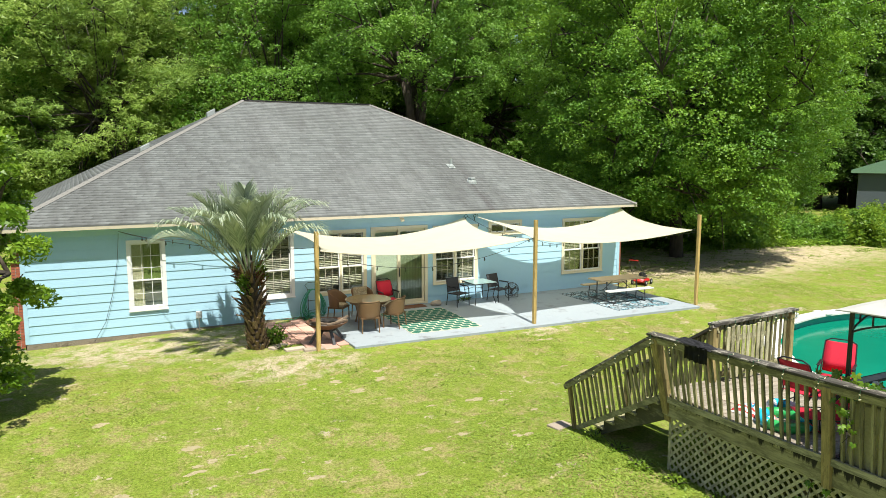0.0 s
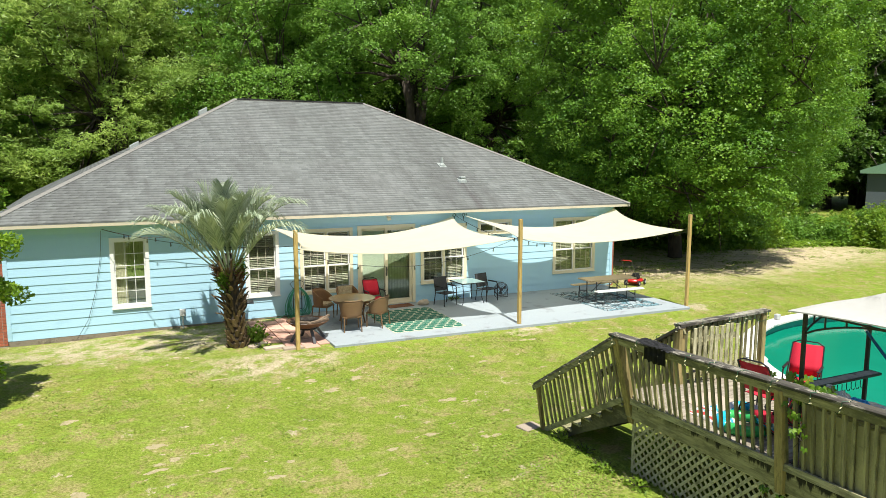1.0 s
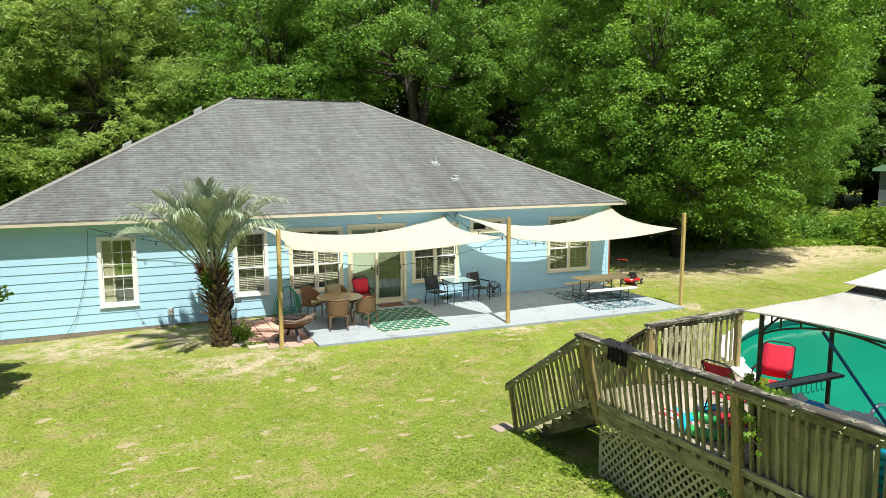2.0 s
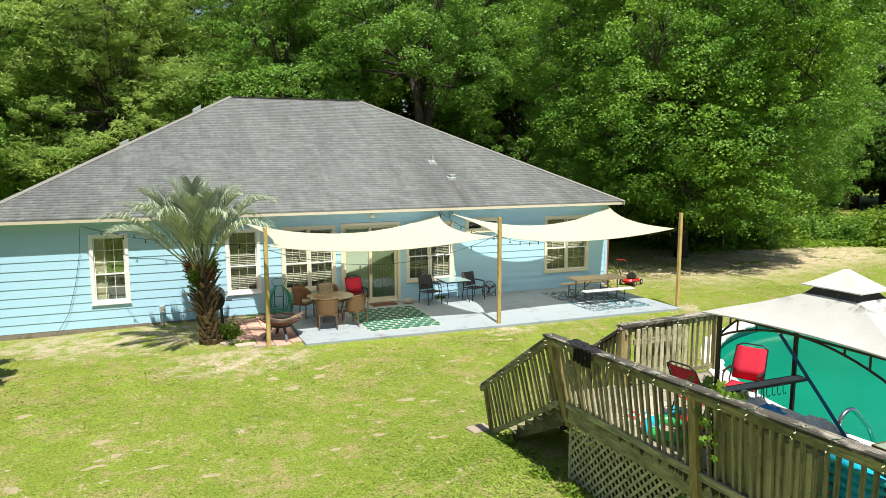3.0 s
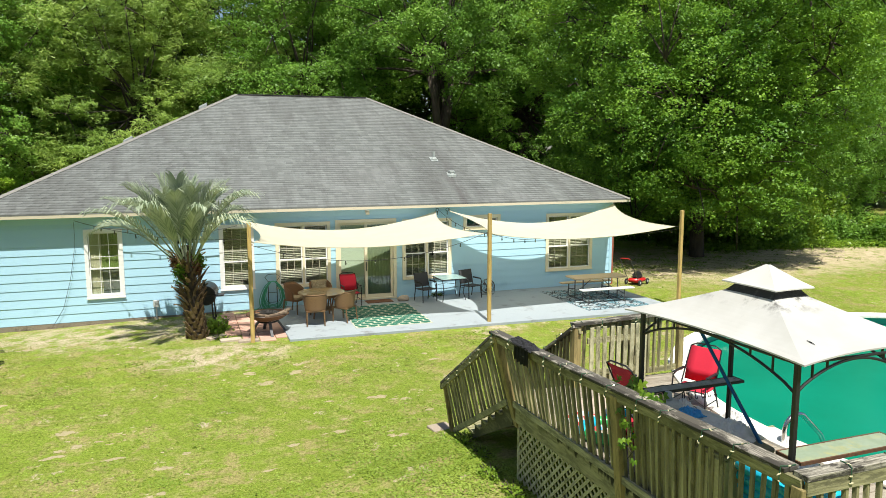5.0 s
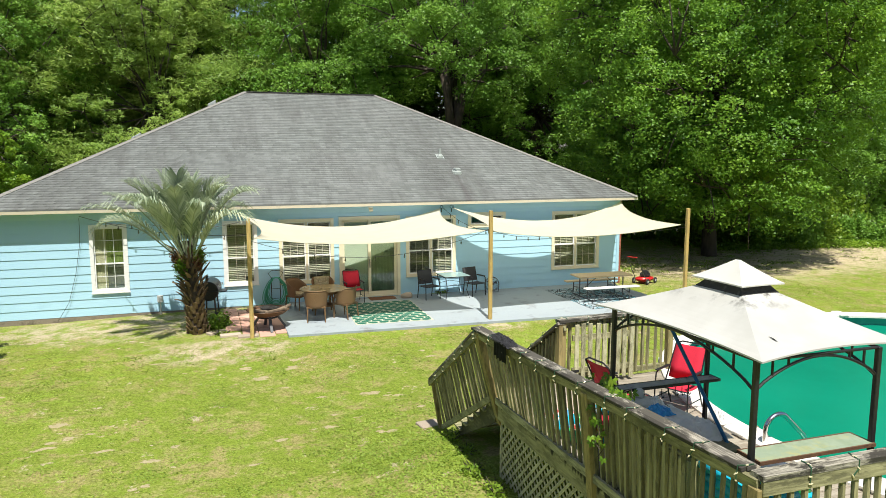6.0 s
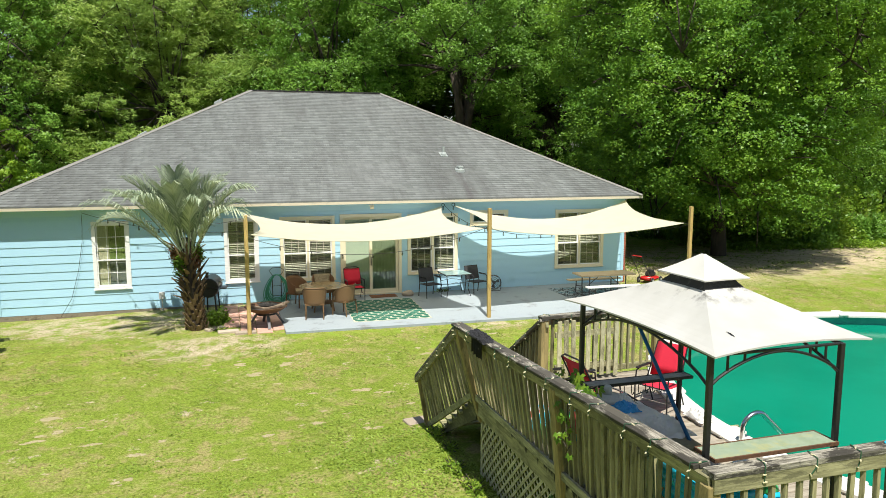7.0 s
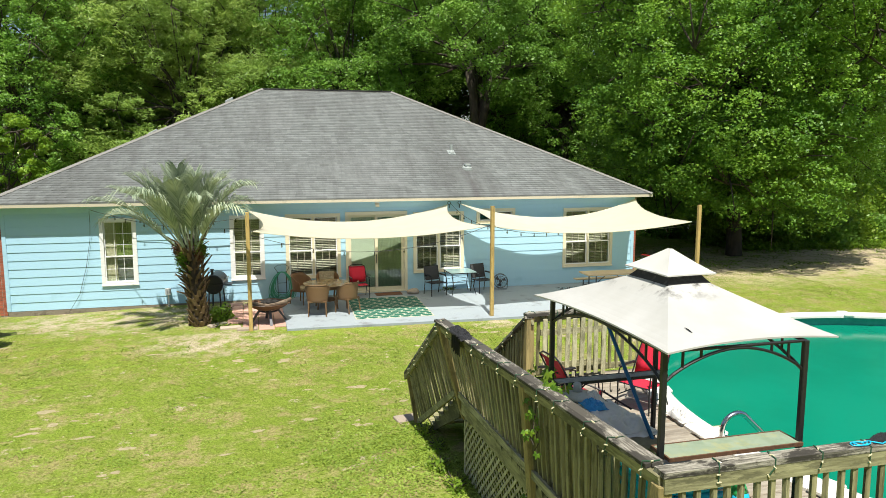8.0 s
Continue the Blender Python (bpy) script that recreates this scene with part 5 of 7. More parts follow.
M["clear_top"] = surface("clear_top", (0.30, 0.43, 0.42), (0.25, 0.38, 0.37), 10, 2.0, rough=0.06, bump=0.0)
M["floral"] = surface("floral", (0.62, 0.53, 0.36), (0.30, 0.20, 0.11), 24, 9.0, (0.12, 0.12, 0.05), 0.7, 0.9)
M["sling"] = surface("sling", (0.045, 0.045, 0.048), (0.028, 0.028, 0.03), 90, 4.0, rough=0.7)
M["rug_cream"] = surface("rug_cream", (0.52, 0.52, 0.40), (0.43, 0.43, 0.32), 60, 3.0, rough=0.95)
M["rug_green"] = surface("rug_green", (0.013, 0.135, 0.088), (0.009, 0.095, 0.065), 60, 1.6, (0.03, 0.2, 0.14), 0.5, 0.95)
M["coir"] = surface("coir", (0.22, 0.10, 0.045), (0.11, 0.05, 0.025), 60, 4.0, rough=0.98, bump=0.6)
M["resin_tan"] = surface("resin_tan", (0.58, 0.46, 0.29), (0.50, 0.39, 0.24), 50, 2.0, (0.42, 0.33, 0.21), 0.4, 0.6)
M["resin_white"] = surface("resin_white", (0.78, 0.77, 0.73), (0.70, 0.68, 0.64), 50, 2.0, (0.55, 0.52, 0.46), 0.3, 0.5)
M["grey_metal"] = surface("grey_metal", (0.11, 0.11, 0.115), (0.07, 0.07, 0.075), 40, 4.0, rough=0.45, metal=0.4)
M["red_paint"] = surface("red_paint", (0.55, 0.02, 0.02), (0.42, 0.015, 0.015), 40, 4.0, rough=0.3)
M["rubber"] = surface("rubber", (0.03, 0.03, 0.03), (0.018, 0.018, 0.018), 40, 4.0, rough=0.85)
M["grey_plastic"] = surface("grey_plastic", (0.52, 0.53, 0.52), (0.45, 0.46, 0.45), 40, 4.0, rough=0.5)
M["bulb"] = surface("bulb", (0.62, 0.57, 0.38), (0.54, 0.49, 0.30), 20, 4.0, rough=0.2)
M["bulb_dark"] = glass("bulb_dark", (0.62, 0.60, 0.52), 0.12)
M["cord_green"] = surface("cord_green", (0.03, 0.10, 0.05), (0.02, 0.07, 0.035), 40, 4.0, rough=0.6)
M["black_cloth"] = surface("black_cloth", (0.022, 0.022, 0.025), (0.012, 0.012, 0.014), 60, 5.0, rough=0.95)
M["box_lid"] = surface("box_lid", (0.20, 0.185, 0.12), (0.13, 0.12, 0.075), 30, 1.5, (0.08, 0.075, 0.045), 0.5, 0.7)
M["box_plastic"] = surface("box_plastic", (0.46, 0.42, 0.22), (0.36, 0.33, 0.165), 30, 1.5, (0.16, 0.15, 0.075), 0.5, 0.6)
M["tarp"] = cloth("tarp", (0.76, 0.74, 0.70), (0.58, 0.57, 0.54), 0.06)
M["blue_cloth"] = surface("blue_cloth", (0.06, 0.34, 0.68), (0.03, 0.22, 0.50), 30, 5.0, (0.6, 0.7, 0.8), 0.4, 0.9)
M["cyan_vinyl"] = surface("cyan_vinyl", (0.02, 0.50, 0.72), (0.015, 0.42, 0.62), 20, 3.0, rough=0.25)
M["green_vinyl"] = surface("green_vinyl", (0.05, 0.45, 0.12), (0.03, 0.34, 0.09), 20, 3.0, rough=0.3)
M["white_vinyl"] = surface("white_vinyl", (0.80, 0.80, 0.80), (0.72, 0.72, 0.74), 20, 3.0, rough=0.35)
M["yellow_vinyl"] = surface("yellow_vinyl", (0.75, 0.50, 0.05), (0.66, 0.42, 0.04), 20, 3.0, rough=0.35)
M["blue_pole"] = surface("blue_pole", (0.012, 0.10, 0.22), (0.008, 0.075, 0.17), 40, 4.0, rough=0.3, metal=0.5)
M["shed_wall"] = surface("shed_wall", (0.105, 0.126, 0.151), (0.084, 0.105, 0.126), 10, 1.0, rough=0.7)
M["shed_roof"] = surface("shed_roof", (0.22, 0.36, 0.24), (0.17, 0.30, 0.19), 10, 1.0, rough=0.5)


def stripe_cloth():
    """White towelling with thin red and blue stripes."""
    m, tree, bsdf = principled("stripe_cloth")
    where = position(tree, (1, 0.3, 0.3))
    wave = tree.nodes.new("ShaderNodeTexWave")
    wave.inputs["Scale"].default_value, wave.inputs["Distortion"].default_value = 2.2, 1.5
    tree.links.new(where, wave.inputs["Vector"])
    tone = blend(tree, ramp(tree, wave.outputs["Fac"], 0.80, 0.88), (0.74, 0.72, 0.70), (0.50, 0.06, 0.05))
    tone = blend(tree, ramp(tree, wave.outputs["Fac"], 0.20, 0.12), tone, (0.06, 0.36, 0.60))
    tree.links.new(tone, bsdf.inputs["Base Color"])
    bsdf.inputs["Roughness"].default_value = 0.95
    relief(tree, bsdf, grain(tree, where, 140), 0.2, 0.004)
    return m


M["stripe_cloth"] = stripe_cloth()


def scroll_rug():
    m, tree, bsdf = principled("scroll_rug")
    where = position(tree)
    lines = []
    for scale, low, high in ((2.6, 0.030, 0.055), (6.5, 0.045, 0.075)):
        n = tree.nodes.new("ShaderNodeTexVoronoi")
        n.feature = "DISTANCE_TO_EDGE"
        n.inputs["Scale"].default_value = scale
        tree.links.new(where, n.inputs["Vector"])
        lines.append(ramp(tree, n.outputs["Distance"], low, high))
    tone = blend(tree, ramp(tree, grain(tree, where, 3.0, 2.0), 0.5, 0.56), (0.36, 0.43, 0.46), (0.13, 0.27, 0.32))
    for line in lines:
        tone = blend(tree, line, (0.03, 0.035, 0.04), tone)
    tree.links.new(tone, bsdf.inputs["Base Color"])
    bsdf.inputs["Roughness"].default_value = 0.95
    return m


# ---- patio things ----
PATIO = 0.05


def palm():
    """A feather palm: a trunk clad in old leaf bases, arching grey-green fronds."""
    t = thing("pindo_palm", "feather palm with silvery fronds and a shaggy brown trunk", "palm tree", (6.42, -2.80, -0.10))
    t.matrix_basis = pose(6.44, -2.80, -0.10, 0, -4.5, 0)
    rng = random.Random(5)
    bm = bmesh.new()
    lathe(bm, [(0.23, -0.2), (0.20, 0.15), (0.165, 0.7), (0.17, 1.5), (0.20, 2.1), (0.12, 2.5)], (0, 0), 18)
    part("trunk", bm, M["bark"], t, "dark fibrous trunk", True)
    shapes = []
    for k in range(4):
        bm = bmesh.new()
        length, w = (0.20, 0.34, 0.44, 0.30)[k], (0.145, 0.105, 0.085, 0.12)[k]
        rows = []
        for i in range(6):
            s = i / 5
            half = w * (1 - (0.45, 0.80, 0.86, 0.6)[k] * s ** 1.3) * 0.5
            out, up = 0.02 + (0.075, 0.16, 0.15, 0.17)[k] * s ** (1.0, 1.5, 0.8, 1.8)[k], length * s
            across = (0.0, 0.03, -0.04, 0.0)[k] * s * s
            rows.append([bm.verts.new(p) for p in ((out + 0.02, across - half, up), (out + 0.055 * (1 - 0.7 * s), across, up), (out + 0.02, across + half, up), (out - 0.03 * (1 - 0.7 * s), across, up))])
        for a, b in zip(rows, rows[1:]):
            for i in range(4):
                bm.faces.new((a[i], a[(i + 1) % 4], b[(i + 1) % 4], b[i]))
        bm.faces.new(rows[0]), bm.faces.new(rows[-1][::-1])
        boot = part("leaf_base", bm, M["palm_boot" if k in (0, 3) else "palm_boot_dark"], t)
        boot.matrix_basis = pose(0, 0, 0.05 + 0.1 * k, 0, 0, 90 * k)
        shapes.append(boot)
    rings, around = 18, 9
    for i in range(rings):
        s = i / (rings - 1)
        for k in range(around):
            r = 0.235 - 0.035 * math.sin(math.pi * s) + (0.045 if s > 0.45 else 0)
            a = (k + 0.5 * (i % 2)) * 360 / around + rng.uniform(-9, 9)
            kind = shapes[0] if s < 0.38 + rng.uniform(-0.06, 0.06) else shapes[rng.choice((1, 1, 2, 3))]
            tilt = (7 + rng.uniform(-4, 5)) if kind is shapes[0] else (10 + 8 * s + rng.uniform(-12, 16))
            scale = rng.uniform(0.88, 1.12) if kind is shapes[0] else rng.uniform(0.62, 1.05)
            again("leaf_base", kind, t, pose(0, 0, 0.02 + 2.05 * s + rng.uniform(-0.03, 0.03), 0, 0, a) @ pose(r - 0.07, 0, 0, 0, tilt, 0) @ Matrix.Scale(scale, 4))
    # ferns and brown fibre lodged under the crown
    tuft = np.random.default_rng(45)
    for name, x, y, z, size, count, material, label in (("fern_clump", -0.20, -0.14, 1.86, 0.135, 1100, "leaf_vine", "dark green fern growing among the leaf bases"), ("fern_clump", 0.27, -0.12, 2.08, 0.125, 800, "leaf_vine", "dark green fern growing among the leaf bases"),
                                                        ("fibre", -0.30, -0.10, 2.12, 0.10, 420, "coir_fibre", "red-brown dead fibre"), ("fibre", 0.22, -0.20, 1.95, 0.10, 320, "coir_fibre", "red-brown dead fibre")):
        pts = tuft.normal(size=(count, 3)) * np.array([0.55, 0.55, 0.95]) * size + np.array([x, y, z])
        tagged(leaf_mesh(name, pts, 0.055, 0.026, tuft, 0.6, M[material], t), label, kind="stuff")
    fronds = 33
    for i in range(fronds):
        s = (i + 0.5) / fronds
        a = math.radians(i * 137.5)
        up = math.radians(84 - 36 * s ** 0.9 + rng.uniform(-5, 5))
        length = (1.85 + 0.85 * s + rng.uniform(-0.15, 0.15)) * (1 - 0.30 * s * max(0.0, math.sin(a)) + 0.10 * s * max(0.0, -math.cos(a)))
        bend = math.radians(24 + 58 * s + rng.uniform(-12, 12))
        bm = bmesh.new()
        spine, p = [], Vector((math.cos(a) * 0.13, math.sin(a) * 0.13, 2.22 - 0.30 * s))
        n = 44
        for j in range(n + 1):
            spine.append(p.copy())
            u = j / n
            p = p + Vector((math.cos(a) * math.cos(up), math.sin(a) * math.cos(up), math.sin(up))) * length / n
            up -= bend / n * 3.0 * u * u
            a += 0.004 * (1 if i % 2 else -1)
        tube(bm, spine[::4], [0.021 * (1 - 0.85 * j / (n / 4)) + 0.003 for j in range(len(spine[::4]))], 5)
        for j in range(14, n + 1):
            u = j / n
            d = (spine[min(j + 1, n)] - spine[j - 1]).normalized()
            side = d.cross(Vector((0, 0, 1))).normalized()
            lift = side.cross(d)
            size = (0.76 - 0.06 * s) * math.sin(math.pi * (0.12 + 0.78 * (u - 0.3) / 0.7)) ** 0.6
            for k in (-1, 1):
                for extra in (0.0, 0.5):
                    root = spine[j] - d * (length / n) * extra
                    way = (side * k * 0.72 + d * (0.80 + 0.8 * u) + lift * rng.uniform(0.15, 0.60)).normalized()
                    reach = size * rng.uniform(0.82, 1.1)
                    mid = root + way * reach * 0.55
                    tip = root + way * reach - Vector((0, 0, (0.10 + 0.40 * s) * reach * rng.uniform(0.5, 1.4)))
                    w = way.cross(lift).normalized() * 0.0095
                    v = [bm.verts.new(q) for q in (root - w, root + w, mid + w * 1.2, mid - w * 1.2, tip)]
                    bm.faces.new((v[0], v[1], v[2], v[3])), bm.faces.new((v[3], v[2], v[4]))
        part("frond", bm, M["palm_leaf"], t)
    for i in range(7):
        a = math.radians(i * 51 + 20)
        top = Vector((math.cos(a) * 0.55, math.sin(a) * 0.55, 2.62 - 0.04 * i))
        part("old_stalk", tube(bmesh.new(), [(math.cos(a) * 0.2, math.sin(a) * 0.2, 1.95), (math.cos(a) * 0.36, math.sin(a) * 0.36, 2.35), top], [0.034, 0.022, 0.012], 6), M["palm_boot"], t)
    return t


palm()


def shrub(name, label, at, size, count, leaf, seed, material="leaf_bush", kind=""):
    """A low mound of leaves on thin stems."""
    t = thing(name, label, "shrub", at, 0, "", kind)
    rng = np.random.default_rng(seed)
    bm = bmesh.new()
    for k in range(9):
        a = k * 2.4
        tube(bm, [(0, 0, -0.1), (math.cos(a) * size[0] * 0.35, math.sin(a) * size[1] * 0.35, size[2] * 0.4), (math.cos(a) * size[0] * 0.7, math.sin(a) * size[1] * 0.7, size[2] * 0.75)], [0.015, 0.01, 0.004], 5)
    part("stems", bm, M["bark"], t)
    d = rng.normal(size=(count, 3))
    d /= np.linalg.norm(d, axis=1, keepdims=True)
    d[:, 2] = np.abs(d[:, 2])
    lumps = 0.75 + 0.35 * np.sin(d[:, 0] * 5 + seed) * np.cos(d[:, 1] * 4 + seed)
    pts = d * np.array(size) * (rng.uniform(0.5, 1.05, (count, 1)) * lumps[:, None])
    leaf_mesh("leaves", pts, leaf * 1.6, leaf, rng, 1.2, M[material], t)
    return t


shrub("low_shrub", "small green leafy shrub at the foot of the palm", (6.95, -2.35, -0.07), (0.5, 0.45, 0.55), 700, 0.06, 31)
shrub("low_shrub", "small weeds growing beside the patio pavers", (7.0, -3.2, -0.08), (0.35, 0.25, 0.2), 220, 0.045, 32)


def fire_pit():
    t = thing("fire_pit", "rusty steel fire bowl with ash and split logs on pavers", "fire pit", (8.20, -3.06, 0.02))
    bowl = lathe(bmesh.new(), [(0.10, 0.30), (0.27, 0.325), (0.38, 0.385), (0.445, 0.46), (0.475, 0.462), (0.465, 0.45), (0.39, 0.395), (0.27, 0.335), (0.1, 0.312)], (0, 0), 32, False)
    for v in bowl.verts:
        v.co.z += 0.016 * noise.noise((v.co.x * 4, v.co.y * 4, 3.0))
    part("bowl", bowl, M["rust"], t, "rusted steel bowl", True)
    part("ash_bed", lathe(bmesh.new(), [(0.38, 0.405), (0.28, 0.43), (0.1, 0.445)], (0, 0), 20), M["ash"], t)
    part("leg_ring", tube(bmesh.new(), [(0.21 * math.cos(i * math.pi / 10), 0.21 * math.sin(i * math.pi / 10), 0.285) for i in range(20)], 0.022, 6, True), M["black_metal"], t)
    for k in range(4):
        a = math.radians(-84 + 90 * k)
        part("leg", beam(bmesh.new(), (math.cos(a) * 0.19, math.sin(a) * 0.19, 0.315), (math.cos(a) * 0.40, math.sin(a) * 0.40, -0.015), 0.060, 0.045), M["grey_metal"], t)
    t.scale = (1.18, 1.18, 1.12)
    # a sooty fire screen slumped over half of the bowl
    screen = bmesh.new()
    n = 14
    grid = [[screen.verts.new(((i / n - 0.5) * 0.62, (j / n - 0.5) * 0.50, 0.085 * math.cos((i / n - 0.5) * 2.6) * math.cos((j / n - 0.5) * 2.6) + 0.03 * noise.noise((i * 0.4, j * 0.4, 7.0)))) for j in range(n + 1)] for i in range(n + 1)]
    for i in range(n):
        for j in range(n):
            screen.faces.new((grid[i][j], grid[i + 1][j], grid[i + 1][j + 1], grid[i][j + 1]))
    bmesh.ops.solidify(screen, geom=screen.faces[:], thickness=0.006)
    part("screen", screen, M["soot"], t, "slumped sooty fire screen").matrix_basis = pose(0.10, 0.10, 0.43, -6, 10, 15)
    for x, y, z, ry, turn, length in ((-0.20, -0.16, 0.465, 6, -24, 0.46), (0.16, -0.27, 0.475, -7, 8, 0.50), (0.34, -0.08, 0.49, -9, 35, 0.42)):
        ob = part("log", bevelled(boxed((-length / 2, length / 2, -0.038, 0.038, -0.026, 0.03)), 0.014, 2), M["log"], t)
        ob.matrix_basis = pose(x, y, z, 10, ry, turn)


fire_pit()


def hose_stand():
    t = thing("hose_stand", "green garden hose coiled on a black metal stand", "garden hose", (8.68, -0.22, 0.03))
    bm = bmesh.new()
    for x in (-0.13, 0.13):
        tube(bm, [(x, 0.05, 0), (x, 0.05, 0.85)], 0.012, 6)
    tube(bm, [(-0.22, 0.05, 0.98), (-0.13, 0.05, 0.84), (0.13, 0.05, 0.84), (0.22, 0.05, 0.98), (0.12, 0.05, 1.06), (-0.12, 0.05, 1.06)], 0.009, 6, True)
    for z in (0.2, 0.5):
        tube(bm, [(-0.13, 0.05, z), (0.13, 0.05, z)], 0.008, 6)
    part("stand", bm, M["black_metal"], t, "black wire hose stand")
    rng = random.Random(3)
    for k in range(9):
        pts = []
        rx, rz, y = 0.22 + 0.02 * k + rng.uniform(-0.02, 0.02), 0.36 + 0.018 * k, -0.02 - 0.022 * (k % 4)
        for i in range(28):
            a = i * 2 * math.pi / 28
            pts.append((rx * math.sin(a) * (1 - 0.25 * math.cos(a)) + rng.uniform(-0.006, 0.006), y + 0.02 * math.sin(a * 2 + k), 0.86 - rz + rz * math.cos(a)))
        part("hose_loop", tube(bmesh.new(), pts, 0.012, 6, True), M["green_hose"], t, "", True)
    part("hose_end", tube(bmesh.new(), [(-0.3, -0.05, 0.3), (-0.42, -0.1, 0.08), (-0.6, -0.12, 0.02), (-0.8, -0.1, 0.015), (-1.0, 0.0, 0.02)], 0.012, 6), M["green_hose"], t, "", True)


hose_stand()


def barrel_grill():
    t = thing("grill", "black barrel charcoal grill standing against the house", "grill", (6.78, -0.80, -0.05), 82)
    for x in (-0.33, 0.33):
        for y in (-0.18, 0.18):
            part("leg", beam(bmesh.new(), (x, y, 0), (x * 0.9, y * 0.8, 0.62), 0.03, 0.03), M["black_metal"], t)
    body, lid = bmesh.new(), bmesh.new()
    for bm, a0, a1 in ((body, math.pi, 2 * math.pi), (lid, 0.0, math.pi)):
        rings = []
        for x in (-0.42, -0.40, 0.40, 0.42):
            r = 0.27 if abs(x) < 0.41 else 0.24
            rings.append([bm.verts.new((x, r * math.cos(a0 + (a1 - a0) * i / 12), 0.80 + (0.01 if bm is lid else -0.005) + r * math.sin(a0 + (a1 - a0) * i / 12))) for i in range(13)])
        for p, q in zip(rings, rings[1:]):
            for i in range(12):
                bm.faces.new((p[i], p[i + 1], q[i + 1], q[i]))
            bm.faces.new((p[0], q[0], q[12], p[12]))
        bm.faces.new(rings[0]), bm.faces.new(rings[-1][::-1])
    part("firebox", body, M["black_metal"], t)
    part("lid", lid, M["black_metal"], t)
    part("handle", tube(bmesh.new(), [(-0.22, -0.27, 0.92), (-0.22, -0.33, 0.94), (0.22, -0.33, 0.94), (0.22, -0.27, 0.92)], 0.012, 6), M["steel"], t)
    part("side_shelf", boxed((-0.2, 0.2, -0.46, -0.28, 0.74, 0.765)), M["grey_metal"], t)
    for y in (-0.21, 0.21):
        part("wheel", lathe(bmesh.new(), [(0.09, -0.02), (0.095, 0.0), (0.09, 0.02)], (0, 0), 16), M["rubber"], t).matrix_basis = pose(-0.34, y, 0.095, 90, 0, 0)
    part("chimney", lathe(bmesh.new(), [(0.04, 1.0), (0.04, 1.2), (0.055, 1.21), (0.055, 1.23)], (-0.25, 0.05), 12), M["black_metal"], t)


barrel_grill()


def round_table():
    t = thing("round_table", "round brown glass-topped patio table on wicker legs", "table", (9.86, -1.80, PATIO))
    part("tabletop", lathe(bmesh.new(), [(0.64, 0.695), (0.665, 0.70), (0.67, 0.712), (0.665, 0.722), (0.64, 0.724)], (0, 0), 40), M["table_glass"], t, "smoky brown glass top")
    part("apron", lathe(bmesh.new(), [(0.50, 0.60), (0.54, 0.61), (0.55, 0.694), (0.5, 0.694)], (0, 0), 32), M["wicker"], t)
    for k in range(4):
        a = math.radians(45 + 90 * k)
        part("leg", tube(bmesh.new(), [(math.cos(a) * 0.42, math.sin(a) * 0.42, 0.62), (math.cos(a) * 0.34, math.sin(a) * 0.34, 0.3), (math.cos(a) * 0.40, math.sin(a) * 0.40, 0)], 0.024, 8), M["wicker"], t)
    part("stretcher", lathe(bmesh.new(), [(0.27, 0.22), (0.31, 0.22), (0.31, 0.245), (0.27, 0.245)], (0, 0), 24), M["wicker"], t)


round_table()


def wicker_chair(at, turn, wicker, label):
    """A tub armchair of woven wicker with a cushion; it faces its own -y."""
    t = thing("wicker_chair", label, "chair", at, turn, "wicker chairs round the table")
    for x in (-0.24, 0.24):
        for y, lean in ((-0.22, 0.0), (0.22, 0.05)):
            part("leg", tube(bmesh.new(), [(x, y + lean, 0), (x * 0.96, y, 0.42)], [0.016, 0.021], 8), M[wicker], t)
    part("seat", bevelled(boxed((-0.26, 0.26, -0.25, 0.25, 0.38, 0.43)), 0.018, 2), M[wicker], t)
    bm = bmesh.new()
    n, k = 20, 8
    layers = []
    for depth in (0.0, 0.022):
        rows = []
        for j in range(k + 1):
            v = j / k
            row = []
            for i in range(n + 1):
                u = i / n * 2 - 1
                a = u * math.radians(118)
                high = 0.86 - 0.22 * max(0.0, (abs(u) - 0.42) / 0.58) ** 1.1
                r = 0.275 + 0.05 * v - depth
                row.append(bm.verts.new((math.sin(a) * r * 1.02, math.cos(a) * r * 0.95 + 0.01, 0.40 + (high - 0.40) * v)))
            rows.append(row)
        layers.append(rows)
    for rows in layers:
        for j in range(k):
            for i in range(n):
                bm.faces.new((rows[j][i], rows[j][i + 1], rows[j + 1][i + 1], rows[j + 1][i]))
    a, b = layers
    for i in range(n):
        bm.faces.new((a[k][i], a[k][i + 1], b[k][i + 1], b[k][i])), bm.faces.new((a[0][i], a[0][i + 1], b[0][i + 1], b[0][i]))
    for j in range(k):
        bm.faces.new((a[j][0], a[j + 1][0], b[j + 1][0], b[j][0])), bm.faces.new((a[j][n], a[j + 1][n], b[j + 1][n], b[j][n]))
    part("back", bm, M[wicker], t, "curved woven back and arms", True)
    rim = [(math.sin(u * math.radians(118)) * 0.325, math.cos(u * math.radians(118)) * 0.302 + 0.01, 0.865 - 0.22 * max(0.0, (abs(u) - 0.42) / 0.58) ** 1.1) for u in np.linspace(-1, 1, 25)]
    part("rim", tube(bmesh.new(), rim, 0.018, 7), M[wicker], t)
    part("cushion", bevelled(boxed((-0.22, 0.22, -0.22, 0.20, 0.43, 0.49)), 0.022, 2), M["floral"], t, "patterned seat cushion")
    return t


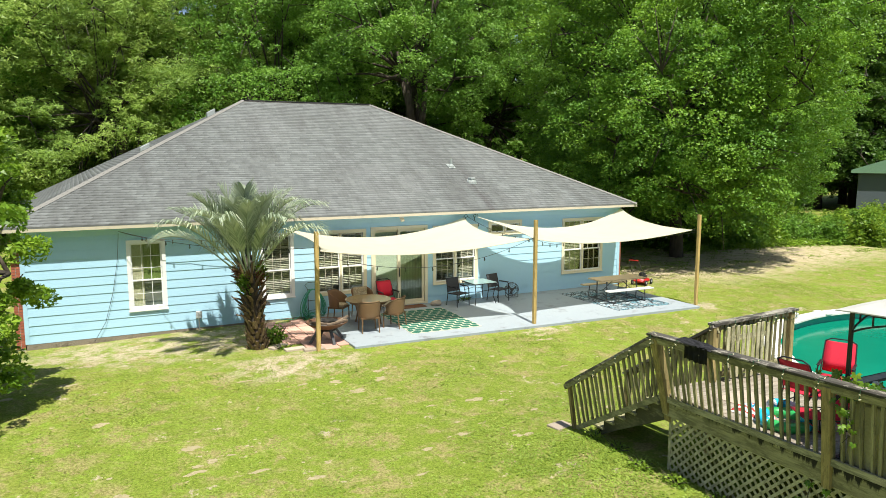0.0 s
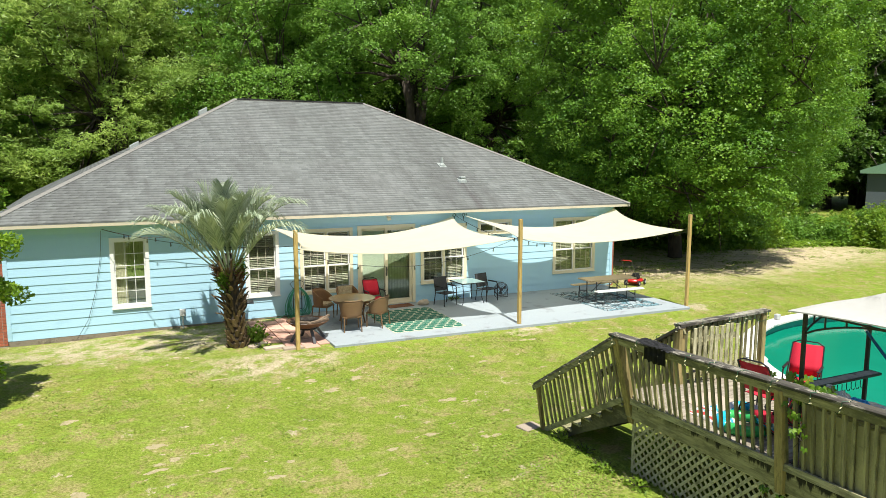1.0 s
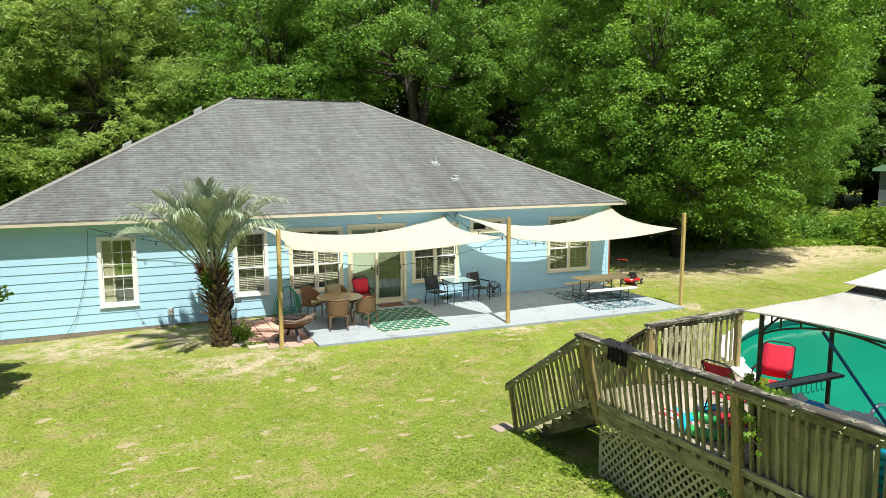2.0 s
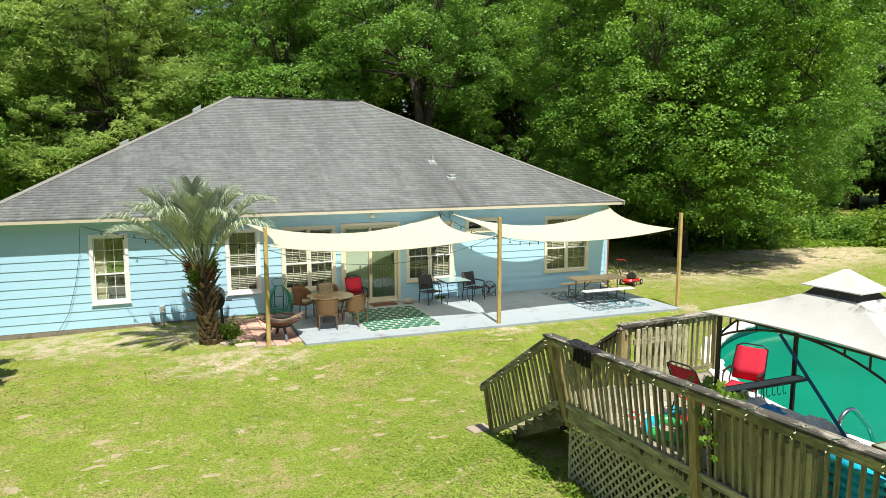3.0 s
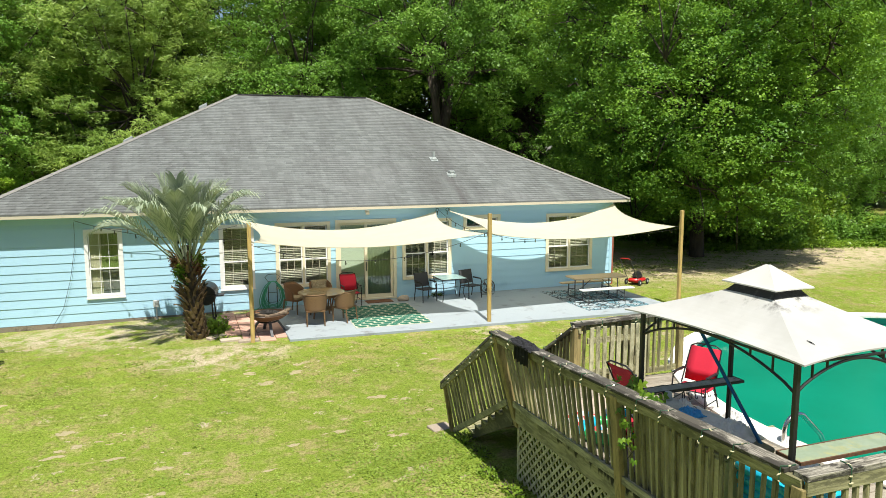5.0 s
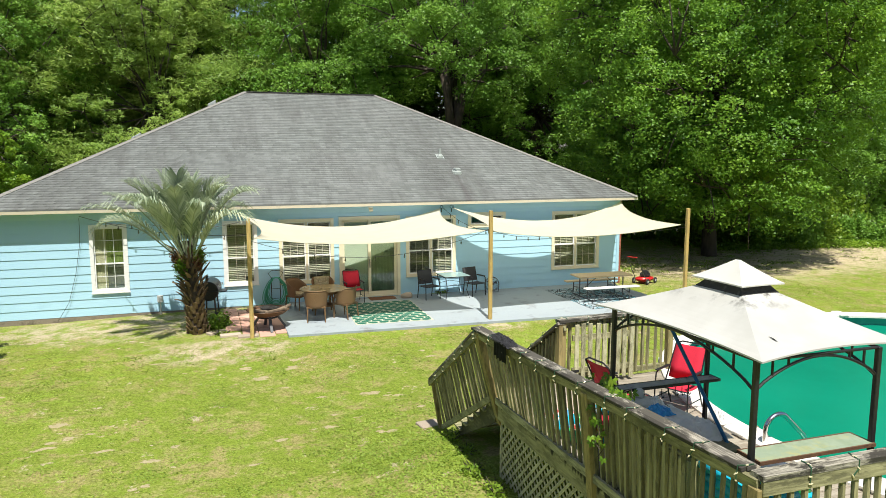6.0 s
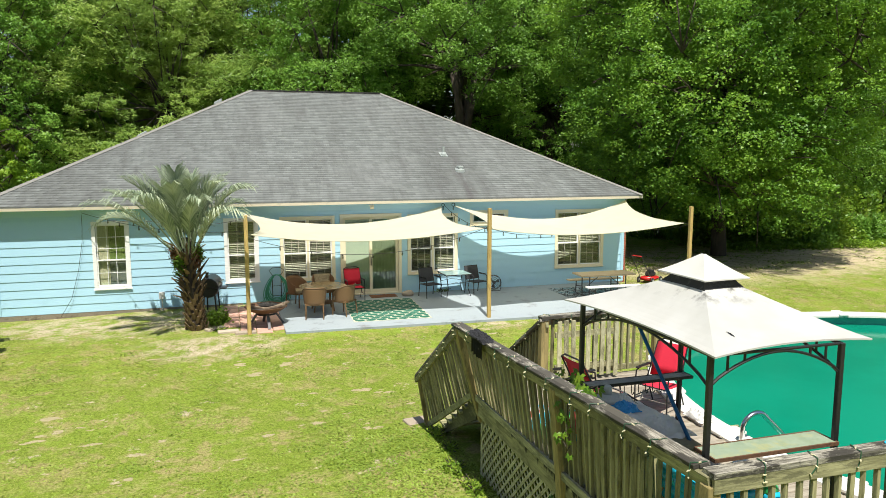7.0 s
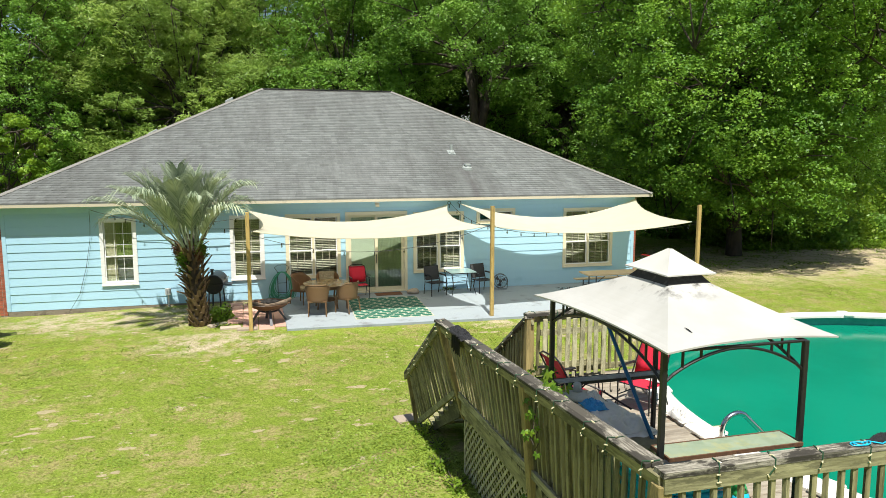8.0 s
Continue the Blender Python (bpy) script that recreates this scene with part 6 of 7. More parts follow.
wicker_chair((9.52, -2.72, PATIO), 172, "wicker_pale", "tan woven wicker armchair at the round table")
wicker_chair((10.36, -2.55, PATIO), 222, "wicker_pale", "tan woven wicker armchair turned beside the green rug")
wicker_chair((9.22, -1.05, PATIO), 48, "wicker", "orange-brown woven wicker armchair near the hose stand")
back_chair = wicker_chair((9.98, -1.02, PATIO), 4, "wicker", "woven wicker armchair with a floral back cushion")
part("back_cushion", bevelled(boxed((-0.25, 0.25, 0.16, 0.23, 0.5, 0.90)), 0.03, 2), M["floral"], back_chair, "floral back cushion")


def folding_chair(name, at, turn, label, group, cloth_name, high=0.98, sling_seat=True):
    """A tube-framed chair with a cloth seat and back; it faces its own -y."""
    t = thing(name, label, "chair", at, turn, group)
    for x in (-0.27, 0.27):
        part("side_frame", tube(bmesh.new(), [(x, -0.24, 0), (x, -0.25, 0.40), (x, -0.22, 0.60), (x, -0.10, 0.63), (x, 0.22, 0.62)], 0.012, 7), M["black_metal"], t)
        part("back_leg", tube(bmesh.new(), [(x, 0.30, 0), (x, 0.10, 0.42), (x * 0.97, 0.22, 0.66), (x * 0.92, 0.36, high)], 0.012, 7), M["black_metal"], t)
        part("armrest", bevelled(boxed((x - 0.025, x + 0.025, -0.22, 0.18, 0.625, 0.65)), 0.009), M["black_metal"], t)
        part("brace", tube(bmesh.new(), [(x, -0.245, 0.20), (x, 0.20, 0.20)], 0.009, 6), M["black_metal"], t)
    part("top_bar", tube(bmesh.new(), [(-0.25, 0.36, high), (-0.15, 0.375, high + 0.05), (0.15, 0.375, high + 0.05), (0.25, 0.36, high)], 0.012, 7), M["black_metal"], t)
    part("cross_bar", tube(bmesh.new(), [(-0.27, -0.25, 0.40), (0.27, -0.25, 0.40)], 0.011, 6), M["black_metal"], t)
    seat, back = bmesh.new(), bmesh.new()
    for bm, pts in ((seat, [(-0.25, 0.41), (-0.1, 0.39), (0.08, 0.385), (0.14, 0.40)]), (back, [(0.15, 0.46), (0.21, 0.64), (0.29, 0.82), (0.355, high)])):
        rows = [[bm.verts.new((x, y + dy, z - 0.012 * (1 - (x / 0.25) ** 2) + dz)) for x in (-0.25, -0.12, 0.0, 0.12, 0.25) for dy, dz in ((0, 0), (0.006, 0.012))] for y, z in pts]
        for p, q in zip(rows, rows[1:]):
            for i in range(4):
                for o in (0, 1):
                    bm.faces.new((p[2 * i + o], p[2 * i + 2 + o], q[2 * i + 2 + o], q[2 * i + o]))
            for i in (0, 8):
                bm.faces.new((p[i], p[i + 1], q[i + 1], q[i]))
        for r in (rows[0], rows[-1]):
            for i in range(4):
                bm.faces.new((r[2 * i], r[2 * i + 2], r[2 * i + 3], r[2 * i + 1]))
    part("seat", seat, M[cloth_name], t, "", True)
    part("backrest", back, M[cloth_name], t, "", True)
    return t


folding_chair("folding_chair", (10.98, -0.62, PATIO), 4, "red cloth folding chair with a black frame by the door", "red folding chairs", "red_cloth", 0.92)


def sling_chair(at, turn, label):
    """A stiff patio armchair with a stretched mesh seat and back; it faces its own -y."""
    t = thing("sling_chair", label, "chair", at, turn, "black sling chairs")
    for x in (-0.26, 0.26):
        part("front_leg", tube(bmesh.new(), [(x, -0.25, 0), (x, -0.24, 0.40), (x, -0.23, 0.58), (x, -0.17, 0.62), (x, 0.20, 0.61)], 0.015, 7), M["black_metal"], t)
        part("back_leg", tube(bmesh.new(), [(x, 0.27, 0), (x, 0.20, 0.40), (x * 0.96, 0.25, 0.62), (x * 0.94, 0.31, 0.86)], 0.015, 7), M["black_metal"], t)
        part("armrest", bevelled(boxed((x - 0.024, x + 0.024, -0.22, 0.20, 0.622, 0.642)), 0.008), M["black_metal"], t)
        part("seat_rail", tube(bmesh.new(), [(x * 0.94, -0.25, 0.41), (x * 0.94, 0.21, 0.39)], 0.013, 6), M["black_metal"], t)
    for y, z in ((-0.245, 0.40), (0.205, 0.385), (0.312, 0.865)):
        part("cross_bar", tube(bmesh.new(), [(-0.255, y, z), (0.255, y, z)], 0.013, 6), M["black_metal"], t)
    for name, pts in (("seat", [(-0.24, 0.415), (-0.08, 0.402), (0.08, 0.395), (0.19, 0.40)]), ("backrest", [(0.21, 0.44), (0.235, 0.58), (0.265, 0.72), (0.305, 0.86)])):
        bm = bmesh.new()
        for (y0, z0), (y1, z1) in zip(pts, pts[1:]):
            beam(bm, (0, y0, z0), (0, y1, z1), 0.47, 0.008, (0, -1, 0.3) if name == "backrest" else (0, 0, 1))
        part(name, bm, M["sling"], t)
    return t


sling_chair((13.36, -0.80, PATIO), 14, "black sling patio chair beside the small glass table")
sling_chair((14.92, -0.74, PATIO), 16, "black sling patio chair beside a floor fan")


def small_table():
    t = thing("glass_table", "small square glass table with a black metal frame", "table", (14.20, -0.72, PATIO), 2)
    top = part("tabletop", bevelled(boxed((-0.42, 0.42, -0.42, 0.42, 0.705, 0.713)), 0.003), M["clear_top"], t, "clear greenish glass top")
    for x0, x1, y0, y1 in ((-0.44, 0.44, -0.44, -0.41), (-0.44, 0.44, 0.41, 0.44), (-0.44, -0.41, -0.409, 0.409), (0.41, 0.44, -0.409, 0.409)):
        part("rim", boxed((x0, x1, y0, y1, 0.68, 0.704)), M["black_metal"], t)
    for x in (-1, 1):
        for y in (-1, 1):
            part("leg", tube(bmesh.new(), [(x * 0.41, y * 0.41, 0.69), (x * 0.36, y * 0.36, 0.45), (x * 0.33, y * 0.33, 0.25), (x * 0.40, y * 0.40, 0)], 0.013, 7), M["black_metal"], t)
    for y in (-0.35, 0.35):
        part("stretcher", tube(bmesh.new(), [(-0.35, y, 0.40), (0, y, 0.46), (0.35, y, 0.40)], 0.008, 6), M["black_metal"], t)


small_table()


def floor_fan():
    t = thing("floor_fan", "round metal floor fan with a wire guard", "fan", (15.66, -0.42, PATIO), -12)
    for r in (0.06, 0.13, 0.20, 0.27, 0.30):
        for y in (-0.07, 0.07):
            part("guard_ring", tube(bmesh.new(), [(r * math.cos(a), y * (1.15 - r), 0.34 + r * math.sin(a)) for a in np.linspace(0, 2 * math.pi, 25)[:-1]], 0.005 if r < 0.3 else 0.011, 5, True), M["grey_metal"], t)
    spokes = bmesh.new()
    for k in range(20):
        a = k * math.pi / 10
        tube(spokes, [(0.05 * math.cos(a), -0.07, 0.34 + 0.05 * math.sin(a)), (0.30 * math.cos(a), -0.055, 0.34 + 0.30 * math.sin(a))], 0.003, 4)
    part("guard_wire", spokes, M["grey_metal"], t)
    for k in range(3):
        a = math.radians(20 + 120 * k)
        blade = bmesh.new()
        v = [blade.verts.new((r * math.cos(a + da), dy, 0.34 + r * math.sin(a + da))) for r, da, dy in ((0.05, -0.2, 0.02), (0.24, -0.35, 0.03), (0.25, 0.35, -0.03), (0.05, 0.3, -0.02))]
        w = [blade.verts.new(p.co + Vector((0, 0.004, 0))) for p in v]
        blade.faces.new(v), blade.faces.new(w[::-1])
        for i in range(4):
            blade.faces.new((v[i], v[(i + 1) % 4], w[(i + 1) % 4], w[i]))
        part("blade", blade, M["grey_metal"], t)
    part("motor", lathe(bmesh.new(), [(0.06, -0.06), (0.07, 0.0), (0.06, 0.08)], (0, 0), 14), M["grey_metal"], t).matrix_basis = pose(0, 0, 0.34, 90, 0, 0)
    part("base", tube(bmesh.new(), [(-0.31, 0, 0.34), (-0.29, 0.0, 0.06), (-0.26, -0.12, 0.012), (0.26, -0.12, 0.012), (0.29, 0.0, 0.06), (0.31, 0, 0.34)], 0.013, 7), M["black_metal"], t)
    t.scale = (0.78, 0.78, 0.78)


floor_fan()


def green_rug():
    t = thing("green_rug", "green outdoor rug with a cream trellis pattern", "rug", (11.58, -2.24, PATIO), -2)
    part("backing", boxed((-0.98, 0.98, -1.22, 1.22, 0.0, 0.009)), M["rug_cream"], t)
    bm = bmesh.new()
    rows, columns = 13, 7
    for j in range(rows):
        for i in range(columns + (j % 2)):
            x = (i - (columns - 1) / 2 - 0.5 * (j % 2)) * 0.272
            y = (j - (rows - 1) / 2) * 0.184
            pts = []
            for k in range(12):
                a = k * math.pi / 6
                r = 1 + 0.10 * math.cos(2 * a) ** 2
                pts.append((max(-0.96, min(0.96, x + 0.122 * r * math.cos(a))), y + 0.088 * r * math.sin(a)))
            low = [bm.verts.new((px, py, 0.0092)) for px, py in pts]
            high = [bm.verts.new((px, py, 0.013)) for px, py in pts]
            bm.faces.new(high)
            for k in range(12):
                bm.faces.new((low[k], low[(k + 1) % 12], high[(k + 1) % 12], high[k]))
    tagged(part("oval_pattern", bm, M["rug_green"], t, "dark green woven ovals"), kind="stuff")

    t.scale = (1.10, 1.13, 1.0)


green_rug()
mat_bm = bevelled(boxed((-0.42, 0.42, -0.22, 0.22, 0, 0.018)), 0.006)
tagged(part("doormat", mat_bm, M["coir"]), "brown coir doormat at the sliding door", "doormat").matrix_basis = pose(11.95, -0.34, PATIO, 0, 0, 1)
rock = bmesh.new()
bmesh.ops.create_icosphere(rock, subdivisions=3, radius=1)
for v in rock.verts:
    v.co *= 1 + 0.22 * noise.noise(v.co * 1.7)
    v.co = Vector((v.co.x * 0.20, v.co.y * 0.13, max(v.co.z * 0.11, -0.07) + 0.07))
tagged(part("garden_stone", rock, M["pale_stone"], None, "", True), "rounded pale garden stone beside the doormat", "stone").matrix_basis = pose(12.72, -0.50, PATIO)
weed_at = (14.0, -0.18, PATIO)
shrub("weeds", "tuft of weeds growing along the foot of the wall", weed_at, (0.35, 0.1, 0.12), 90, 0.04, 35)

rug = part("patterned_rug", boxed((-1.12, 1.12, -1.55, 1.55, 0, 0.008)), scroll_rug())
tagged(rug, "black and pale blue scroll-patterned outdoor rug under the picnic table", "rug").matrix_basis = pose(18.58, -2.28, PATIO, 0, 0, 0)


def picnic_table():
    t = thing("picnic_table", "folding picnic table with a tan resin top and two benches", "picnic table", (18.63, -2.35, PATIO + 0.009), -2)
    part("tabletop", bevelled(boxed((-0.93, 0.93, -0.38, 0.38, 0.69, 0.735)), 0.015, 2), M["resin_tan"], t, "weathered tan tabletop")
    part("bench", bevelled(boxed((-0.93, 0.93, -0.80, -0.55, 0.41, 0.45)), 0.013, 2), M["resin_white"], t, "white resin bench")
    part("bench", bevelled(boxed((-0.93, 0.93, 0.55, 0.80, 0.41, 0.45)), 0.013, 2), M["resin_tan"], t, "tan resin bench")
    for x in (-0.62, 0.62):
        part("leg_frame", tube(bmesh.new(), [(x, -0.25, 0.69), (x, -0.27, 0.30), (x, -0.67, 0.24), (x, -0.70, 0.41)], 0.018, 7), M["grey_metal"], t)
        part("leg_frame", tube(bmesh.new(), [(x, 0.25, 0.69), (x, 0.27, 0.30), (x, 0.67, 0.24), (x, 0.70, 0.41)], 0.018, 7), M["grey_metal"], t)
        part("leg", tube(bmesh.new(), [(x, -0.68, 0.40), (x, -0.72, 0.02), (x, 0.72, 0.02), (x, 0.68, 0.40)], 0.018, 7), M["grey_metal"], t)
        part("leg", tube(bmesh.new(), [(x, -0.27, 0.68), (x, -0.25, 0.02)], 0.018, 7), M["grey_metal"], t)
        part("leg", tube(bmesh.new(), [(x, 0.27, 0.68), (x, 0.25, 0.02)], 0.018, 7), M["grey_metal"], t)
        part("brace", tube(bmesh.new(), [(x, 0, 0.30), (x * 0.2, 0, 0.68)], 0.012, 6), M["grey_metal"], t)


picnic_table()


def mower():
    t = thing("lawn_mower", "red push lawn mower with a black engine on the grass", "lawn mower", (21.62, -0.30, float(ground_z(21.6, -0.3)) + 0.01), 28)
    part("mower_deck", bevelled(boxed((-0.30, 0.34, -0.24, 0.24, 0.09, 0.22)), 0.05, 2), M["red_paint"], t, "red steel deck", True)
    part("engine", bevelled(boxed((-0.10, 0.20, -0.14, 0.14, 0.22, 0.38)), 0.035, 2), M["rubber"], t)
    part("engine_cover", lathe(bmesh.new(), [(0.13, 0.37), (0.12, 0.43), (0.05, 0.45)], (0.05, 0), 18), M["black_metal"], t)
    for x in (-0.27, 0.30):
        for y in (-0.27, 0.27):
            wheel = part("wheel", lathe(bmesh.new(), [(0.10, -0.022), (0.105, -0.015), (0.105, 0.015), (0.10, 0.022)], (0, 0), 18), M["rubber"], t)
            wheel.matrix_basis = pose(x, y, 0.105, 90, 0, 0)
            part("hub", lathe(bmesh.new(), [(0.045, -0.026), (0.045, 0.026)], (0, 0), 12), M["grey_plastic"], wheel)
    for y in (-0.2, 0.2):
        part("handle_bar", tube(bmesh.new(), [(-0.28, y, 0.18), (-0.62, y, 0.62), (-0.92, y * 0.95, 1.02)], 0.012, 7), M["grey_metal"], t)
    part("handle_grip", tube(bmesh.new(), [(-0.92, -0.19, 1.02), (-0.95, -0.12, 1.04), (-0.95, 0.12, 1.04), (-0.92, 0.19, 1.02)], 0.015, 7), M["red_paint"], t)


mower()


# fixtures on the house front
box_post = thing("outlet_box", "grey outdoor outlet box on a conduit by the wall", "outlet box", (5.39, -0.12, -0.08))
part("conduit", tube(bmesh.new(), [(0, 0, -0.05), (0, 0, 0.40)], 0.02, 8), M["grey_plastic"], box_post)
part("cover", bevelled(boxed((-0.08, 0.08, -0.06, 0.04, 0.40, 0.60)), 0.012), M["grey_plastic"], box_post)
flood = thing("flood_light", "white twin-head flood light under the eave", "light", (11.64, -0.20, EAVE_Z - 0.15))
part("base_plate", lathe(bmesh.new(), [(0.07, 0.0), (0.07, -0.025), (0.05, -0.03)], (0, 0), 16), M["white_trim"], flood)
for x in (-0.10, 0.0, 0.10):
    head = part("lamp_head", lathe(bmesh.new(), [(0.028, 0.0), (0.035, -0.05), (0.062, -0.11), (0.055, -0.115)], (0, 0), 16), M["trim"], flood, "", True)
    head.matrix_basis = pose(x * 0.5, -0.01, -0.02, -35, x * 300, 0)
for x in (13.98, 14.32):
    clasp = thing("sail_hook", "black steel hook and chain at the eave", "hook", (x, -0.16, EAVE_Z - 0.16))
    part("ring", tube(bmesh.new(), [(0.05 * math.cos(a), -0.02, -0.05 + 0.05 * math.sin(a)) for a in np.linspace(0, 2 * math.pi, 13)[:-1]], 0.009, 6, True), M["black_metal"], clasp)
    part("turnbuckle", tube(bmesh.new(), [(0, -0.02, -0.10), (0.01, 0.02, -0.22)], 0.014, 6), M["black_metal"], clasp)


def light_string(points, label, sag, step=0.62):
    """A cord that hangs between points, with a bulb every step."""
    pts = []
    for a, b in zip(points, points[1:]):
        a, b = Vector(a), Vector(b)
        for i in range(16):
            s = i / 16
            p = a.lerp(b, s)
            p.z -= sag * (b - a).length / 6 * 4 * s * (1 - s)
            pts.append(p)
    pts.append(Vector(points[-1]))
    base = Vector((pts[0].x, pts[0].y, 0))
    t = thing("string_lights", label, "string lights", base, 0, "string lights over the patio")
    part("cord", tube(bmesh.new(), [p - base for p in pts], 0.007, 5), M["black_metal"], t)
    socket = bulb = None
    gone, last = 0.0, pts[0]
    for p in pts[1:]:
        gone += (p - last).length
        last = p
        if gone > step:
            gone = 0.0
            m = Matrix.Translation(p - base)
            if bulb is None:
                socket = part("bulb_socket", lathe(bmesh.new(), [(0.008, 0.0), (0.012, -0.015), (0.012, -0.042)], (0, 0), 8), M["black_metal"], t)
                bulb = part("bulb", lathe(bmesh.new(), [(0.010, -0.042), (0.020, -0.062), (0.022, -0.085), (0.014, -0.105), (0.004, -0.112)], (0, 0), 10), M["bulb_dark"], t, "clear glass bulb", True)
                socket.matrix_basis, bulb.matrix_basis = m, m
            else:
                again("bulb_socket", socket, t, m), again("bulb", bulb, t, m)


light_string([(3.43, -0.30, 2.90), (7.70, -3.79, 2.62)], "black cord of clear bulbs between the eave and a timber post", 0.22)
light_string([(3.43, -0.30, 2.90), (5.2, -0.36, 2.62), (7.7, -0.40, 2.62)], "black cord of clear bulbs under the eave", 0.35)
light_string([(7.77, -3.78, 2.45), (14.08, -4.0, 2.55)], "black cord of clear bulbs between two timber posts", 0.55, 0.75)
light_string([(14.0, -0.25, 2.88), (14.10, -4.0, 2.52)], "black cord of clear bulbs from the eave to the middle post", 0.25)
light_string([(14.14, -4.0, 2.52), (18.9, -0.30, 2.2), (20.40, -4.07, 2.42)], "black cord of clear bulbs across the patio", 0.3, 0.7)
lead = thing("power_cord", "thin dark cord hanging down the blue siding", "cable", (3.42, -0.06, -0.05))
part("cord", tube(bmesh.new(), [(0, -0.22, 2.9), (-0.02, -0.10, 2.55), (-0.06, -0.02, 2.1), (-0.2, -0.02, 1.3), (-0.42, -0.02, 0.5), (-0.72, -0.06, 0.0)], 0.006, 5), M["black_metal"], lead)

# ---- deck things ----
folding_chair("folding_chair", (12.72, -14.26, DECK), -63, "red cloth folding chair on the deck by the pool edge", "red folding chairs", "red_cloth", 0.96).scale = (0.87, 0.87, 0.87)
folding_chair("folding_chair", (11.58, -14.55, DECK), 98, "red cloth folding chair with its back to the deck railing", "red folding chairs", "red_cloth", 0.90).scale = (0.92, 0.92, 0.98)
folding_chair("folding_chair", (12.0, -15.25, DECK - 0.33), 60, "collapsed red folding chair lying low on the deck", "red folding chairs", "red_cloth", 0.55).matrix_basis = pose(12.1, -15.35, DECK + 0.03, 0, 0, 60) @ pose(0, 0, 0, -62, 0, 0) @ pose(0, 0.05, 0.26)

pole = thing("pool_pole", "long blue telescopic pool pole leaning on the gazebo frame", "pole", (11.20, -17.86, DECK))
part("shaft", tube(bmesh.new(), [(0.0, 0.0, 0.0), (-0.078, 1.64, 1.72)], 0.018, 8), M["blue_pole"], pole)
part("inner_shaft", tube(bmesh.new(), [(-0.078, 1.64, 1.72), (-0.082, 1.73, 1.81)], 0.014, 8), M["steel"], pole)

chest = thing("storage_box", "olive-grey plastic deck storage box behind the railing", "storage box", (10.98, -16.45, DECK), -2)
part("tub", bevelled(boxed((-0.30, 0.24, -0.70, 0.66, 0, 0.80)), 0.02), M["box_plastic"], chest)
part("lid", bevelled(boxed((-0.32, 0.26, -0.72, 0.68, 0.802, 0.86)), 0.02), M["box_lid"], chest)


def crumpled(name, label, category, at, sx, sy, height, seed, material, rise=0.5):
    """A heap of cloth: a lumpy closed form with folds."""
    bm = bmesh.new()
    n = 44
    rows = []
    for j in range(n + 1):
        row = []
        for i in range(n + 1):
            u, v = i / n * 2 - 1, j / n * 2 - 1
            edge = max(0.0, 1 - (abs(u) ** 3 + abs(v) ** 3))
            z = height * edge ** rise * (0.65 + 0.6 * noise.noise((u * 1.6 + seed, v * 1.6, seed))) + height * (0.55 * abs(noise.noise((u * 2.6 + seed, v * 3.6, 1.0))) + 0.7 * (0.35 - abs(noise.noise((u * 3.1 + v * 1.5, v * 4.2 - u, seed)))) + 0.25 * noise.noise((u * 8, v * 8, seed))) * edge
            row.append(bm.verts.new((u * sx * (1 + 0.15 * noise.noise((v * 2, seed, 0))), v * sy * (1 + 0.15 * noise.noise((u * 2, 0, seed))), max(0.004, z))))
        rows.append(row)
    for j in range(n):
        for i in range(n):
            bm.faces.new((rows[j][i], rows[j][i + 1], rows[j + 1][i + 1], rows[j + 1][i]))
    border = rows[0] + [r[-1] for r in rows[1:]] + rows[-1][-2::-1] + [r[0] for r in rows[-2:0:-1]]
    low = [bm.verts.new((v.co.x, v.co.y, 0)) for v in border]
    for i in range(len(border)):
        k = (i + 1) % len(border)
        bm.faces.new((border[i], border[k], low[k], low[i]))
    bm.faces.new(low[::-1])
    ob = part(name, bm, material, None, "", True)
    ob.matrix_basis = pose(*at)
    return tagged(ob, label, category)


crumpled("tarp", "crumpled grey-white pool cover heaped on the storage box", "tarp", (11.06, -16.50, DECK + 0.855), 0.23, 0.48, 0.05, 3.0, M["tarp"])
crumpled("cloth_bag", "crumpled grey-white cloth bag on the pool cover", "bag", (11.10, -16.74, DECK + 0.875), 0.17, 0.20, 0.085, 11.0, M["tarp"])
crumpled("cloth_bag", "small bunched white cloth bag by the creeper", "bag", (11.12, -15.98, DECK + 0.86), 0.09, 0.10, 0.07, 21.0, M["tarp"])
crumpled("towel", "rumpled blue towel lying on the pool cover", "towel", (10.98, -16.28, DECK + 0.90), 0.10, 0.13, 0.06, 8.0, M["blue_cloth"])
crumpled("beach_towel", "striped white beach towel dropped on the deck boards", "towel", (11.10, -14.12, DECK + 0.004), 0.22, 0.30, 0.10, 6.0, M["stripe_cloth"])
crumpled("black_towel", "black cloth bunched on the deck rail", "cloth", (west_x(-13.65), -13.62, RAIL), 0.10, 0.36, 0.06, 5.0, M["black_cloth"])
drape = bmesh.new()
for side in (-1, 1):
    rows = [[drape.verts.new((side * (0.092 + 0.012 * math.sin(i * 1.9)), -0.22 + 0.44 * i / 14, z - 0.05 * noise.noise((i * 0.5, side, 2)) * (z < -0.1))) for i in range(15)] for z in (0.02, -0.10, -0.22 if side < 0 else -0.16)]
    for a, b in zip(rows, rows[1:]):
        for i in range(14):
            drape.faces.new((a[i], a[i + 1], b[i + 1], b[i]))
bmesh.ops.solidify(drape, geom=drape.faces[:], thickness=0.006)
tagged(part("hanging_cloth", drape, M["black_cloth"], None, "", True), "black cloth hanging over the deck rail", "cloth").matrix_basis = pose(west_x(-13.7), -13.7, RAIL, 0, 0, -3)

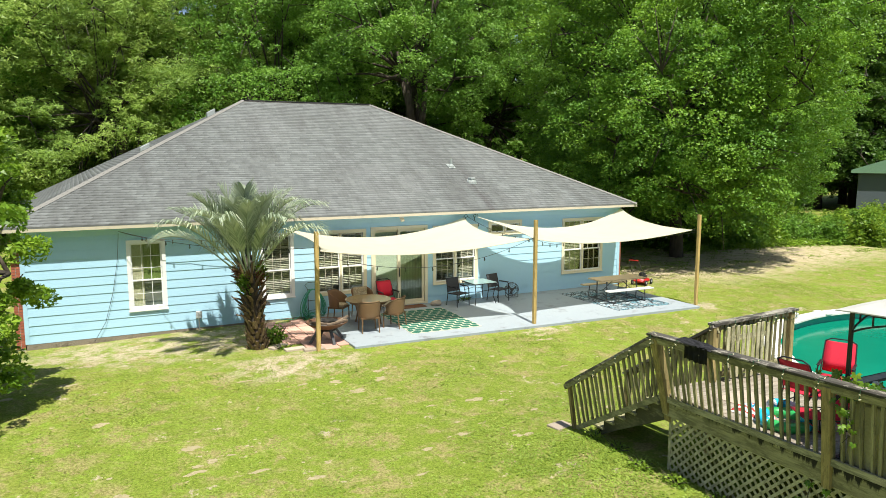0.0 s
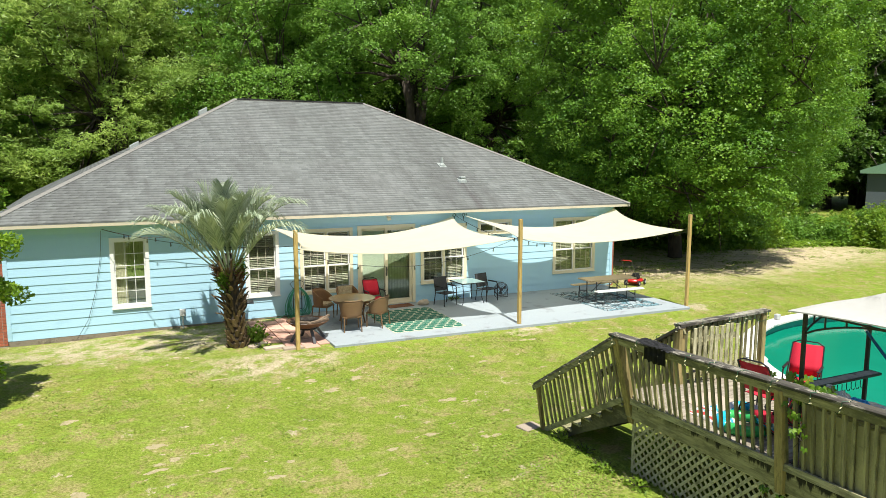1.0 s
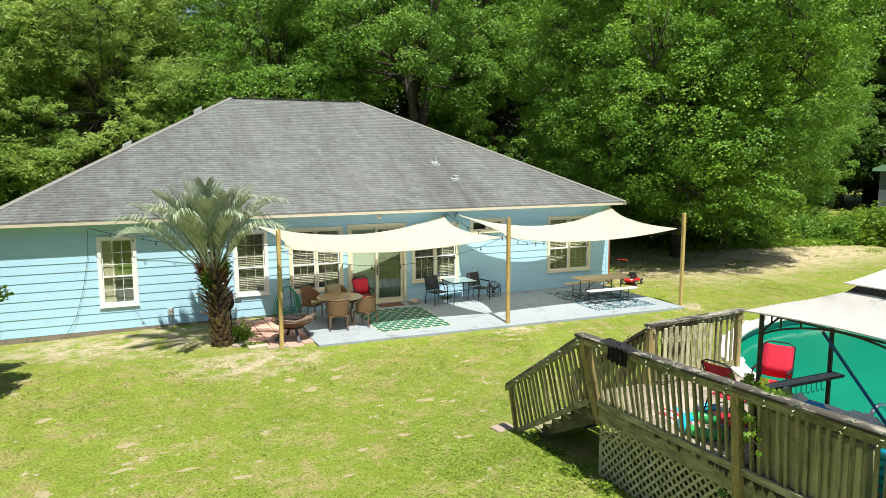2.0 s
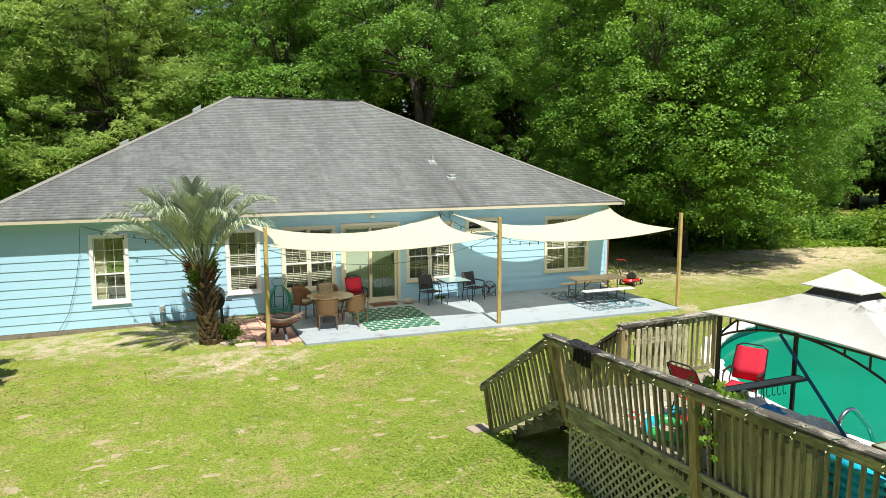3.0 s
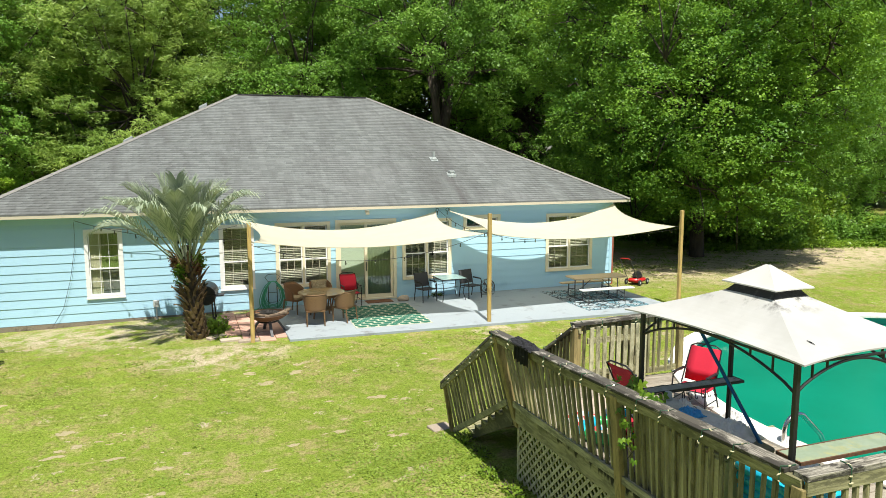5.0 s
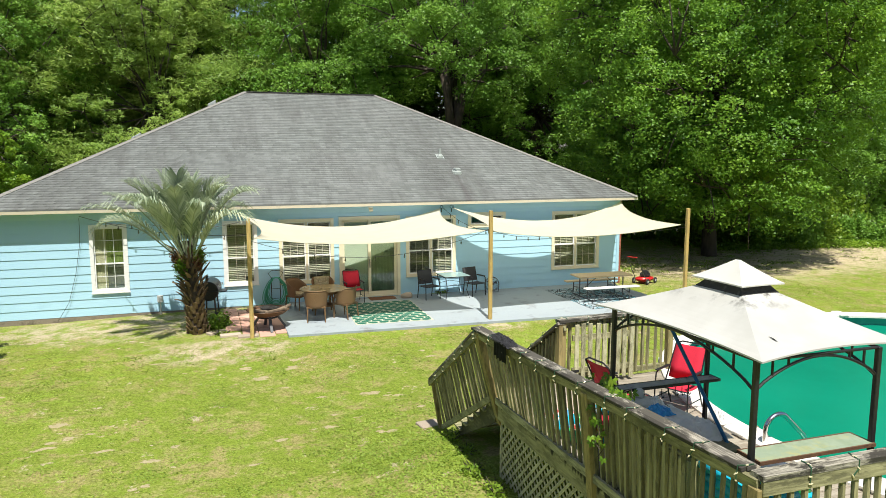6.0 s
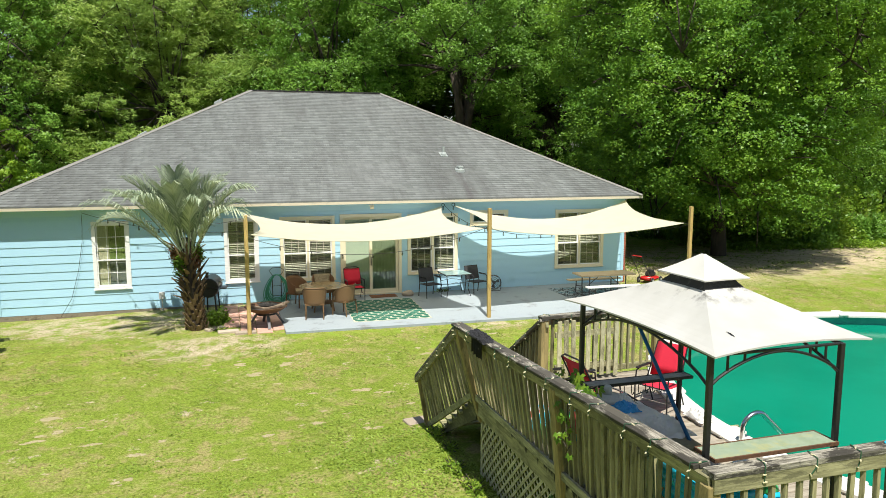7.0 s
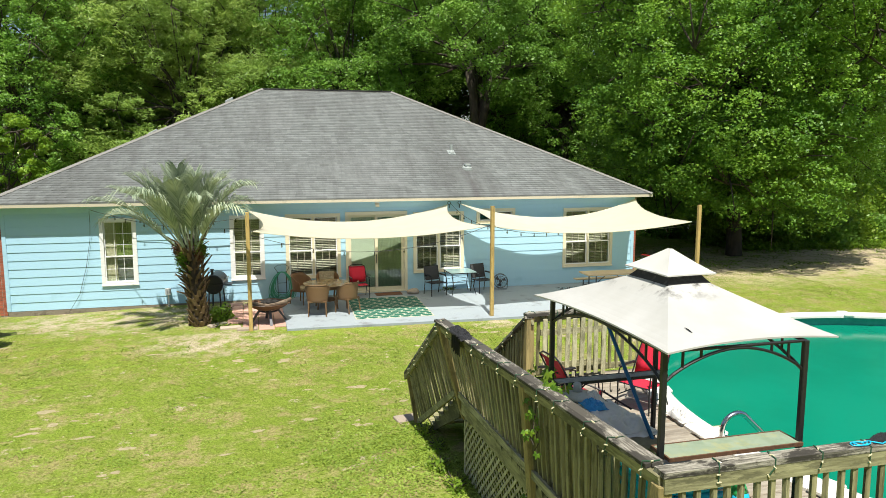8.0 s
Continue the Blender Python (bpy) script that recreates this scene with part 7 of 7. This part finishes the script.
lid = thing("chlorine_feeder", "round white plastic pool float dispenser on the storage box", "pool float", (10.98, -15.92, DECK + 0.86))
part("disc", lathe(bmesh.new(), [(0.15, 0.0), (0.17, 0.02), (0.15, 0.05), (0.06, 0.07)], (0, 0), 24), M["grey_plastic"], lid, "", True)
part("stem", lathe(bmesh.new(), [(0.045, 0.07), (0.04, 0.15), (0.03, 0.16)], (0, 0), 14), M["grey_plastic"], lid, "", True)


def swim_ring(at, radius, fat, materials, label, turn=0, tilt=0):
    t = thing("swim_ring", label, "pool float", at, turn, "pool floats")
    n = 24
    for k in range(len(materials)):
        a0, a1 = 2 * math.pi * k / len(materials), 2 * math.pi * (k + 1) / len(materials)
        pts = [(radius * math.cos(a), radius * math.sin(a), fat) for a in np.linspace(a0, a1, 9)]
        part("segment", tube(bmesh.new(), pts, fat, 10), M[materials[k]], t, "", True)
    t.matrix_basis = t.matrix_basis @ pose(0, 0, 0, tilt, 0, 0)


swim_ring((11.12, -14.62, DECK), 0.31, 0.075, ("green_vinyl", "cyan_vinyl", "green_vinyl", "cyan_vinyl"), "green and blue inflatable ring lying on the deck")
swim_ring((11.52, -14.30, DECK + 0.004), 0.20, 0.065, ("cyan_vinyl", "white_vinyl", "cyan_vinyl", "green_vinyl", "white_vinyl"), "blue and white inflatable ring lying on the deck", 20, 8)
raft = thing("air_mattress", "bright cyan ribbed inflatable raft leaning inside the deck corner", "pool float", (10.84, -17.52, DECK), 0)
for i in range(8):
    x = 0.10 - 0.02 * i
    part("tube_rib", tube(bmesh.new(), [(x, -0.34, 0.06 + i * 0.1), (x + 0.012, 0.0, 0.065 + i * 0.1), (x, 0.36, 0.06 + i * 0.1)], [0.045, 0.062, 0.045], 10), M["cyan_vinyl"], raft, "", True)
pipe = thing("white_pipe", "white plastic pipe standing behind the deck railing", "pipe", (10.72, -17.02, DECK))
part("pipe", tube(bmesh.new(), [(0, 0, 0), (-0.02, 0.01, 0.88)], 0.022, 10), M["white_vinyl"], pipe, "", True)
swim_ring((11.80, -17.22, DECK + 0.005), 0.27, 0.085, ("green_vinyl", "white_vinyl", "green_vinyl", "yellow_vinyl", "white_vinyl", "cyan_vinyl"), "green and white inflatable ring propped beside the south railing", 0, 0)
bpy.data.objects["swim_ring.002"].matrix_basis = pose(11.80, -17.10, DECK + 0.235, 62, 0, 8) @ pose(0, 0, -0.085)
lilo = thing("air_mattress", "cyan inflatable lilo propped along the south railing", "pool float", (11.36, -17.50, DECK), 0)
for i in range(6):
    y = -0.05 + 0.03 * i
    part("tube_rib", tube(bmesh.new(), [(-0.26, y, 0.06 + i * 0.1), (0.0, y - 0.012, 0.065 + i * 0.1), (0.25, y, 0.06 + i * 0.1)], [0.045, 0.062, 0.045], 10), M["cyan_vinyl"], lilo, "", True)
deck_mat = part("deck_mat", boxed((-0.35, 0.35, -0.5, 0.5, 0, 0.008)), M["pale_stone"])
tagged(deck_mat, "worn pale outdoor mat lying on the deck boards", "mat").matrix_basis = pose(11.55, -13.85, DECK + 0.004, 0, 0, 6)

crumpled("sandbag", "crumpled pale cloth bag lying on the pool rim", "bag", (12.93, -14.82, 1.232), 0.10, 0.19, 0.08, 15.0, M["tarp"])
ladder = thing("pool_ladder", "polished chrome pool ladder at the deck edge", "ladder", (12.98, -15.62, DECK - 0.05))
for y in (0.0,):
    pts = [(-0.04, y, -0.05), (-0.04, y, 0.24)] + [(-0.04 + 0.19 * (1 - math.cos(a)), y, 0.24 + 0.19 * math.sin(a)) for a in np.linspace(0.3, 2.0, 9)] + [(0.54, y, 0.12), (0.66, y, -0.1), (0.68, y, -0.6)]
    part("handrail", tube(bmesh.new(), pts, 0.031, 10), M["steel"], ladder, "", True)


def creeper(at, reach, count, seed, label):
    """A climbing vine: thin stems and five-leaf sprays."""
    t = thing("creeper", label, "vine", at, 0, "vines on the deck")
    rng = np.random.default_rng(seed)
    stems, pts = bmesh.new(), []
    for k in range(count):
        p = Vector((rng.uniform(-0.05, 0.05), rng.uniform(-reach[1], reach[1]), rng.uniform(-0.1, 0.1)))
        line = [p.copy()]
        for _ in range(6):
            p = p + Vector((rng.normal() * 0.03, rng.normal() * 0.06, reach[2] / 6 + rng.normal() * 0.03))
            line.append(p.copy())
            d = rng.normal(size=3) * np.array([0.03, 0.07, 0.05])
            pts.append((p.x + d[0] - 0.05, p.y + d[1], p.z + d[2]))
        tube(stems, line, 0.005, 5)
    part("stems", stems, M["bark"], t)
    verts = []
    for c in pts:
        face = Vector((-0.9, rng.normal() * 0.4 - 0.4, 0.55 + rng.normal() * 0.3)).normalized()
        down = (Vector((0, 0, -1)) + face * face.z + Vector(rng.normal(size=3)) * 0.25).normalized()
        side, size = face.cross(down), rng.uniform(0.055, 0.092)
        for turn in (-1.9, -0.95, 0.0, 0.95, 1.9):
            way = down * math.cos(turn) + side * math.sin(turn)
            across = face.cross(way) * size * 0.24
            reach = size * (1 - 0.14 * abs(turn))
            root = Vector(c)
            verts += [root, root + way * reach * 0.55 + across - face * 0.004, root + way * reach - face * 0.016, root + way * reach * 0.55 - across - face * 0.004]
    plain_mesh("leaves", [tuple(v) for v in verts], np.arange(len(verts)).reshape(-1, 4), M["leaf_vine"], t)


creeper((west_x(-15.9) - 0.05, -15.9, RAIL - 0.62), (0, 0.14, 0.50), 2, 41, "green creeper hanging on the deck railing")
creeper((west_x(-16.0) + 0.10, -16.02, RAIL - 0.03), (0, 0.34, 0.03), 5, 42, "green creeper spilling over the deck rail")
creeper((10.86, -15.55, RAIL - 0.16), (0, 0.30, 0.10), 9, 45, "leafy green vine bunched behind the deck rail")
creeper((EDGE - 0.02, -15.2, -0.2), (0, 0.2, 1.1), 3, 43, "green creeper growing up the lattice skirt")
creeper((EDGE - 0.02, -16.7, -0.2), (0, 0.25, 0.9), 3, 44, "green creeper growing up the lattice skirt")

def rail_lights(points, label, step=0.42):
    """Green cord with pale bulbs wound along a rail."""
    base = Vector((points[0][0], points[0][1], 0))
    t = thing("fairy_lights", label, "string lights", base, 0, "fairy lights on the deck rails")
    rng = random.Random(9)
    line, bulb = [], None
    for a, b in zip(points, points[1:]):
        a, b = Vector(a), Vector(b)
        d = (b - a).normalized()
        out = Vector((0, 0, 1)).cross(d).normalized()
        n = max(1, int((b - a).length / step))
        for i in range(n):
            p = a.lerp(b, (i + rng.uniform(-0.15, 0.15)) / n)
            loop = [out * -0.05 + Vector((0, 0, 0.008)), out * 0.02 + Vector((0, 0, 0.008)) + d * rng.uniform(-0.01, 0.02), out * 0.084 + Vector((0, 0, 0.008)) + d * 0.03,
                    out * 0.088 + Vector((0, 0, -0.06)) + d * 0.035, out * 0.088 + Vector((0, 0, -0.12)) + d * rng.uniform(0.03, 0.09), out * 0.02 + Vector((0, 0, -0.17)) + d * 0.12]
            for j, off in enumerate(loop):
                line.append(p + off - base)
                if j in (1, 3, 4):
                    m = Matrix.Translation(p + off - base) @ pose(0, 0, 0, rng.uniform(20, 160), rng.uniform(-60, 60), rng.uniform(0, 360))
                    if bulb is None:
                        bulb = part("bulb", lathe(bmesh.new(), [(0.005, -0.014), (0.008, 0.0), (0.007, 0.014), (0.002, 0.024)], (0, 0), 6), M["bulb"], t, "small pale bulb")
                        bulb.matrix_basis = m
                    else:
                        again("bulb", bulb, t, m)
    part("cord", tube(bmesh.new(), line, 0.005, 4), M["cord_green"], t)


rail_lights([(west_x(-17.85), -17.85, RAIL_S), (west_x(-12.85), -12.85, RAIL), (10.345, -10.75, FOOT)], "green cord of small pale bulbs wound on the deck rail")
rail_lights([(15.9, -17.97, RAIL_S), (10.7, -17.97, RAIL_S)], "green cord of small pale bulbs wound on the south rail")
rail_lights([(13.7, -12.73, RAIL + 0.03), (11.72, -12.76, RAIL + 0.01), (11.70, -10.75, FOOT)], "green cord of small pale bulbs along the north rail")
crumpled("strap_bundle", "bundle of black webbing straps on the deck rail", "strap", (12.66, -17.97, RAIL_S), 0.13, 0.05, 0.05, 12.0, M["black_cloth"])
cord = thing("blue_cord", "coil of bright blue cord lying on the deck rail", "cord", (12.38, -17.99, RAIL_S + 0.006))
part("coil", tube(bmesh.new(), [(0.02 * k / 6 + 0.07 * math.cos(k * 0.7), 0.035 * math.sin(k * 0.7), 0.002 * (k % 5)) for k in range(20)] + [(0.2, -0.05, 0.005), (0.28, -0.02, 0.01)], 0.006, 6), M["cyan_vinyl"], cord, "", True)
brick_step = thing("stepping_stone", "pale paving stone at the foot of the deck steps", "paving stone", (10.36, -10.48, float(ground_z(10.36, -10.48)) - 0.045), 8)
part("stone", bevelled(boxed((-0.20, 0.20, -0.16, 0.16, 0, 0.06)), 0.012), M["pale_stone"], brick_step)
skim = thing("pool_fitting", "small grey plastic fitting on the pool rim", "pool fitting", (16.9, -10.42, 1.235))
part("cap", bevelled(boxed((-0.06, 0.06, -0.05, 0.05, 0, 0.12)), 0.015), M["grey_plastic"], skim)

weed_rng = random.Random(12)
for y in (-11.3, -11.9, -12.6, -13.3, -14.1, -14.9, -15.8, -16.6):
    x = 10.56 + weed_rng.uniform(-0.16, 0.05)
    shrub("weeds", "low leafy green weeds at the foot of the deck", (x, y, float(ground_z(x, y)) - 0.02), (0.20, 0.40, weed_rng.uniform(0.10, 0.20)), 260, 0.034, int(60 - y * 3))["group"] = "weeds along the deck"

# ---- beyond the lawn ----
shed = thing("shed", "pale shed with a green metal roof among the trees", "shed", (64.6, 16.0, 1.1), 28)
part("wall", boxed((-4, 4, -2.5, 2.5, -1.8, 2.5)), M["shed_wall"], shed)
part("shed_door", boxed((-2.1, -1.0, -2.56, -2.501, 0.3, 2.1)), M["white_trim"], shed)
part("shed_window", boxed((-0.2, 1.4, -2.55, -2.501, 0.9, 2.1)), M["dark_room"], shed)
roof_bm = bmesh.new()
v = [roof_bm.verts.new(p) for p in ((-4.4, -3.0, 2.3), (4.4, -3.0, 2.3), (4.4, 3.0, 2.3), (-4.4, 3.0, 2.3), (-4.4, 0, 3.6), (4.4, 0, 3.6), (-4.4, -3.0, 2.55), (4.4, -3.0, 2.55), (4.4, 3.0, 2.55), (-4.4, 3.0, 2.55))]
for f in ((6, 7, 5, 4), (8, 9, 4, 5), (0, 1, 7, 6), (2, 3, 9, 8), (0, 3, 2, 1), (0, 6, 4, 9, 3), (1, 2, 8, 5, 7)):
    roof_bm.faces.new([v[i] for i in f])
part("roof", roof_bm, M["shed_roof"], shed)
hedge_rng = random.Random(2)
first = shrub("understory_bush", "green undergrowth bush at the edge of the woods", (37.0, 7.0, -0.1), (2.0, 1.6, 2.2), 3700, 0.115, 51)
first["group"] = "undergrowth bushes"
second = shrub("understory_bush", "bright green undergrowth at the edge of the woods", (40.0, 5.0, -0.1), (1.7, 1.7, 1.6), 3500, 0.11, 52, "leaf_mid")
second["group"] = "undergrowth bushes"
for i, (x, y) in enumerate(((34.2, 9.5), (36.0, 9.2), (38.6, 7.6), (41.5, 3.5), (43.5, 4.8), (45.5, 1.2), (47.0, 0.0), (46.0, 3.5), (48.0, 2.5), (26.5, 13.0), (24.0, 15.5), (33.0, 6.8), (34.8, 6.4), (30.8, 8.2), (30.0, 12.0), (49.5, -1.5), (33.0, 11.5), (50.0, 0.5), (52.0, 3.0), (41.0, 9.5), (46.5, 6.5), (49.5, 8.0), (52.5, 9.0), (56.0, 10.5), (44.0, 8.5), (54.0, 6.0),
                            (35.0, 8.0), (37.5, 8.8), (40.0, 7.5), (43.0, 6.5), (45.0, 5.0), (42.0, 11.0), (48.0, 6.0), (51.0, 6.0), (47.5, 10.5), (50.5, 11.5), (53.5, 12.5), (57.0, 13.0), (49.0, 13.5),
                            (-3.0, 20.0), (-7.0, 19.0), (-11.0, 20.0), (-16.0, 18.0), (-20.0, 19.0), (23.5, 20.0))):
    c = copy_thing(first if i % 2 else second, pose(x, y, -0.1, 0, 0, hedge_rng.uniform(0, 360)))
    s = hedge_rng.uniform(0.75, 1.25)
    c.scale = (s, s, s * hedge_rng.uniform(0.8, 1.2) * (0.75 if x > 42 else 1.15))


# ---- grass ----
def grass():
    """Tufts of short blades over the lawn, thin where the ground is bare."""
    rng = np.random.default_rng(8)
    n = 440000
    x, y = rng.uniform(-7, 27, n), -14.5 + 15.5 * rng.uniform(0, 1, n) ** 0.9
    keep = ~((x > 8.5) & (x < 20.4) & (y > -4.55)) & ~((x > 1) & (y > -0.12) & (x < 20.8)) & ~((x > 10.2) & (x < 14) & (y < -10.8)) & ~((x > 7.0) & (x < 8.9) & (y > -3.9))
    keep &= ~((x - 18) ** 2 + (y + 15.3) ** 2 < 5.4 ** 2)
    keep &= ~on_bare(x, y) | (rng.uniform(size=len(x)) < 0.35)
    x, y = x[keep], y[keep]
    density = np.array([noise.noise((a * 0.55, b * 0.55, 0.2)) + 0.6 * noise.noise((a * 1.9, b * 1.9, 5.0)) for a, b in zip(x, y)])
    bare = np.exp(-(((x - 5.2) / 3.8) ** 2 + ((y + 1.5) / 1.4) ** 2))
    keep = density + rng.normal(size=len(x)) * 0.30 > -0.22 + 0.65 * bare
    x, y = x[keep], y[keep]
    n = len(x)
    z = ground_at(x, y) - 0.006
    a = rng.uniform(0, 2 * np.pi, n)
    high, wide, lean = rng.uniform(0.008, 0.024, n), rng.uniform(0.008, 0.020, n), rng.uniform(0.03, 0.07, n)
    c, s = np.cos(a), np.sin(a)
    b = rng.uniform(0, 2 * np.pi, n)
    root = np.stack([x, y, z], -1)
    side = np.stack([c, s, np.zeros(n)], -1) * wide[:, None]
    tip = np.stack([np.cos(b) * lean, np.sin(b) * lean, high], -1)
    v = np.stack([root - side, root + side, root + tip], 1).reshape(-1, 3)
    ob = plain_mesh("grass", v, np.arange(3 * n).reshape(-1, 3), M["grass"])
    tagged(ob, "short green lawn grass and clover", "grass", kind="stuff")


def clover():
    """Low broad leaves in patches over the nearer lawn, thickest by the deck."""
    rng = np.random.default_rng(18)
    n = 330000
    x, y = rng.uniform(-2.5, 14, n), rng.uniform(-15.5, -4.6, n)
    keep = (~((x > 10.3) & (y < -10.6)) | ((x < 10.75) & (y < -11.0))) & ~on_bare(x, y)
    x, y = x[keep], y[keep]
    density = np.array([noise.noise((a * 0.7, b * 0.7, 9.2)) + 0.9 * noise.noise((a * 2.3, b * 2.3, 4.0)) + 0.5 * noise.noise((a * 6, b * 6, 2.0)) for a, b in zip(x, y)])
    lush = np.exp(-(((x - 10.2) / 2.4) ** 2 + ((y + 13.0) / 3.0) ** 2))
    keep = density + rng.normal(size=len(x)) * 0.55 > 0.95 - 1.35 * lush
    x, y, lush = x[keep], y[keep], lush[keep]
    pts = np.stack([x, y, ground_at(x, y) + rng.uniform(0.001, 0.005, len(x)) + lush * rng.uniform(0, 0.010, len(x))], -1)
    tagged(leaf_mesh("clover", pts, 0.036, 0.030, rng, 11.0, M["clover"], None), "low clover and broad-leaved weeds in the lawn", "clover", kind="stuff")


def rough_ground():
    """Tufts, seedlings and fallen leaves on the sandy ground under the oak, and taller weeds along the undergrowth."""
    rng = np.random.default_rng(28)
    n = 60000
    x, y = rng.uniform(20.8, 44, n), rng.uniform(-1.5, 8.5, n)
    patch = np.array([noise.noise((a * 0.45, b * 0.9, 1.2)) + 0.7 * noise.noise((a * 1.7, b * 2.4, 7.0)) for a, b in zip(x, y)])
    worn = np.exp(-(((x - 33.6) / 5.0) ** 2 + ((y - 3.0) / 1.7) ** 2))
    keep = patch + rng.normal(size=n) * 0.25 > 0.22 + 0.9 * worn + 0.9 * np.clip((2.0 - y) / 2.5, 0, 1)
    pts = np.stack([x, y, ground_at(x, y) + 0.015], -1)
    tagged(leaf_mesh("grass", pts[keep], 0.085, 0.05, rng, 3.0, M["clover"], None), "sparse weedy tufts on sandy ground under the oak", "weeds", kind="stuff")
    litter = rng.random(n) < 0.07 * np.exp(-(((x - 27.0) / 5.0) ** 2 + ((y - 3.2) / 2.0) ** 2))
    tagged(leaf_mesh("leaf_litter", pts[litter & ~keep] - np.array([0, 0, 0.008]), 0.09, 0.05, rng, 9.0, M["log"], None), "fallen brown leaves on the sand under the oak", "leaf litter", kind="stuff")
    m = 9000
    x = rng.uniform(29.5, 45, m)
    y = 6.4 - 0.17 * (x - 30) + rng.normal(size=m) * 0.42
    pts = np.stack([x, y, ground_at(x, y) + rng.uniform(0.02, 0.34, m) ** 1.1], -1)
    tagged(leaf_mesh("tall_weeds", pts, 0.16, 0.06, rng, 0.8, M["leaf_young"], None), "bright green weeds along the edge of the woods", "weeds", kind="stuff")


grass()
clover()
rough_ground()

# ---- pieces ----
# lap siding boards
LAP = 0.2395


def lap_board(w, h):
    """A board that leans out at its lower edge, from its lower left corner."""
    bm = bmesh.new()
    v = [bm.verts.new(p) for p in ((0, -0.024, 0), (w, -0.024, 0), (w, -0.008, h), (0, -0.008, h), (0, -0.001, 0), (w, -0.001, 0), (w, -0.001, h), (0, -0.001, h))]
    for f in ((0, 1, 2, 3), (4, 7, 6, 5), (0, 4, 5, 1), (3, 2, 6, 7), (0, 3, 7, 4), (1, 5, 6, 2)):
        bm.faces.new([v[i] for i in f])
    return bm


z = SILL + 0.01
while z < 2.77:
    for a, b, lo, hi in free_pieces(WEST + 0.101, EAST - 0.101, z, min(z + LAP - 0.003, 2.778), [(p - 0.001, q + 0.001, r - 0.001, s + 0.001) for p, q, r, s in OPENINGS]):
        part("siding_board", lap_board(b - a, hi - lo), M["siding"], front_wall).matrix_basis = pose(a, 0, lo)
    z += LAP

# brick returns at both ends of the front
brick = None
for k in range(38):
    for x, j in [(WEST - 0.155, j) for j in range(4)] + [(WEST - 0.050, 0)] + [(EAST + 0.052, j) for j in range(4)]:
        z0, y0 = SILL - 0.1 + k * 0.075, 0.003 + j * 0.21 + (0.105 if k % 2 and j else 0)
        if brick is None:
            brick = part("brick", bevelled(boxed((-0.047, 0.047, 0, 0.2, 0, 0.065)), 0.003), M["brick"], house)
            brick.matrix_basis = pose(x, y0, z0)
        else:
            again("brick", brick, house, pose(x, y0, z0))

# pavers under the fire pit
paver = None
rng = random.Random(6)
pavers = thing("paver_pad", "red paver pad with a pale edging stone", "paving", (7.1, -3.8, 0), kind="structure")
for i in range(4):
    for j in range(8):
        x, y = 0.22 + i * 0.405, 0.2 + j * 0.445 + (0.2 if i % 2 else 0)
        if y - 3.8 > -0.32 or (i == 0 and j < 2):
            continue
        m = pose(x, y, -0.06 + rng.uniform(-0.006, 0.008), rng.uniform(-0.8, 0.8), rng.uniform(-0.8, 0.8), rng.uniform(-1.5, 1.5))
        if paver is None:
            paver = part("paver", bevelled(boxed((-0.195, 0.195, -0.215, 0.215, 0, 0.07)), 0.008), M["paver"], pavers)
            paver.matrix_basis = m
        else:
            again("paver", paver, pavers, m)
for x, y, turn in ((0.12, 0.35, 4), (0.55, 0.12, -3), (-0.2, 0.75, 30)):
    part("edging_stone", bevelled(boxed((-0.26, 0.26, -0.11, 0.11, 0, 0.10)), 0.015), M["pale_stone"], pavers).matrix_basis = pose(x, y, -0.06, 0, 0, turn)

# deck boards, cut along the pool
y = -17.98
while y < -12.75:
    dy = y + 0.07 - PY
    east = min(16.0, PX - math.sqrt(max(0.0, (PR + 0.12) ** 2 - dy * dy))) if abs(dy) < PR + 0.12 else 16.0
    east = min(east, 13.75) if y > -13.4 else east
    lo = EDGE - 0.005
    board = part("deck_board", bevelled(boxed((0, east - lo, 0, 0.134, -0.03, 0)), 0.004), M["deck_top"], deck)
    board.matrix_basis = pose(lo, y, DECK + random.uniform(-0.003, 0.003), random.uniform(-0.4, 0.4), 0, 0)
    y += 0.14

# lattice skirt
LAT_Y0, LAT_Y1, LAT_Z0, LAT_Z1 = -18.0, -12.88, -0.28, 0.82
lattice = part("lattice_frame", boxed((-0.012, 0.012, LAT_Y1 - 0.05, LAT_Y1, LAT_Z0, LAT_Z1), (-0.012, 0.012, LAT_Y0, LAT_Y1 - 0.051, LAT_Z1 - 0.03, LAT_Z1 + 0.03)), M["lattice"], deck, "grey lattice skirt")
lattice.matrix_basis = pose(EDGE + 0.055, 0, 0, 0, 0, 0)
TALL = LAT_Z1 - LAT_Z0
for way in (-1, 1):
    s = LAT_Y0 - TALL
    while s < LAT_Y1 + TALL:
        a = (s, LAT_Z0) if way > 0 else (s, LAT_Z1)
        b = (s + TALL, LAT_Z1) if way > 0 else (s + TALL, LAT_Z0)
        ya, yb = max(a[0], LAT_Y0), min(b[0], LAT_Y1)
        if yb - ya > 0.05:
            za, zb = a[1] + (ya - a[0]) * way, a[1] + (yb - a[0]) * way
            part("lattice_slat", beam(bmesh.new(), (0.008 * way, ya, za), (0.008 * way, yb, zb), 0.007, 0.042, (0, -(zb - za), yb - ya)), M["lattice"], lattice)
        s += 0.145
